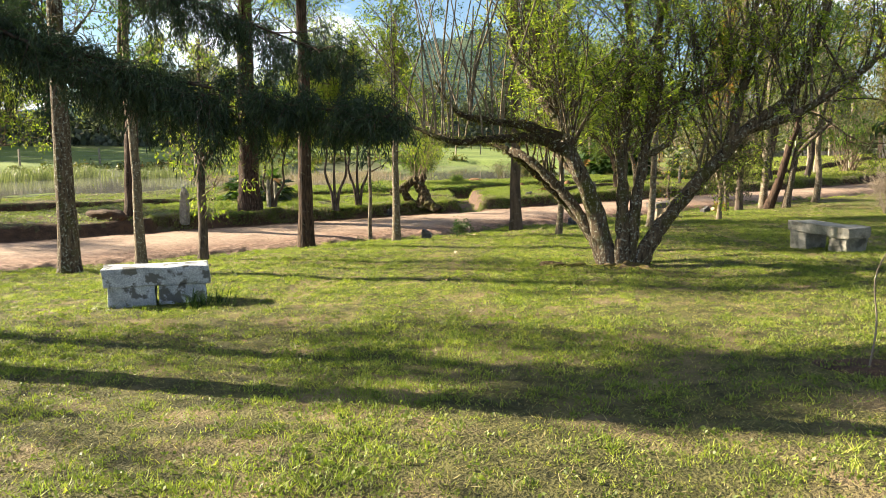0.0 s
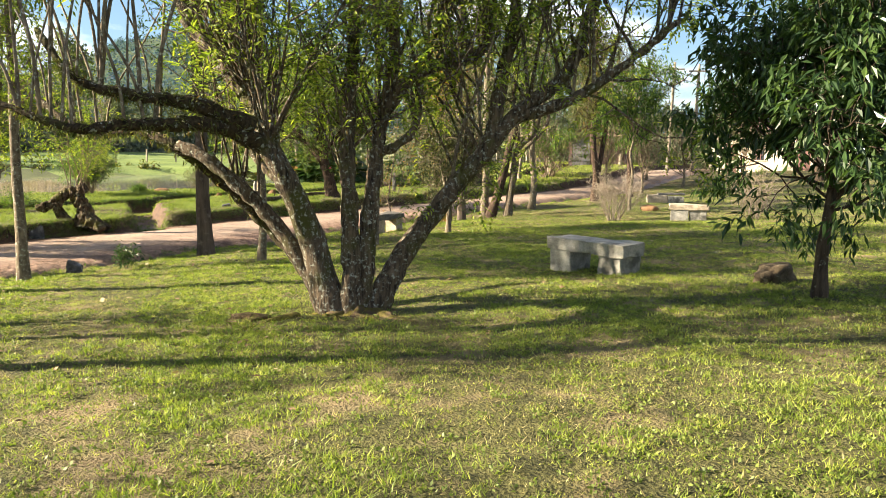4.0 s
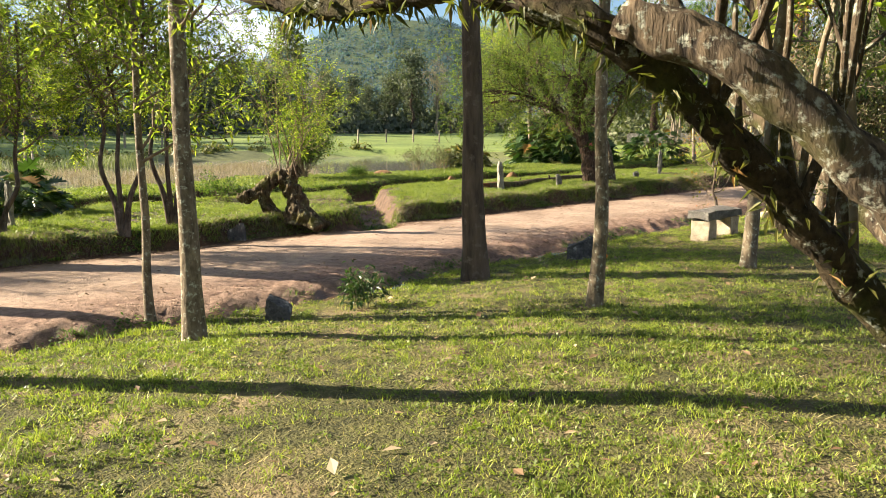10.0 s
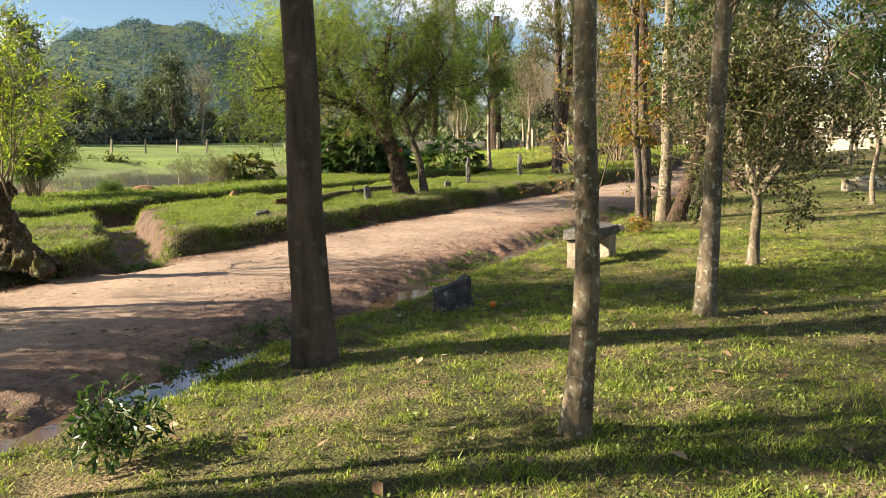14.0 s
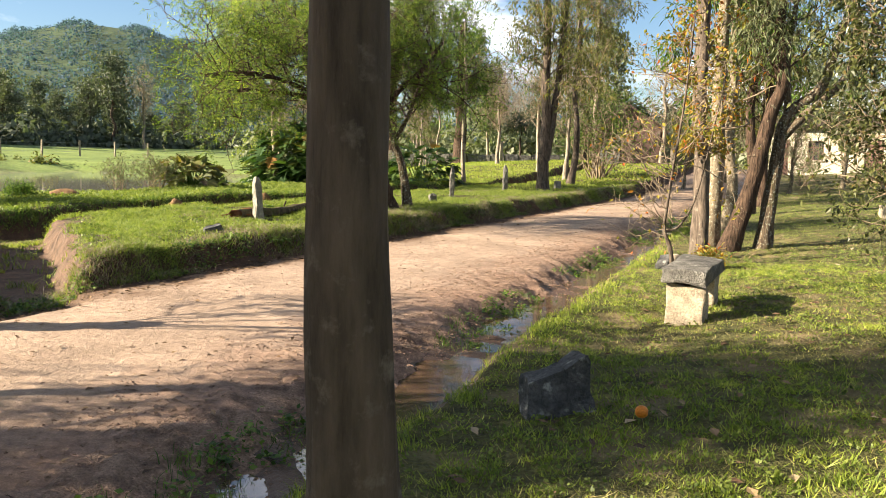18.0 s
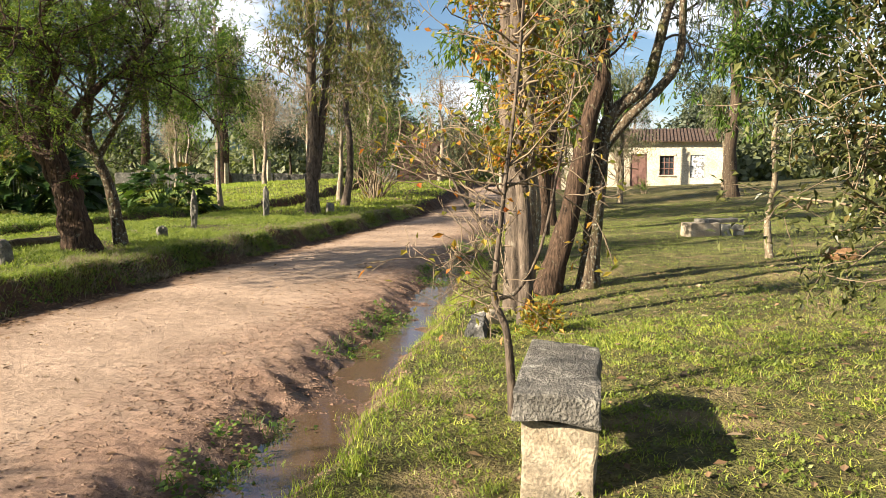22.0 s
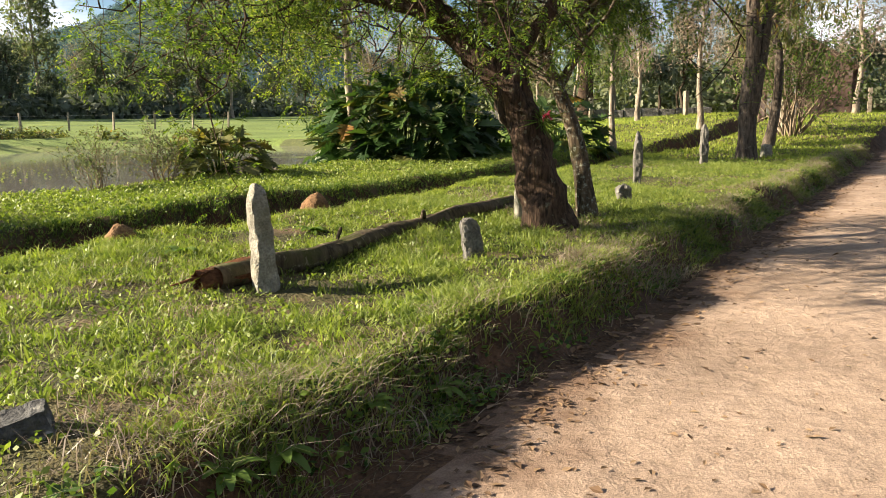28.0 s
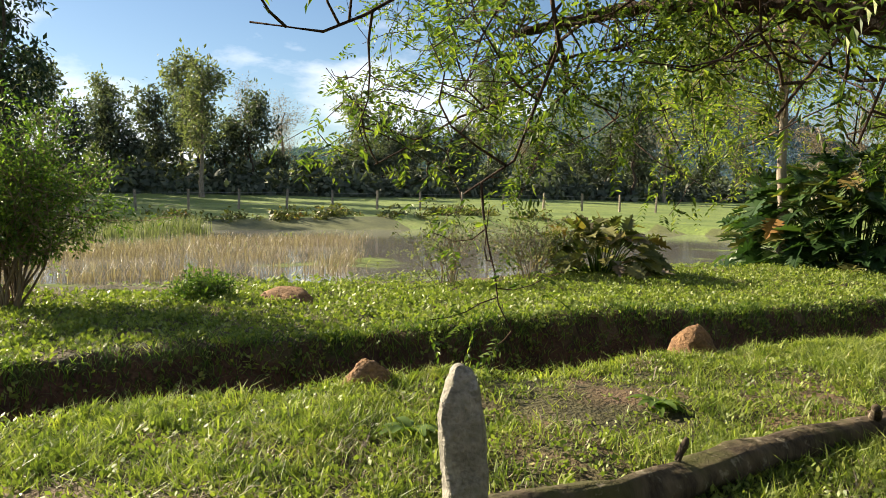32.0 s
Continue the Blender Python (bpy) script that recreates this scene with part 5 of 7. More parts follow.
# ---------------------------------------------------------------- stone things
def bench(at, turn, label, length=1.2, width=0.45, h=0.26, thick=0.17, leg=0.36, mats=("concrete", "concrete"), seed=1, rough=0.03):
    t = thing("stone_bench", at, label, "bench", "stone benches", turn)
    part("slab", box_bm((length, width, thick), (0, 0, h + thick / 2 - 0.004), 0.018, rough, 4, seed), M[mats[0]], t)
    for k, s in enumerate((-1, 1)):
        part("support_block", box_bm((leg, width * 0.86, h + 0.05), (s * (length / 2 - leg / 2 - 0.05), 0.01 * s, h / 2 - 0.018), 0.016, rough * 0.8, 3, seed + k + 5), M[mats[1]], t)
    return t


bench(at_ground(3.3, 8.45, 0), -46, "grey weathered concrete bench on the lawn", 1.35, 0.5, 0.27, 0.18, 0.4, seed=1)
bench(at_ground(-4.15, 0.45, 0), 42, "whitewashed stone bench with peeling paint on the grass", 1.22, 0.44, 0.25, 0.21, 0.54, ("whitewash", "whitewash"), seed=2)
bench(at_ground(-0.93, 17.48, 0), 60.8, "dark rough stone slab bench on pale sandstone blocks", 1.15, 0.4, 0.36, 0.15, 0.26, ("stone_slab", "sandstone"), seed=3, rough=0.035)
bench(at_ground(6.95, 18.5, 0), -12, "pale concrete block bench on the lawn", 1.0, 0.42, 0.28, 0.14, 0.44, ("sandstone", "concrete"), seed=4)


def well_ring():
    t = thing("concrete_blocks", at_ground(8.5, 28.9, 0), "low ring of pale concrete blocks with a slab on the grass", "blocks")
    part("block", box_bm((0.75, 0.4, 0.32), (-0.35, 0, 0.15), 0.02, 0.03, 3, 3), M["sandstone"], t)
    part("block", box_bm((0.6, 0.36, 0.26), (0.35, -0.05, 0.12), 0.02, 0.03, 3, 4), M["concrete"], t)
    part("slab", box_bm((1.0, 0.4, 0.08), (0.2, 0.1, 0.34), 0.015, 0.02, 3, 5), M["stone_slab"], t)


well_ring()


def stone_post(at, label, h, w, d, seed, turn=0, lean=(0, 0), name="stone_post", top=1.0, mat="granite"):
    bm = bmesh.new()
    bmesh.ops.create_cube(bm, size=1.0)
    bmesh.ops.scale(bm, vec=(w, d, h), verts=bm.verts)
    bmesh.ops.translate(bm, verts=bm.verts, vec=(0, 0, h / 2))
    bmesh.ops.subdivide_edges(bm, edges=bm.edges[:], cuts=15, use_grid_fill=True)
    for v in bm.verts:
        t = v.co.z / h
        ax, ay = abs(v.co.x) * 2 / w, abs(v.co.y) * 2 / d
        worn = 0.1 * min(ax, ay) ** 6                 # arrises rubbed round
        v.co.x *= 1 - worn
        v.co.y *= 1 - worn
        v.co.z -= 0.03 * max(ax, ay) ** 4 * (t > 0.99)
        k = max(0, t - 0.78) / 0.22
        v.co.z -= 0.04 * h * k * (v.co.x / w + 0.3) * top
        v.co.x *= 1.0 - 0.1 * t - 0.5 * top * k ** 1.6
        v.co.y *= 1.0 - 0.1 * t - 0.5 * top * k ** 1.6
        q = v.co * 5 + Vector((seed * 3.0, seed, 0))
        v.co += Vector((noise.noise(q), noise.noise(q + Vector((5, 0, 0))), 0.5 * noise.noise(q + Vector((0, 5, 0))))) * 0.02 + Vector((noise.noise(q * 5), noise.noise(q * 5 + Vector((5, 0, 0))), 0)) * 0.014
        v.co.x += lean[0] * v.co.z
        v.co.y += lean[1] * v.co.z
    ob = new(name, mesh_of(name, bm, M[mat]))
    ob.matrix_basis = pose(at[0], at[1], at[2] - 0.05, 0, 0, turn)
    return tagged(ob, label, "post", "stone posts along the bank")


stone_post(at_ground(-6.3, 24.06, 0.08), "rough pointed granite marker post in the grass", 0.88, 0.16, 0.15, 1, 38, (-0.03, 0.02), top=0.7)
stone_post(at_ground(-4.42, 27.4), "pale broad granite post behind the leaning tree", 0.92, 0.2, 0.14, 2, 20)
stone_post(at_ground(-2.55, 31.66), "slim lichen-grey granite post on the bank", 0.95, 0.13, 0.12, 3, 5, (0.02, 0), mat="stone_slab")
stone_post(at_ground(-0.7, 35.1), "granite post with a chipped top on the bank", 0.9, 0.15, 0.13, 4, 8, mat="stone_slab")
stone_post(at_ground(-11.9, 9.4), "squat pale granite post on the far bank", 1.0, 0.2, 0.2, 5, 10)
stone_post(at_ground(-11.6, 12.6), "slim granite post on the far bank", 0.95, 0.11, 0.11, 6)
stone_post(at_ground(-11.8, 13.2), "slim grey granite post among the shrubs", 0.85, 0.11, 0.11, 7)


def stone(name, at, label, size, seed, mat, sharp=0.3, turn=0, group="", levels=3, sink=0.15, flat=0):
    ob = new(name, mesh_of(name, rock_bm(size, seed, sharp, levels, sink), M[mat], not flat))
    ob.matrix_basis = pose(*at, 0, 0, turn)
    return tagged(ob, label, "stone", group)


def wedge_stone(at, turn, size, label, seed):
    """An upright broken slab with a slanting top."""
    bm = bmesh.new()
    l, d, h = size
    pts = [(-l / 2, -d / 2, 0), (l / 2, -d / 2, 0), (l * 0.46, d / 2, 0), (-l * 0.46, d / 2, 0),
           (-l * 0.46, -d * 0.35, h * 0.66), (l * 0.34, -d * 0.3, h), (l * 0.3, d * 0.35, h * 0.95), (-l * 0.42, d * 0.4, h * 0.62)]
    v = [bm.verts.new(p) for p in pts]
    for f in ((3, 2, 1, 0), (4, 5, 6, 7), (0, 1, 5, 4), (1, 2, 6, 5), (2, 3, 7, 6), (3, 0, 4, 7)):
        bm.faces.new([v[i] for i in f])
    bmesh.ops.subdivide_edges(bm, edges=bm.edges[:], cuts=8, use_grid_fill=True)
    for q in bm.verts:
        q.co += Vector((noise.noise(q.co * 26), noise.noise(q.co * 26 + Vector((4, 0, seed))), noise.noise(q.co * 26 + Vector((0, 7, 0))))) * 0.011
        w = q.co * 7 + Vector((seed, 0, seed))
        q.co += Vector((noise.noise(w), noise.noise(w + Vector((9, 0, 0))), noise.noise(w + Vector((0, 9, 0))))) * 0.03
    ob = new("broken_stone", mesh_of("broken_stone", bm, M["dark_stone"]))
    ob.matrix_basis = pose(at[0], at[1], at[2] - 0.03, 0, 0, turn)
    return tagged(ob, label, "stone", "dark stones along the ditch")


wedge_stone(at_ground(-2.78, 14.5), 8, (0.43, 0.26, 0.39), "dark broken stone slab standing in the grass", 3)
wedge_stone(at_ground(-5.09, 9.88), 200, (0.27, 0.24, 0.32), "small dark upright stone at the ditch", 5)
wedge_stone(at_ground(-0.13, 20.85), 60, (0.34, 0.2, 0.26), "pale-flecked broken rock at the foot of the trunks", 6)
wedge_stone(at_ground(-8.75, 15.0), 10, (0.32, 0.2, 0.36), "grey stone standing on the bank by the stump", 8)
wedge_stone(at_ground(-6.42, 21.34), 30, (0.3, 0.2, 0.17), "dark mossy broken stone in the bank grass", 11)
stone("rock", at_ground(0.15, 21.3), "pale rock by the ditch", (0.26, 0.22, 0.2), 4, "sandstone")
stone_post(at_ground(-4.86, 25.0), "short grey marker stone on the bank", 0.42, 0.17, 0.13, 14, 20, (-0.16, 0), "short_marker_stone", 0.3, "stone_slab")
stone_post(at_ground(-3.14, 29.0), "short pointed grey marker stone on the bank", 0.32, 0.2, 0.14, 15, 10, (0.05, 0), "short_marker_stone", 1.0, "stone_slab")
stone_post(at_ground(1.6, 38.6), "small grey stone on the bank", 0.4, 0.25, 0.2, 16, 5, (0, 0), "short_marker_stone", 0.6)
stone("ant_mound", (-8.26, 25.86, 0.08), "orange-brown earth mound on the trench's edge", (0.4, 0.36, 0.6), 21, "mound", 0.35, sink=0.5, levels=4)
stone("ant_mound", (-7.08, 28.7, 0.08), "orange-brown earth mound on the trench's edge", (0.42, 0.38, 0.6), 22, "mound", 0.35, sink=0.5, levels=4)
stone("ant_mound", at_ground(-11.4, 28.2, 0.16), "reddish earth mound at the pond's edge", (0.7, 0.6, 0.36), 23, "mound", 0.35, levels=4)
shrub(at_ground(-12.1, 27.6), "low dark leafy clump at the pond's edge", 0.32, 0.75, M["leaf_mid"], 124, 30, level=1, leaf=dict(length=0.06, width=0.025, each=3, jitter=0.05, droop=0.2))
stone("tree_stump", at_ground(3.8, 0.0), "low weathered cut tree stump in the grass", (0.42, 0.36, 0.36), 31, "log", 0.35, sink=0.25)
stone("tree_stump", at_ground(5.3, 7.1), "dark rotten stump beside the evergreen", (0.5, 0.36, 0.32), 32, "log", 0.9)
stone("dirt_hump", at_ground(-0.6, 4.96), "small bare earth hump near the tree's roots", (0.38, 0.3, 0.13), 33, "mound_dark", 0.9)
stone("dirt_hump", at_ground(6.9, 23.6), "small earth mound on the lawn", (0.6, 0.5, 0.26), 34, "mound", 0.2)
stone("clod_pile", at_ground(-13.3, 8.2), "pile of reddish clods on the far bank", (1.2, 0.7, 0.4), 35, "soil", 0.6)
stone("bare_patch", at_ground(3.45, -0.25), "bare dark soil round the sapling", (0.9, 0.7, 0.07), 36, "soil", 0.3, sink=0.4)
ob = stone("orange_fruit", at_ground(-2.4, 14.1, -0.015), "fallen orange on the grass", (0.07, 0.07, 0.07), 2, "orange", 0.02, sink=0.0)


def thin_sapling():
    t = thing("thin_sapling", at_ground(3.45, -0.25), "tall thin leafless sapling", "sapling")
    w = Wood(17)
    w.tube(spline([(0, 0, 0), (0.03, 0.02, 0.35), (0.0, 0.03, 0.7), (0.09, 0.0, 1.0), (0.12, 0.0, 1.35)]), 0.009, 0.003, 5)
    w.tube(spline([(0.05, 0.01, 0.85), (0.12, 0, 0.95), (0.2, 0, 1.15)]), 0.004, 0.002, 4)
    part("stem", w.mesh("stem", M["bark_pale"]), None, t)


thin_sapling()


def fallen_log():
    a, b = Vector(at_ground(-6.73, 23.85)), Vector(at_ground(-4.55, 28.7))
    t = thing("fallen_log", tuple(a), "long fallen log with dark bark and a rotten red end", "log")
    w = Wood(19)
    line = []
    for k in range(15):
        p = a.lerp(b, 0.03 + 0.97 * k / 14)
        line.append(Vector((p.x, p.y, 0.5 * (ground_z(p.x, p.y) + a.z + (b.z - a.z) * k / 14) + 0.075 + 0.012 * math.sin(k * 1.3))) - a)
    w.tube(line, 0.098, 0.078, 14, 0.14)
    w.tube([line[8] + Vector((0.0, -0.08, 0.08)), line[8] + Vector((0.02, -0.2, 0.16))], 0.03, 0.02, 6)
    w.tube([line[4] + Vector((0, 0, 0.1)), line[4] + Vector((0.03, 0.02, 0.2))], 0.02, 0.008, 6)
    part("log_body", roughen(w.mesh("log_body", M["log"]), 0.016, 9.0), None, t)
    r = Wood(20)
    r.tube([line[0] + Vector((-0.06, -0.1, -0.01)), line[0], line[1]], 0.065, 0.09, 10, 0.5)
    end = part("rotten_end", roughen(r.mesh("rotten_end", M["rotten"]), 0.02, 14.0, 1), None, t, "splintered red rotten end")
    for k in range(9):
        a0 = k * 0.7
        r = Wood(40 + k)
        o = Vector((0.07 * math.cos(a0), 0.03, 0.07 * math.sin(a0)))
        r.tube([line[1] + o, line[0] + o * 1.05, line[0] + o * 1.1 + Vector((-0.1 - 0.05 * math.sin(k * 2), -0.16 - 0.07 * math.cos(k * 3), -0.03))], 0.035, 0.006, 5, 0.5)
        part("splinter", r.mesh("splinter", M["rotten"]), None, end)


fallen_log()


def pink_flower():
    t = thing("bromeliad", (-4.28, 26.5, 1.28), "pink-flowered bromeliad on the leaning trunk", "plant")
    w = Wood(44)
    spots = [(Vector((0, 0, 0)), Vector((math.cos(k), math.sin(k), 0.5)).normalized()) for k in range(26)]
    part("foliage", leaf_mesh("foliage", spots, M["leaf_mid"], length=0.22, width=0.014, each=2, jitter=0.02, droop=0.2, seed=4), None, t)
    part("blossom", leaf_mesh("blossom", [(Vector((0.05, -0.08, 0.06)), Vector((0, -1, 0.2)))] * 14, M["pink"], length=0.05, width=0.02, each=2, jitter=0.02, droop=0.0, seed=5), None, t)


pink_flower()


# ---------------------------------------------------------------- buildings
def wall_with_holes(length, h, thick, holes):
    """A wall along +x from 0, its outer face at y = 0; holes: x0, x1, z0, z1."""
    bm = bmesh.new()
    xs = sorted({0, length, *[a for o in holes for a in o[:2]]})
    zs = sorted({-0.4, h, *[a for o in holes for a in o[2:]]})
    for x0, x1 in zip(xs, xs[1:]):
        for z0, z1 in zip(zs, zs[1:]):
            if any(o[0] <= x0 and x1 <= o[1] and o[2] <= z0 and z1 <= o[3] for o in holes):
                continue
            v = [bm.verts.new(p) for p in ((x0, 0, z0), (x1, 0, z0), (x1, 0, z1), (x0, 0, z1), (x0, thick, z0), (x1, thick, z0), (x1, thick, z1), (x0, thick, z1))]
            for f in ((0, 1, 2, 3), (5, 4, 7, 6), (4, 0, 3, 7), (1, 5, 6, 2), (3, 2, 6, 7), (4, 5, 1, 0)):
                bm.faces.new([v[i] for i in f])
    bmesh.ops.remove_doubles(bm, verts=bm.verts, dist=1e-4)
    return bm


M["dark_glass"] = surface("dark_glass", (0.02, 0.022, 0.025), (0.05, 0.055, 0.06), 2, rough=0.1, bump_d=0.0005)


def house():
    ax, ay = 18.35, 61.05
    turn = math.degrees(math.atan2(47.2 - 53.6, 25.0 - 15.0))
    L, h = 11.9, 2.95
    t = thing("house", (ax, ay, ground_z(22, 58.5) - 0.05), "old low cream-plastered house with brown door and tiled roof", "house", turn=turn)
    holes = [(6.35, 7.35, -0.4, 2.15), (8.1, 8.95, 0.85, 2.05), (9.9, 10.75, 0.7, 2.1), (3.2, 4.1, 0.85, 2.05), (1.2, 2.1, -0.4, 2.1)]
    part("front_wall", wall_with_holes(L, h, 0.3, holes), M["plaster"], t)
    part("back_wall", box_bm((L, 0.3, h + 0.4), (L / 2, 6.85, h / 2 - 0.2)), M["plaster"], t)
    for x in (0.15, L - 0.15):
        part("side_wall", box_bm((0.294, 6.4, h + 0.4), (x, 3.5, h / 2 - 0.2)), M["plaster"], t)
    for k, (x0, x1, z0, z1) in enumerate(holes):
        c = (x0 + x1) / 2
        if z0 < 0:
            d = part("door", box_bm((x1 - x0 - 0.06, 0.06, z1 + 0.4), (c, 0.12, (z1 - 0.4) / 2), 0.006), M["brown_paint"], t)
            for s in (-1, 1):
                for zz in (0.45, 1.35):
                    part("panel", box_bm(((x1 - x0) * 0.33, 0.03, 0.6), (c + s * (x1 - x0) * 0.21, 0.075, zz), 0.008), M["brown_paint"], d)
        else:
            if k == 2:                                # the boarded window
                part("shutter", box_bm((x1 - x0 - 0.02, 0.05, z1 - z0 - 0.02), (c, 0.1, (z0 + z1) / 2), 0.006), M["whitewash"], t, "grey boarded shutter")
                continue
            w = part("window", box_bm((x1 - x0, 0.02, z1 - z0), (c, 0.16, (z0 + z1) / 2)), M["dark_glass"], t)
            for s in (-0.5, -0.17, 0.17, 0.5):
                part("bar", box_bm((0.045, 0.05, z1 - z0), (c + s * (x1 - x0 - 0.05), 0.12, (z0 + z1) / 2)), M["brown_paint"], w)
            for s in (-0.5, -0.17, 0.17, 0.5):
                part("bar", box_bm((x1 - x0, 0.05, 0.045), (c, 0.125, (z0 + z1) / 2 + s * (z1 - z0 - 0.05))), M["brown_paint"], w)
            part("sill", box_bm((x1 - x0 + 0.2, 0.16, 0.06), (c, -0.02, z0 - 0.03), 0.008), M["plaster"], w)
        part("surround", box_bm((x1 - x0 + 0.24, 0.04, 0.12), (c, -0.015, z1 + 0.06), 0.006), M["plaster"], t)
    roof = bmesh.new()
    for side in (0, 1):
        for k in range(60):
            x = -0.3 + (L + 0.6) * k / 59
            y0, y1 = (-0.45, 3.5) if side == 0 else (7.45, 3.5)
            tmp = bmesh.ops.create_cube(roof, size=1.0)["verts"]
            bmesh.ops.scale(roof, vec=(0.13, math.hypot(3.95, 0.95), 0.09), verts=tmp)
            bmesh.ops.rotate(roof, verts=tmp, matrix=Euler((math.atan2(0.95, y1 - y0) if side == 0 else -math.atan2(0.95, y0 - y1), 0, 0)).to_matrix())
            bmesh.ops.translate(roof, verts=tmp, vec=(x, (y0 + y1) / 2, h + 0.43 + 0.02 * (k % 2)))
    for side, (y0, y1) in enumerate(((-0.45, 3.5), (7.45, 3.5))):
        v = [roof.verts.new(p) for p in ((-0.3, y0, h - 0.07), (L + 0.3, y0, h - 0.07), (L + 0.3, y1, h + 0.9), (-0.3, y1, h + 0.9))]
        roof.faces.new(v)
    part("roof", roof, M["roof_tile"], t)
    for x in (0.15, L - 0.15):
        g = bmesh.new()
        v = [g.verts.new((x + s * 0.14, y, z)) for s in (-1, 1) for y, z in ((0, h), (7, h), (3.5, h + 0.8))]
        for f in ((0, 1, 2), (5, 4, 3), (0, 3, 4, 1), (1, 4, 5, 2), (2, 5, 3, 0)):
            g.faces.new([v[i] for i in f])
        part("gable", g, M["plaster"], t)
    part("step", box_bm((1.6, 0.5, 0.16), (6.85, -0.26, 0.02), 0.01), M["concrete"], t)
    part("plinth_block", box_bm((1.2, 0.4, 0.5), (11.3, -0.7, 0.1), 0.01), M["whitewash"], t)


house()


def shed():
    x, y = 9.2, 57.5
    t = thing("shed", (x, y, ground_z(x, y) - 0.05), "old red brick shed with grey plank doors and tiled gable roof", "shed", turn=-12)
    W, L, h = 3.6, 6.0, 2.1
    part("front_wall", box_bm((2.2, 0.25, h + 0.3), (0.72, 0, h / 2 - 0.15)), M["brick"], t)
    part("side_wall", box_bm((0.25, L, h + 0.3), (W / 2 + 0.124, L / 2 + 0.126, h / 2 - 0.15)), M["brick"], t)
    part("side_wall", box_bm((0.25, L, h + 0.3), (-W / 2 - 0.124, L / 2 + 0.126, h / 2 - 0.15)), M["brick"], t)
    part("back_wall", box_bm((W, 0.25, h + 0.3), (0, L, h / 2 - 0.15)), M["brick"], t)
    d = part("plank_door", box_bm((0.04, 0.04, 1.9), (-1.72, 0.0, 0.95)), M["grey_wood"], t)
    for k in range(9):
        part("plank", box_bm((0.135, 0.035, 1.9), (-1.66 + k * 0.142, -0.02, 0.95 + 0.01 * (k % 3)), 0.004), M["grey_wood"], d)
    for z in (0.45, 0.95):
        part("ledge", box_bm((1.3, 0.03, 0.12), (-1.1, -0.056, z), 0.004), M["grey_wood"], d)
    part("door_beam", box_bm((1.6, 0.16, 0.16), (-1.1, 0.0, 2.0), 0.01), M["fence_wood"], t)
    for s in (0, L):
        g = bmesh.new()
        v = [g.verts.new((a, s + b, z)) for b in (-0.12, 0.12) for a, z in ((-W / 2 - 0.2, h), (W / 2 + 0.2, h), (0, h + 1.35))]
        for f in ((0, 1, 2), (5, 4, 3), (0, 3, 4, 1), (1, 4, 5, 2), (2, 5, 3, 0)):
            g.faces.new([v[i] for i in f])
        part("gable", g, M["brick"], t)
    for s in (-1, 1):
        part("roof_slope", box_bm((math.hypot(2.35, 1.55), L + 0.8, 0.12), (s * 1.12, L / 2, h + 0.66), 0.01, 0.015, 4, 2, (0, s * math.degrees(math.atan2(1.45, 2.2)), 0)), M["roof_tile"], t)
    part("gate_post", box_bm((0.16, 0.16, 1.3), (2.5, -0.6, 0.6), 0.01), M["fence_wood"], t)


shed()


def utility_pole(x, y, h, lean, seed):
    t = thing("utility_pole", at_ground(x, y), "pale leaning concrete utility pole with a small street lamp", "utility pole", "utility poles", 0)
    w = Wood(seed)
    w.tube([Vector((lean * z, 0, z)) for z in np.linspace(0, h, 6)], 0.13, 0.09, 10)
    part("pole", w.mesh("pole", M["fence_wood"]), None, t)
    part("crossarm", box_bm((1.4, 0.09, 0.1), (lean * (h - 0.5), -0.1, h - 0.5), 0.008), M["fence_wood"], t)
    a = Wood(seed + 1)
    a.tube([Vector((lean * h * 0.8, 0, h * 0.8)), Vector((lean * h * 0.8 - 0.5, -0.1, h * 0.84)), Vector((lean * h * 0.8 - 0.9, -0.1, h * 0.85))], 0.025, 0.02, 6)
    part("lamp_arm", a.mesh("lamp_arm", M["metal"]), None, t)
    part("lamp_head", box_bm((0.34, 0.14, 0.1), (lean * h * 0.8 - 1.0, -0.1, h * 0.85), 0.03), M["metal"], t)


for k, (x, y, h) in enumerate([(9.6, 40.5, 4.2), (12.4, 43.5, 4.6), (17.0, 47.5, 3.0), (11.0, 47.0, 4.0), (8.2, 44.5, 3.6)]):
    tree("bare_tree", at_ground(x, y), "small twiggy grey tree with few pale leaves", [(straight(h * 0.55, (0.06 * math.sin(k * 2), 0), 0.05, 400 + k, 5), 0.08, 0.04)], M["bark_smooth"], M["leaf_grey"], 400 + k, shoots=24, reach=1.9, start=0.3, kids=4, leaf=dict(length=0.12, width=0.035, each=1, jitter=0.05, droop=0.4), leaf_n=6, rise=0.25, group="bare trees before the house")


utility_pole(13.8, 54.5, 7.5, 0.03, 81)
utility_pole(15.6, 54.8, 7.5, 0.02, 83)


def old_wall_and_trough():
    t = thing("low_stone_wall", at_ground(1.0, 62.0), "low ruined stone wall with posts at the grass edge", "wall", turn=-8)
    rng = random.Random(5)
    for k in range(14):
        part("stone_block", box_bm((0.85, 0.5, 0.5 + 0.2 * rng.random()), (-7 + k * 0.88, rng.gauss(0, 0.05), 0.25), 0.03, 0.05, 2, k), M["stone_slab"], t)
    for k in range(5):
        ob = new("gate_post", mesh_of("gate_post", box_bm((0.2, 0.2, 1.3), (0, 0, 0.6), 0.02, 0.02, 3, k), M["fence_wood"]))
        ob.matrix_basis = pose(*at_ground(-5 + k * 2.3, 60.8 - 0.25 * k), 0, 0, 7 * k)
        tagged(ob, "weathered grey timber post at the grass edge", "post", "gate posts")


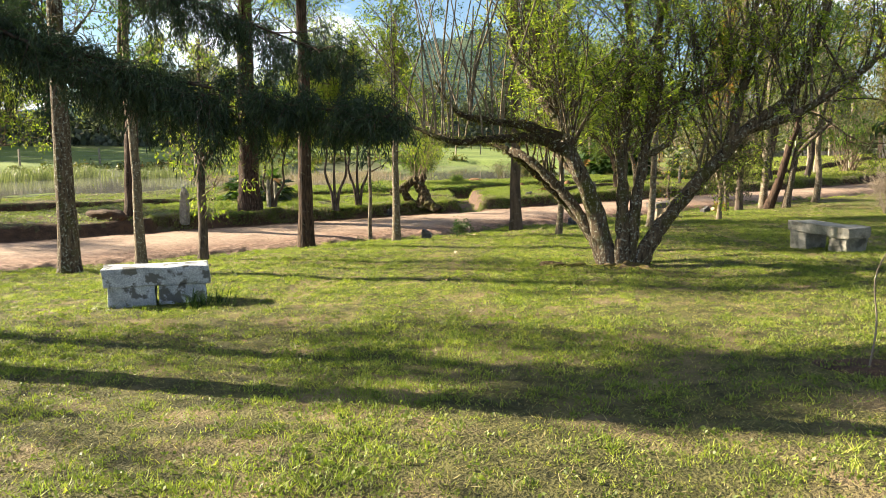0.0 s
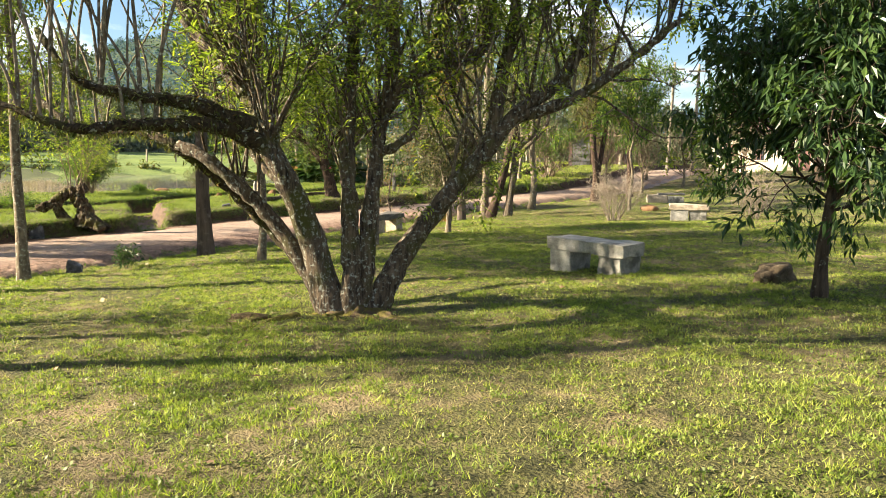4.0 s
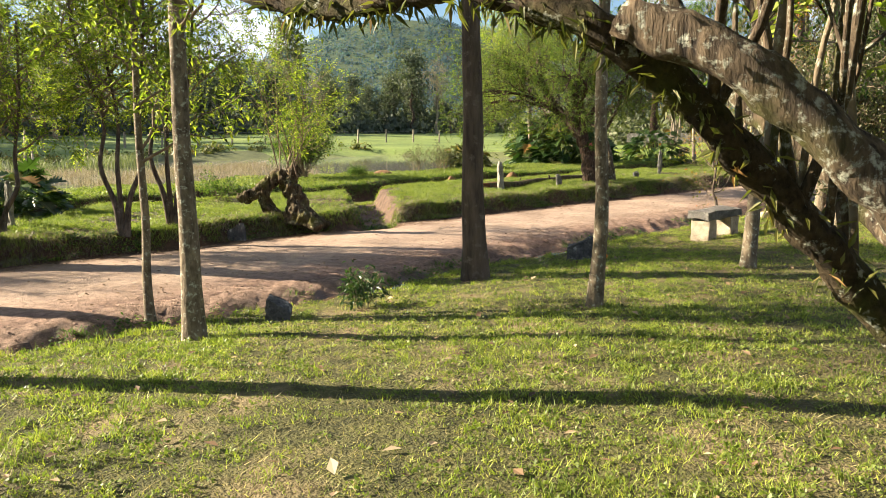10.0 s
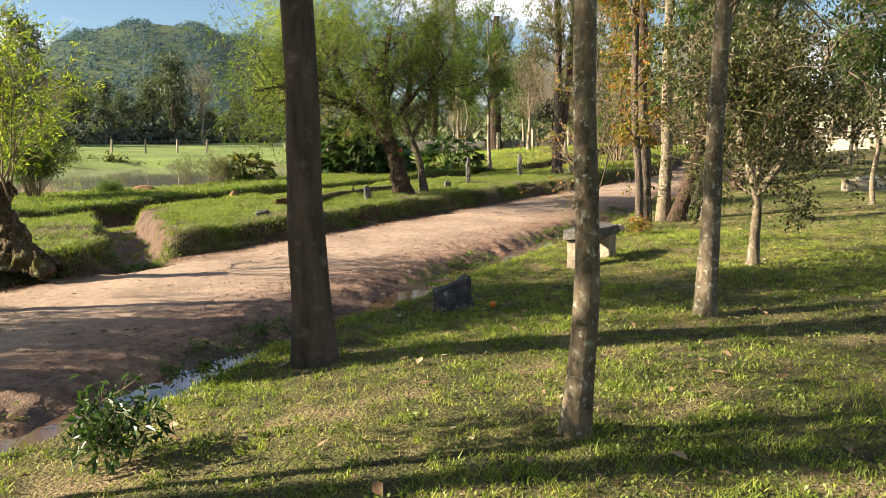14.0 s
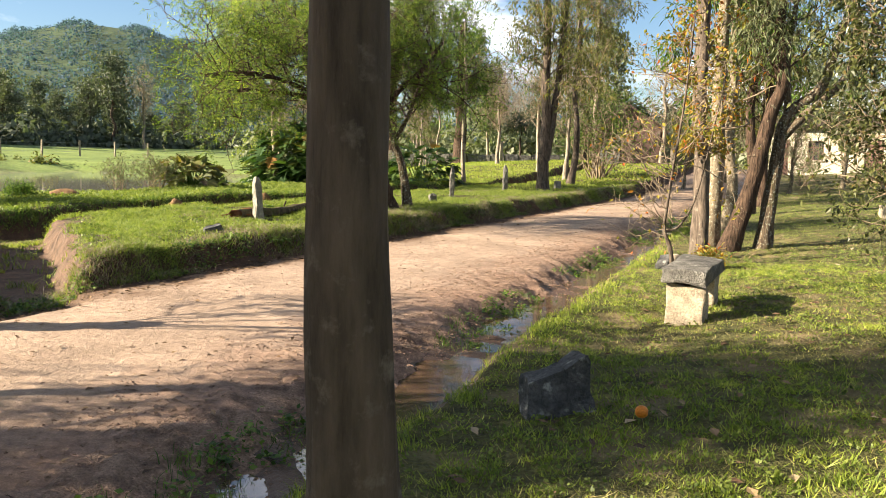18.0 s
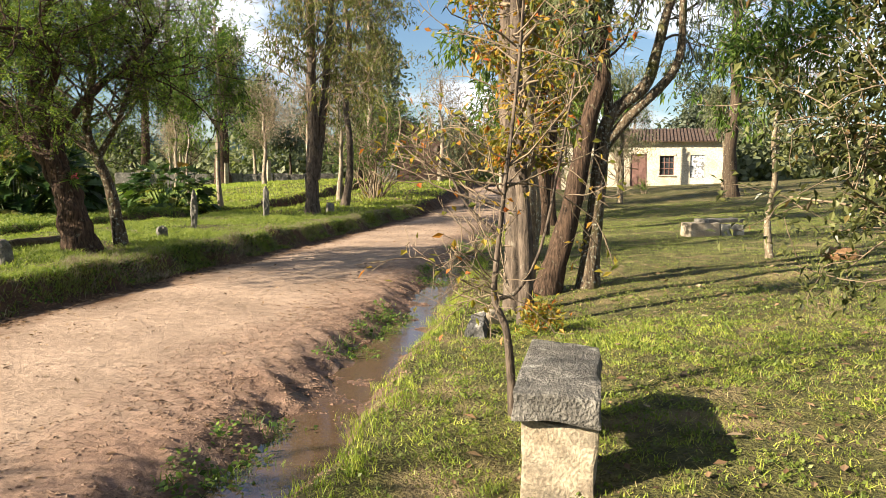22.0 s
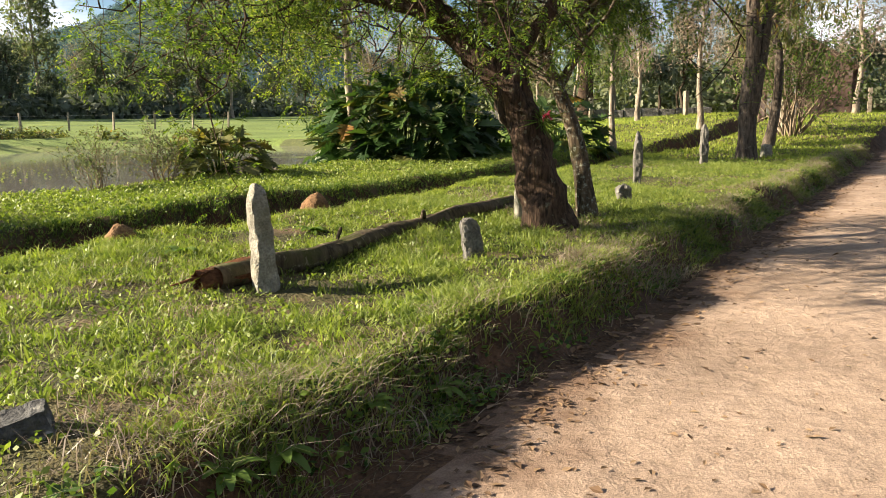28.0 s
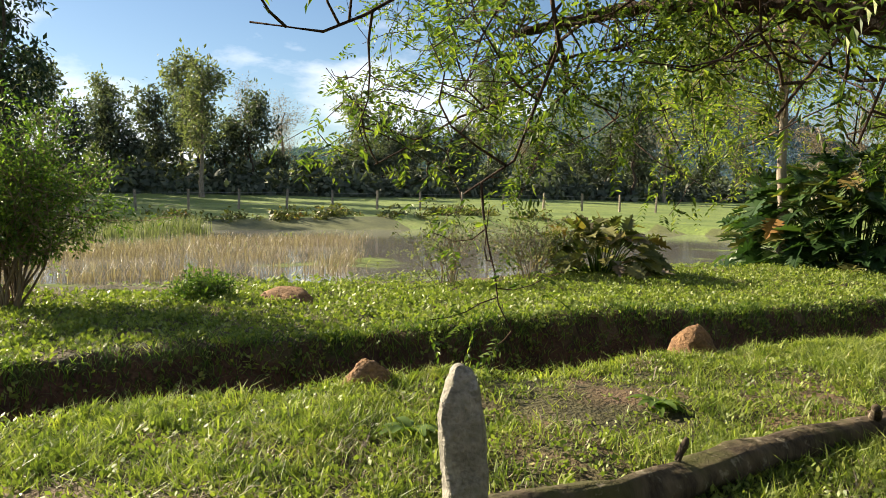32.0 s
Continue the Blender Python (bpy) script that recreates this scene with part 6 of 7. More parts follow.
old_wall_and_trough()


def field_fence():
    """The wire fence beyond the pond: posts and strands."""
    first = None
    spots = [xy(u, 60 + 4 * math.sin(u * 0.06) + 0.06 * u) for u in np.arange(-30, 62, 3.1)]
    for k, (x, y) in enumerate(spots):
        z = ground_z(x, y)
        if first is None:
            first = new("fence_post", mesh_of("fence_post", box_bm((0.13, 0.13, 1.35), (0, 0, 0.6), 0.012, 0.015, 3, 2), M["fence_wood"]))
            first.matrix_basis = pose(x, y, z)
            tagged(first, "grey weathered timber fence post in the field", "post", "fence posts beyond the pond")
        else:
            copy_thing(first, pose(x, y, z, 0, random.uniform(-4, 4), k * 37))
    w = Wood(6)
    for hgt in (0.35, 0.7, 1.05):
        w.tube([Vector((x, y, ground_z(x, y) + hgt)) for x, y in spots], 0.006, 0.006, 4)
    tagged(new("fence_wire", w.mesh("fence_wire", M["metal"])), "three strands of plain wire fence", "fence")


field_fence()


def jetty_ruin():
    x, y = xy(18.5, 56.0)
    t = thing("bleached_snag", (x, y, ground_z(x, y)), "bleached leaning timber frame at the far shore", "timber")
    w = Wood(23)
    w.tube([Vector((0, 0, -0.2)), Vector((-0.5, 0.6, 1.1)), Vector((-0.8, 1.0, 2.6))], 0.12, 0.06, 6, 0.1)
    w.tube([Vector((0.5, 0.2, -0.2)), Vector((-0.2, 0.8, 1.4))], 0.09, 0.06, 6, 0.1)
    w.tube([Vector((-0.2, 0.1, 0.4)), Vector((1.0, 0.0, 0.3))], 0.08, 0.05, 6, 0.1)
    part("timber", w.mesh("timber", M["fence_wood"]), None, t)


jetty_ruin()


# ---------------------------------------------------------------- distance
def far_tree_kinds():
    """Trees for the far shore and field edges, built once and copied."""
    kinds = []
    for k, (h, leaf, lab, st, reach, br) in enumerate([
        (13, "leaf_grey", "tall thin grey-green eucalyptus at the field's edge", 0.35, 2.8, "bark_pale"),
        (15, "needle", "dark dense conifer at the field's edge", 0.15, 3.0, "bark_dark"),
        (8, "leaf_far_hazed", "rounded green tree at the field's edge", 0.1, 3.0, "bark_dark"),
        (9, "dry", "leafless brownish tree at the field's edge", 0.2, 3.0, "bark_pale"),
        (5, "leaf_far_hazed", "dark bushy tree at the field's edge", 0.0, 2.6, "bark_dark")]):
        t = tree("field_tree", (0, 0, 0), lab, [(straight(h, (0.0, 0.0), 0.12, 200 + k, 7), 0.1 + h * 0.014, 0.06)], M[br], M[leaf], 200 + k, shoots=27, reach=reach, level=1, kids=6, r=0.045, start=st, leaf=dict(length=0.55 if k != 3 else 0.35, width=0.26 if k != 3 else 0.06, each=2, jitter=0.4, droop=0.2), rise=0.12 if k not in (1, 4) else -0.06, leaf_n=7, sides=6)
        kinds.append(t)
    return kinds


def far_trees():
    kinds = far_tree_kinds()
    rng = random.Random(77)
    placed = [False] * len(kinds)
    spots = []
    for k in range(64):                               # the hedge beyond the field
        spots.append((-66 + k * 2.7 + rng.uniform(-1, 1), 92 + 3 * (k % 2) + rng.uniform(-2, 2), rng.choice((4, 4, 4, 2)), rng.uniform(0.6, 0.95)))
    for k in range(30):                               # taller trees behind it
        spots.append((-60 + k * 5.2 + rng.uniform(-2, 2), 101 + rng.uniform(-4, 10), rng.choice((0, 0, 2, 3)), rng.uniform(0.8, 1.15)))
    for k in range(9):                                # tall dark pines to the west
        spots.append((-7 + k * 2.7 + rng.uniform(-1, 1), 93 + rng.uniform(-3, 5), 1, rng.uniform(1.05, 1.3)))
    spots += [(80, 88, 2, 1.1), (84, 87, 3, 1.05), (30, 84, 0, 0.85)]
    for k in range(5):                                # slim trees past the bend of the track
        spots.append((42 + k * 4.2, 17.5 + 4 * (k % 3) + rng.uniform(-1, 1), rng.choice((0, 3)), rng.uniform(0.55, 0.7)))
    for k in range(34):                               # behind the lawn, the shed and the house
        u = 66 + rng.uniform(0, 26)
        spots.append((u, -40 + k * 2.6 + rng.uniform(-1, 1), rng.choice((0, 0, 2, 3, 3, 4)), rng.uniform(0.6, 1.05)))
    for k in range(14):                               # on the grass past the pond
        spots.append((50 + rng.uniform(0, 16), 21 + rng.uniform(0, 26), rng.choice((0, 2, 4, 3)), rng.uniform(0.45, 0.8)))
    for k in range(16):                               # behind the lawn to the east
        spots.append((-10 + k * 4.0, -26 + rng.uniform(-6, 4), rng.choice((0, 2, 3)), rng.uniform(0.6, 1.0)))
    for u, v, kind, s in spots:
        x, y = xy(u, v)
        m = pose(x, y, ground_z(x, y) - 0.1, 0, 0, rng.uniform(0, 360))
        if placed[kind]:
            ob = copy_thing(kinds[kind], m)
        else:
            ob = kinds[kind]
            placed[kind] = True
            ob.matrix_basis = m
        ob.scale = (s, s, s * rng.uniform(0.9, 1.1))
        tagged(ob, group="trees round the field")


far_trees()


def clump_mass(name, label, c, s, k, mat, seed, high=1.0, category="hedge"):
    """Dense scrub: leaf clumps round many centres."""
    rng = np.random.default_rng(seed)
    c, s = c.repeat(k, 0), s.repeat(k)[:, None]
    n = len(c)
    d = rng.normal(0, 1, (n, 3))
    d /= np.linalg.norm(d, axis=1, keepdims=True)
    d[:, 2] = np.abs(d[:, 2])
    p = c + d * s * np.array([1, 1, high]) * rng.uniform(0.2, 1.05, (n, 1))
    e = rng.normal(0, 1, (n, 3))
    e /= np.linalg.norm(e, axis=1, keepdims=True)
    g = np.cross(d, e)
    L = s * rng.uniform(0.1, 0.24, (n, 1)) * (90 / k) ** 0.5
    V = np.stack([p - e * L, p + g * L * 0.7, p + e * L, p - g * L * 0.7], 1).reshape(-1, 3)
    F = np.arange(n)[:, None] * 4 + np.array([[0, 1, 2, 3]])
    tagged(new(name, fast_mesh(name, V, F, mat)), label, category, kind="stuff")


def thickets():
    rng = np.random.default_rng(14)
    for name, label, n, box, size, mat, per in (
        ("hedge_scrub", "dark tangled hedge along the far side of the field", 420, (-66, 110, 88, 96), (1.6, 3.0), "leaf_far_hazed", 130),
        ("hedge_scrub", "grey twiggy scrub behind the hedge", 260, (-66, 110, 98, 106), (2.4, 4.2), "leaf_grey", 130),
        ("shore_scrub", "low rough scrub along the far shore", 240, (-20, 46, 56.5, 59.5), (0.35, 0.8), "leaf_olive", 90),
        ("lawn_thicket", "grey-green thicket behind the house and the shed", 330, (70, 84, -45, 60), (2.0, 4.0), "leaf_grey", 460)):
        u, v = rng.uniform(box[0], box[1], n), rng.uniform(box[2], box[3], n)
        x, y = xy(u, v)
        clump_mass(name, label, np.stack([x, y, height(u, v) - 0.2], -1), rng.uniform(*size, n), per, M[mat], int(n), 1.2)


thickets()


def hill_forest():
    """The wooded hillsides: rough crowns of big leaf clumps."""
    rng = np.random.default_rng(8)
    n = 26000
    a = np.radians(rng.uniform(-60, 95, n))
    r = rng.uniform(230, 640, n)
    x, y = -np.sin(a) * r, 15 + np.cos(a) * r
    u, v = uv(x, y)
    z = height(u, v)
    k = 15
    c = np.stack([x, y, z], -1).repeat(k, 0)
    s = rng.uniform(1.3, 2.8, n).repeat(k)[:, None]
    d = rng.normal(0, 1, (n * k, 3))
    d /= np.linalg.norm(d, axis=1, keepdims=True)
    d[:, 2] = np.abs(d[:, 2])
    p = c + d * s * np.array([1, 1, 1.5]) * rng.uniform(0.6, 1.05, (n * k, 1))
    e = rng.normal(0, 1, (n * k, 3))
    e /= np.linalg.norm(e, axis=1, keepdims=True)
    g = np.cross(d, e)
    L = s * 0.25
    V = np.stack([p - e * L, p + g * L * 0.8, p + e * L, p - g * L * 0.8], 1).reshape(-1, 3)
    i = np.arange(n * k)[:, None] * 4
    F = i + np.array([[0, 1, 2, 3]])
    ob = new("hill_forest", fast_mesh("hill_forest", V, F, M["hill_leaf_hazed"]))
    tagged(ob, "woodland covering the distant hills, with haze blue put into its colour", "forest", kind="stuff")


# distance haze is put into these leaf colours: blue and low in contrast
M["hill_leaf_hazed"] = leafy("hazed_hill_woodland", (0.045, 0.08, 0.14), (0.058, 0.095, 0.16), (0.07, 0.11, 0.175), 0.4, 0.9)
hill_forest()


# ---------------------------------------------------------------- ground cover
def blades(name, label, u, v, h, wdt, mat, seed, lean=0.5, bent=True, category="grass"):
    """Grass blades standing on the ground at u, v."""
    rng = np.random.default_rng(seed)
    n = len(u)
    x, y = xy(u, v)
    b = np.stack([x, y, height(u, v) - 0.004], -1)
    a = rng.uniform(0, 2 * np.pi, n)
    s = np.stack([np.cos(a), np.sin(a), 0 * a], -1)
    a2 = rng.uniform(0, 2 * np.pi, n)
    L = (np.asarray(h) * rng.uniform(0.5, 1.3, n))[:, None]
    out = np.stack([np.cos(a2), np.sin(a2), 0 * a2], -1) * rng.uniform(0.1, lean, n)[:, None]
    W = (np.asarray(wdt) * rng.uniform(0.7, 1.3, n))[:, None] * 0.5
    up = np.array([0, 0, 1.0])
    mid = b + (up * 0.62 + out * 0.35) * L
    tip = b + (up * 0.92 + out * 1.15) * L
    if bent:
        V = np.stack([b - s * W, b + s * W, mid + s * W * 0.75, mid - s * W * 0.75, tip], 1).reshape(-1, 3)
        i = np.arange(n)[:, None] * 5
        F = np.concatenate([i + np.array([[0, 1, 2]]), i + np.array([[0, 2, 3]]), i + np.array([[3, 2, 4]])])
    else:
        V = np.stack([b - s * W, b + s * W, tip], 1).reshape(-1, 3)
        F = np.arange(n)[:, None] * 3 + np.array([[0, 1, 2]])
    return tagged(new(name, fast_mesh(name, V, F, mat)), label, category, kind="stuff")


def scatter(n, u0, u1, v0, v1, seed, keep=None, clump=0, radius=0.05):
    rng = np.random.default_rng(seed)
    u, v = rng.uniform(u0, u1, n), rng.uniform(v0, v1, n)
    if keep is not None:
        k = keep(u, v) > rng.random(n)
        u, v = u[k], v[k]
    if clump:
        u = (u.repeat(clump) + rng.normal(0, radius, len(u) * clump))
        v = (v.repeat(clump) + rng.normal(0, radius, len(v) * clump))
    return u, v


def lawn_share(u, v):
    return np.clip(0.7 + 0.5 * wob(u, v, 1.1, 7), 0.3, 1) * np.clip(1.4 - 0.05 * u, 0.85, 1) * (v < 9.66 + ditch_bend(u) - 0.06 * wob(u, u * 0, 1.6))


def herbs(name, label, u, v, size, mat, seed, lift=0.03):
    """Small leaves lying over the ground, tilted every way."""
    rng = np.random.default_rng(seed)
    n = len(u)
    x, y = xy(u, v)
    p = np.stack([x, y, height(u, v) + rng.uniform(0.0, lift, n)], -1)
    d = rng.normal(0, 1, (n, 3)) * np.array([1, 1, 0.45])
    d /= np.linalg.norm(d, axis=1, keepdims=True)
    s = np.cross(d, rng.normal(0, 0.35, (n, 3)) + np.array([0, 0, 1]))
    s /= np.linalg.norm(s, axis=1, keepdims=True)
    L = (size * rng.uniform(0.5, 1.3, n))[:, None]
    V = np.stack([p, p + d * L * 0.5 + s * L * 0.33, p + d * L, p + d * L * 0.5 - s * L * 0.33], 1).reshape(-1, 3)
    F = np.arange(n)[:, None] * 4 + np.array([[0, 1, 2, 3]])
    return tagged(new(name, fast_mesh(name, V, F, mat)), label, "plants", kind="stuff")


def rosettes(name, label, u, v, each, size, radius, high, mat, seed):
    """Small leafy clumps: leaves standing out of each point like a low cushion."""
    rng = np.random.default_rng(seed)
    u, v = u.repeat(each), v.repeat(each)
    n = len(u)
    a = rng.uniform(0, 6.283, n)
    rr = radius * np.sqrt(rng.random(n))
    x, y = xy(u + rr * np.cos(a), v + rr * np.sin(a))
    lift = high * (1 - (rr / radius) ** 2) * rng.uniform(0.4, 1.1, n)
    p = np.stack([x, y, height(u, v) + lift], -1)
    d = np.stack([rng.normal(0, 0.7, n), rng.normal(0, 0.7, n), rng.uniform(0.1, 1.0, n)], -1)
    d /= np.linalg.norm(d, axis=1, keepdims=True)
    s = np.cross(d, rng.normal(0, 1, (n, 3)))
    s /= np.linalg.norm(s, axis=1, keepdims=True)
    L = (size * rng.uniform(0.6, 1.35, n))[:, None]
    V = np.stack([p, p + d * L * 0.55 + s * L * 0.3, p + d * L, p + d * L * 0.55 - s * L * 0.3], 1).reshape(-1, 3)
    F = np.arange(n)[:, None] * 4 + np.array([[0, 1, 2, 3]])
    return tagged(new(name, fast_mesh(name, V, F, mat)), label, "plants", kind="stuff")


# lawn: dense where the walk passes, thinner away from it
def lush_share(u, v):
    """Where the lawn grows thick and tall, 0 to 1."""
    return np.clip(0.5 + 0.45 * wob(u, v, 0.8, 7) + 0.45 * wob(u, v, 3.1, 2) + 0.3 * wob(u, v, 9.0, 4), 0.03, 1)


u, v = scatter(120000, -6.5, 19, -8, 10.3, 301, lambda u, v: lawn_share(u, v) * (0.6 + 0.4 * lush_share(u, v)), 11, 0.035)
tall = (0.016 + 0.032 * lush_share(u, v)) * np.random.default_rng(5).uniform(0.6, 1.4, len(u) // 11).repeat(11)
blades("lawn_grass", "short patchy green lawn grass", u, v, tall, 0.0078, M["grass"], 1, 1.3, False, "grass")
u, v = scatter(300000, -6.5, 23, -8, 9.9, 302, lambda u, v: np.clip(0.75 - lush_share(u, v), 0.06, 1))
blades("dry_lawn_grass", "dry straw-coloured grass among the lawn", u, v, 0.034, 0.006, M["grass_dry"], 2, 2.2, False, "grass")
u, v = scatter(52000, -6, 21, -7, 10.3, 303, lambda u, v: lawn_share(u, v) * (0.35 + 0.65 * lush_share(u, v)))
rosettes("lawn_clumps", "low cushions of small leaves that make up the lawn", u, v, 9, 0.024, 0.045, 0.03, M["clover"], 3)
u, v = scatter(2600, -7, 19, -7, 9.4, 342, lambda u, v: np.clip(lush_share(u, v) * 1.3 - 0.3, 0, 1), 22, 0.04)
blades("lush_tufts", "bright thick tufts standing out of the lawn", u, v, 0.05, 0.0075, M["lush"], 42, 1.3, True, "grass")
u, v = scatter(260000, 16.5, 45, -6, 10.6, 304, lambda u, v: np.clip(0.6 + 0.5 * wob(u, v, 0.9, 4) - 0.35 * (v > 6.0) * (u < 21.5), 0.08, 1) * (v < 9.6 + ditch_bend(u)))
blades("lawn_grass", "short green grass farther down the lawn", u, v, 0.036, 0.011, M["lush"], 4, 1.1, False, "grass")
u, v = scatter(90000, -10, 20, -20, -7.8, 305)
blades("lawn_grass", "short green grass at the edge of the lawn", u, v, 0.045, 0.011, M["grass"], 5, 0.9, False, "grass")
u, v = scatter(1500, 3, 40, 9.5, 9.9, 306, lambda u, v: np.clip(0.6 + 0.8 * wob(u, v, 1.3, 3), 0.1, 1), 14, 0.04)
v = v + ditch_bend(u)
blades("ditch_grass", "longer bright grass along the ditch", u, v, 0.075, 0.005, M["grass"], 6, 0.9, True, "grass")
u, v = scatter(420, 3, 40, 10.05, 10.5, 307, lambda u, v: np.clip(0.3 + wob(u, v, 1.4, 2), 0, 1), 22, 0.05)
v = v + ditch_bend(u)
blades("ditch_weeds", "weed tufts along the muddy ditch", u, v, 0.07, 0.006, M["leaf_mid"], 7, 1.2, True, "grass")
u, v = scatter(420, 3, 30, 10.05, 10.5, 309, lambda u, v: np.clip(0.3 + wob(u, v, 1.4, 2), 0, 1), 30, 0.06)
v = v + ditch_bend(u)
herbs("ditch_weeds", "low leafy weeds on the ditch's muddy side", u, v, 0.04, M["leaf_mid"], 27, 0.05)
u, v = scatter(500, -4, 18, -6, 9.2, 308, None, 14, 0.03)
blades("grass_tufts", "taller tufts in the lawn", u, v, 0.05, 0.005, M["grass"], 8, 1.0, True, "grass")
u, v = scatter(4, 0, 0.7, -0.1, 0.2, 310, None, 26, 0.05)
u2, v2 = uv(-3.6, -0.05)
blades("grass_clump", "dark strappy clump beside the whitewashed bench", u + u2, v + v2, 0.2, 0.01, M["leaf_dark"], 28, 1.0, True, "grass")


def broad_weed(x, y, size, seed):
    """A rosette of long toothed leaves."""
    t = thing("broad_leaved_weed", at_ground(x, y, 0.0), "dark green rosette of long weed leaves at the bank", "weed", "weeds on the bank")
    rng = random.Random(seed)
    for k in range(11):
        a, lift = k * 2.4, rng.uniform(0.25, 0.8)
        L, W = size * rng.uniform(0.7, 1.1), size * 0.13
        d, c = Vector((math.cos(a), math.sin(a), 0)), Vector((-math.sin(a), math.cos(a), 0))
        V, F = [], []
        for i in range(5):
            f = i / 4
            p = d * (L * f) + Vector((0, 0, L * (lift * f - 0.55 * f * f) + 0.02))
            wd = W * (0.25 + 1.1 * math.sin(math.pi * min(f * 0.9 + 0.06, 1)))
            V += [p - c * wd + Vector((0, 0, wd * 0.4)), p, p + c * wd + Vector((0, 0, wd * 0.4))]
        for i in range(4):
            F += [(3 * i, 3 * i + 1, 3 * i + 4, 3 * i + 3), (3 * i + 1, 3 * i + 2, 3 * i + 5, 3 * i + 4)]
        part("leaf", fast_mesh("leaf", [tuple(q) for q in V], F, M["leaf_mid"], True), None, t)


for k, (x, y, size) in enumerate([(-5.47, 21.5, 0.15), (-5.6, 21.27, 0.13), (-5.2, 22.02, 0.13), (-4.95, 22.6, 0.14), (-7.4, 25.2, 0.2), (-6.6, 26.6, 0.18)]):
    broad_weed(x, y, size, 50 + k)


def bank_share(u, v):
    g = np.abs(u - (11.8 + (v - 14.0) * 0.74))
    return np.clip(0.6 + 0.65 * wob(u, v, 1.3, 5), 0.12, 1) * ease(g + 0.25 * wob(u, v, 3.0, 4), 0.55, 0.95)


# the banks beyond the road
def bank_lush(u, v):
    return np.clip(0.45 + 0.5 * wob(u, v, 1.3, 5) + 0.45 * wob(u, v, 4.2, 1), 0.02, 1)


u, v = scatter(42000, 4, 33, 15.0, 19.5, 311, lambda u, v: bank_share(u, v) * (0.45 + 0.55 * bank_lush(u, v)), 11, 0.045)
tall = (0.03 + 0.055 * bank_lush(u, v)) * np.random.default_rng(6).uniform(0.5, 1.5, len(u) // 11).repeat(11)
blades("bank_grass", "lush bright grass covering the roadside bank", u, v, tall, 0.0105, M["lush"], 11, 1.5, False, "grass")
u, v = scatter(1500, 13, 26, 15.0, 19.5, 343, lambda u, v: np.clip(bank_lush(u, v) * 1.2 - 0.1, 0, 1), 12, 0.04)
blades("broad_grass_tufts", "broad-bladed bright green tufts on the bank", u, v, 0.1, 0.011, M["lush"], 43, 1.5, True, "grass")
u, v = scatter(17000, 3, 33, 15.0, 19.5, 312, lambda u, v: bank_share(u, v))
rosettes("bank_herbs", "low bright herbs covering the roadside bank", u, v, 9, 0.032, 0.06, 0.045, M["herb"], 12)
u, v = scatter(11000, 6, 40, 20.75, 24.8, 313)
rosettes("bank_herbs", "low green herbs on the strip by the pond", u, v, 9, 0.045, 0.09, 0.07, M["herb"], 13)
u, v = scatter(9000, 8, 40, 20.85, 24.6, 314, None, 11, 0.06)
blades("bank_grass", "green grass on the strip by the pond", u, v, 0.06, 0.011, M["lush"], 14, 1.4, False, "grass")
u, v = scatter(3600, 2, 40, 14.7, 15.25, 315, lambda u, v: np.clip(0.5 + 0.7 * wob(u, v, 1.7, 3), 0.1, 1), 13, 0.05)
blades("bank_edge_grass", "dry grass hanging over the bank's edge", u, v, 0.1, 0.006, M["dry"], 15, 2.6, True, "grass")
u, v = scatter(5200, 2, 40, 14.72, 15.2, 321, lambda u, v: np.clip(0.5 + wob(u, v, 2.2, 1), 0.1, 1), 11, 0.05)
blades("bank_edge_grass", "green grass growing down the bank's face", u, v, 0.085, 0.008, M["lush"], 29, 2.0, True, "grass")
u, v = scatter(120000, -12, 6, 15.0, 24.5, 316, lambda u, v: 0.6 + 0.4 * wob(u, v, 1.0, 2))
herbs("bank_herbs", "low herbs on the bank farther back", u, v, 0.05, M["herb"], 16, 0.05)
u, v = scatter(90000, 33, 66, 14.9, 34, 317, lambda u, v: 1.0 - 1.0 * (pond_share(u, v) > 0.1))
blades("far_grass", "short green grass past the pond", u, v, 0.1, 0.03, M["grass"], 17, 0.8, False, "grass")
u, v = scatter(4200, 10, 32, 15.1, 19.4, 322, lambda u, v: np.clip(0.9 * wob(u, v, 1.1, 8) + 0.5 * wob(u, v, 3.1, 2) - 0.1, 0, 1), 16, 0.07)
blades("dead_grass", "matted brown dead grass on the bank", u, v, 0.07, 0.007, M["dry"], 30, 2.5, True, "grass")
u, v = scatter(1300, 6, 36, 19.15, 19.5, 323, None, 11, 0.05)
blades("trench_grass", "grass hanging over the trench's edge", u, v, 0.08, 0.007, M["grass"], 31, 2.0, True, "grass")
u, v = scatter(1500, 6, 36, 20.72, 21.1, 324, None, 11, 0.06)
blades("trench_grass", "dark grass hanging down the trench's far side", u, v, 0.09, 0.009, M["leaf_mid"], 32, 2.0, True, "grass")
u, v = scatter(34000, 4, 38, 14.68, 15.08, 325, lambda u, v: np.clip(0.55 + 0.8 * wob(u, v, 2.4, 2), 0.1, 1))
herbs("bank_edge_herbs", "dark leafy weeds growing down the bank's face", u, v, 0.045, M["leaf_mid"], 33, 0.05)
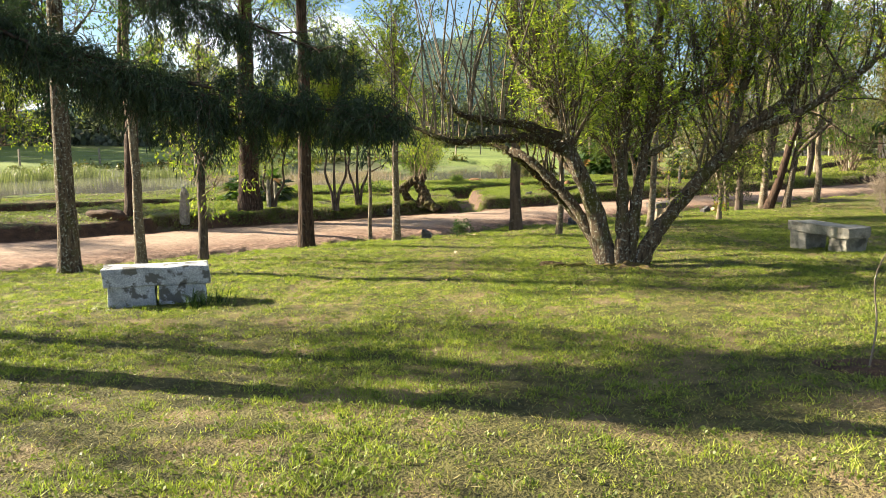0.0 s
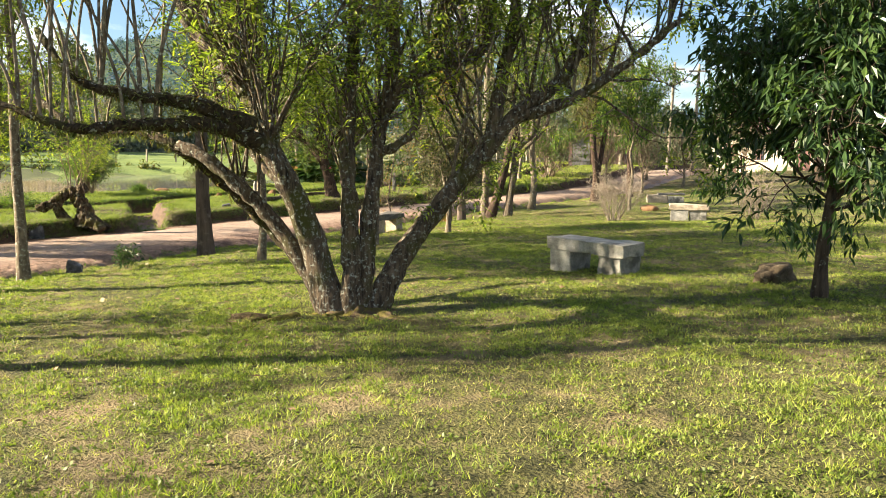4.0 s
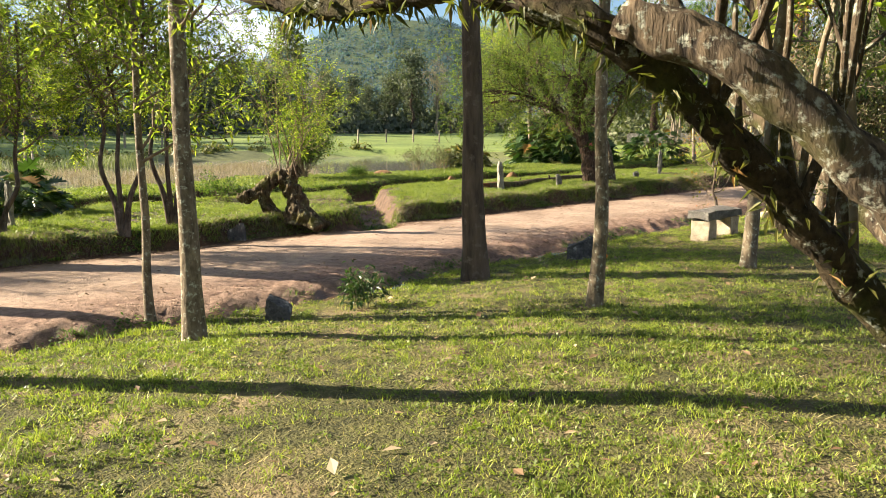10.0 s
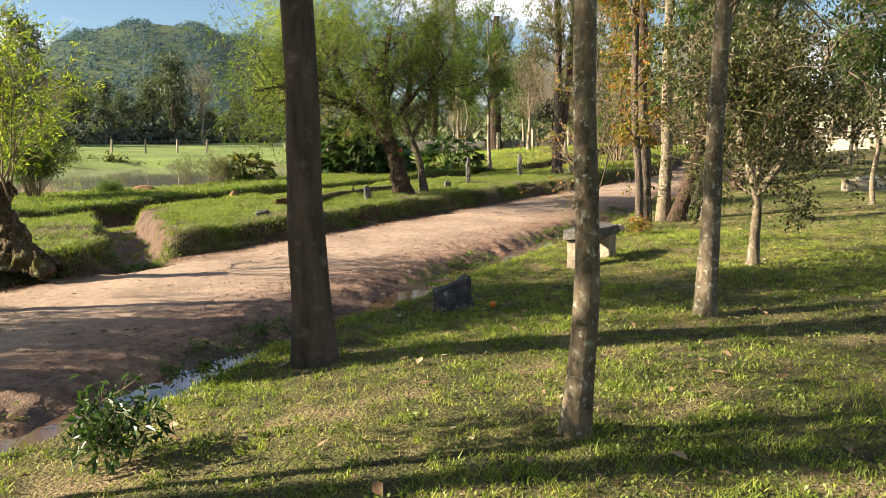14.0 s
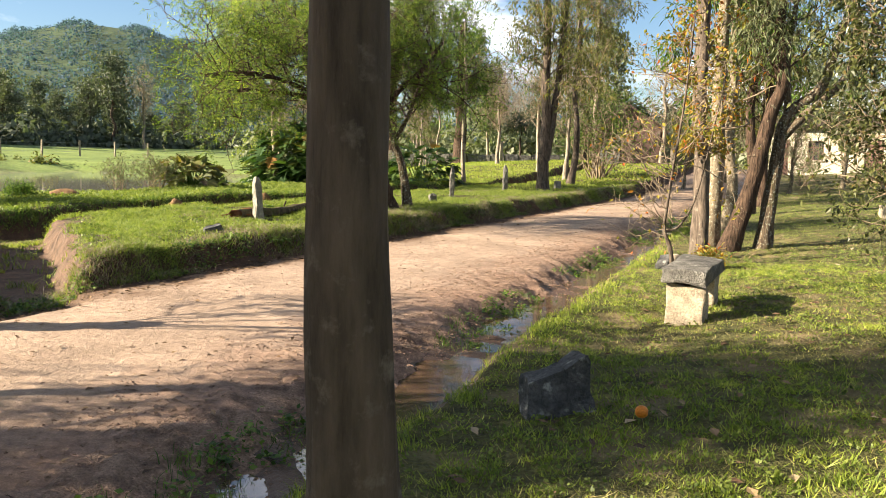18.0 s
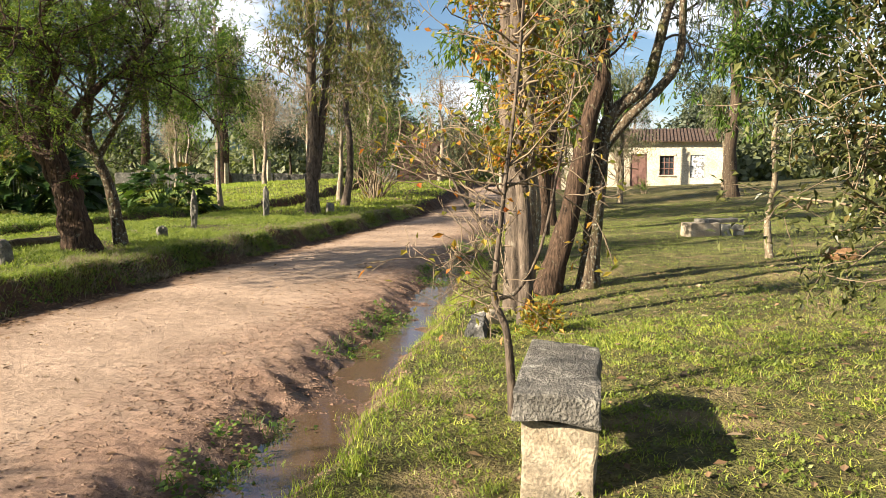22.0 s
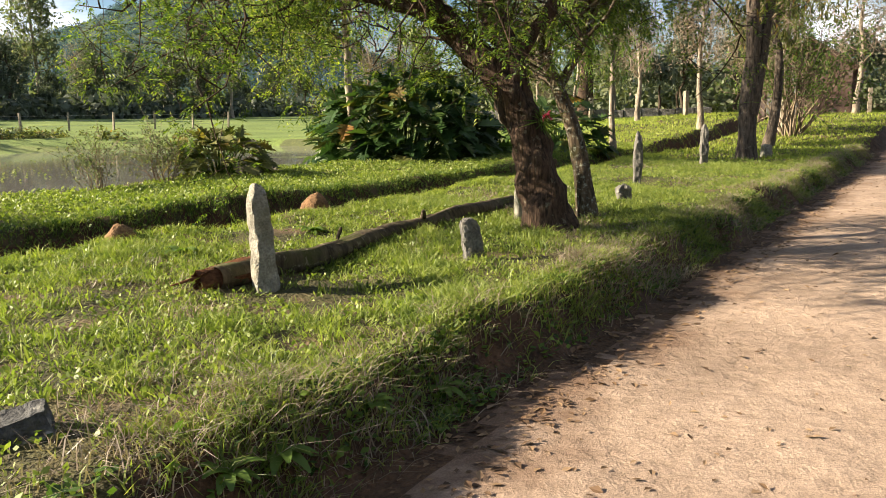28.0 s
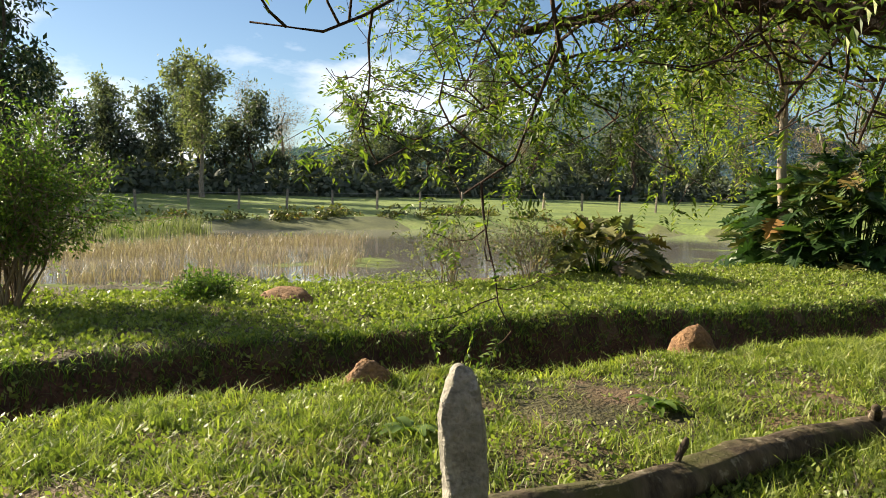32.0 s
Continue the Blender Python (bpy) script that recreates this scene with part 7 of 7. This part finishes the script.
# pond plants
u, v = scatter(6500, 14, 32, 31.5, 46, 318, lambda u, v: np.clip(0.35 + wob(u, v, 0.55, 2), 0.03, 1) * (u < 22.5 + 0.45 * (v - 29.5)), 9, 0.16)
blades("dry_reeds", "stand of brown dry reeds in the pond", u, v, 0.6, 0.014, M["dry"], 18, 0.4, True, "reeds")
u, v = scatter(3000, -8, 24, 47, 55, 319, lambda u, v: np.clip(0.25 + wob(u, v, 0.35, 4), 0, 1), 9, 0.2)
blades("shore_reeds", "pale green reeds along the far shore", u, v, 1.0, 0.03, M["leaf_grey"], 19, 0.4, True, "reeds")
u, v = scatter(16000, -5, 46, 25.6, 52, 320, lambda u, v: np.clip(0.55 * wob(u, v, 0.35, 6) - 0.1, 0, 1))
u2, v2 = scatter(30000, 12, 42, 25.7, 31.5, 326, lambda u, v: np.clip(0.3 + 0.9 * wob(u, v, 0.6, 3), 0, 1))
u, v = np.concatenate([u, u2]), np.concatenate([v, v2])


def pond_weed(u, v):
    rng = np.random.default_rng(20)
    n = len(u)
    x, y = xy(u, v)
    p = np.stack([x, y, np.full(n, -0.335)], -1)
    a = rng.uniform(0, 6.283, n)
    d = np.stack([np.cos(a), np.sin(a), rng.uniform(0.05, 0.8, n)], -1)
    s = np.stack([-np.sin(a), np.cos(a), 0 * a], -1)
    L = rng.uniform(0.05, 0.16, n)[:, None]
    V = np.stack([p, p + d * L * 0.5 + s * L * 0.3, p + d * L, p + d * L * 0.5 - s * L * 0.3], 1).reshape(-1, 3)
    F = np.arange(n)[:, None] * 4 + np.array([[0, 1, 2, 3]])
    tagged(new("pond_weed", fast_mesh("pond_weed", V, F, M["herb"])), "tufts of green weed standing in the shallow pond", "water plants", kind="stuff")


pond_weed(u, v)


def litter(name, label, u, v, size, seed, lift=0.008, mat=M["litter"]):
    rng = np.random.default_rng(seed)
    n = len(u)
    x, y = xy(u, v)
    p = np.stack([x, y, height(u, v) + lift], -1)
    a = rng.uniform(0, 6.283, n)
    d = np.stack([np.cos(a), np.sin(a), rng.normal(0, 0.15, n)], -1)
    s = np.stack([-np.sin(a), np.cos(a), rng.normal(0, 0.2, n)], -1)
    L = (size * rng.uniform(0.4, 1.3, n))[:, None]
    up = np.array([0, 0, 1.0]) * L * 0.09
    V = np.stack([p, p + d * L * 0.45 + s * L * 0.28 + up, p + d * L + up * rng.uniform(-0.5, 1, (n, 1)), p + d * L * 0.5 - s * L * 0.26 + up], 1).reshape(-1, 3)
    i = np.arange(n)[:, None] * 4
    F = np.concatenate([i + np.array([[0, 1, 2]]), i + np.array([[0, 2, 3]])])
    tagged(new(name, fast_mesh(name, V, F, mat)), label, "foliage", kind="stuff")


u, v = scatter(4600, 0, 42, 10.7, 14.6, 331, lambda u, v: np.clip(0.25 + 0.75 * np.abs((v - 12.7) / 1.9) ** 2, 0, 1))
litter("fallen_leaves", "brown fallen leaves scattered over the track", u, v, 0.055, 31, 0.004)
u, v = scatter(5200, -4, 24, 0, 9.3, 332, lambda u, v: np.clip(0.2 + 0.05 * u + 0.4 * wob(u, v, 0.7, 1), 0.08, 1))
litter("fallen_leaves", "brown fallen leaves on the lawn", u, v, 0.06, 32, 0.02)
u, v = scatter(650, -4, 24, 0, 9.5, 344, lambda u, v: np.clip(0.3 + 0.04 * u, 0.1, 1))
litter("pale_leaves", "large pale dry leaves on the lawn", u, v, 0.085, 44, 0.025, M["pale_litter"])
u, v = scatter(2400, 6, 34, 11.0, 14.6, 347, lambda u, v: np.clip(0.45 + 0.8 * wob(u, v, 1.2, 5), 0.1, 1))
litter("fallen_leaves", "small dry leaves strewn on the track", u, v, 0.04, 47)
u, v = scatter(3600, 11, 25, 3.0, 9.5, 348, lambda u, v: np.clip(0.45 + 0.8 * wob(u, v, 0.9, 3), 0.1, 1))
litter("fallen_leaves", "small brown leaves strewn on the shaded lawn", u, v, 0.045, 48)
u, v = scatter(3200, 4, 34, 14.2, 14.75, 333)
litter("fallen_leaves", "drift of brown leaves at the foot of the bank", u, v, 0.055, 33)


def pebbles():
    rng = np.random.default_rng(40)
    u2, v2 = scatter(110000, 10, 24, 10.2, 12.4, 345, lambda u, v: np.clip(1.1 - (v - 10.7 - ditch_bend(u)) * 1.1, 0.015, 1) * np.clip(0.65 + wob(u, v, 2.0, 3), 0.15, 1))
    u, v = scatter(90000, 2, 40, 10.1, 13.0, 341, lambda u, v: np.clip(1.3 - (v - 10.5 - ditch_bend(u)) * 1.2, 0.012, 1) * np.clip(0.6 + wob(u, v, 2.0, 3), 0.1, 1))
    u, v = np.concatenate([u, u2]), np.concatenate([v, v2])
    n = len(u)
    x, y = xy(u, v)
    p = np.stack([x, y, height(u, v)], -1)
    s = 0.004 + 0.018 * rng.random((n, 1)) ** 4
    ang = rng.uniform(0, 6.283, n)
    o = np.array([[1, 0, 0], [-0.4, 0.9, 0], [-0.5, -0.8, 0], [0, 0, 0.42]])
    ca, sa = np.cos(ang)[:, None], np.sin(ang)[:, None]
    o = np.stack([o[None, :, 0] * ca - o[None, :, 1] * sa, o[None, :, 0] * sa + o[None, :, 1] * ca, o[None, :, 2] + 0 * ca], -1)
    V = (p[:, None] + o * s[:, None] * rng.uniform(0.6, 1.3, (n, 4, 1))).reshape(-1, 3)
    i = np.arange(n)[:, None] * 4
    F = np.concatenate([i + np.array([[0, 1, 3]]), i + np.array([[1, 2, 3]]), i + np.array([[2, 0, 3]])])
    tagged(new("gravel", fast_mesh("gravel", V, F, M["gravel"])), "reddish gravel along the track's edge", "gravel", kind="stuff")


pebbles()
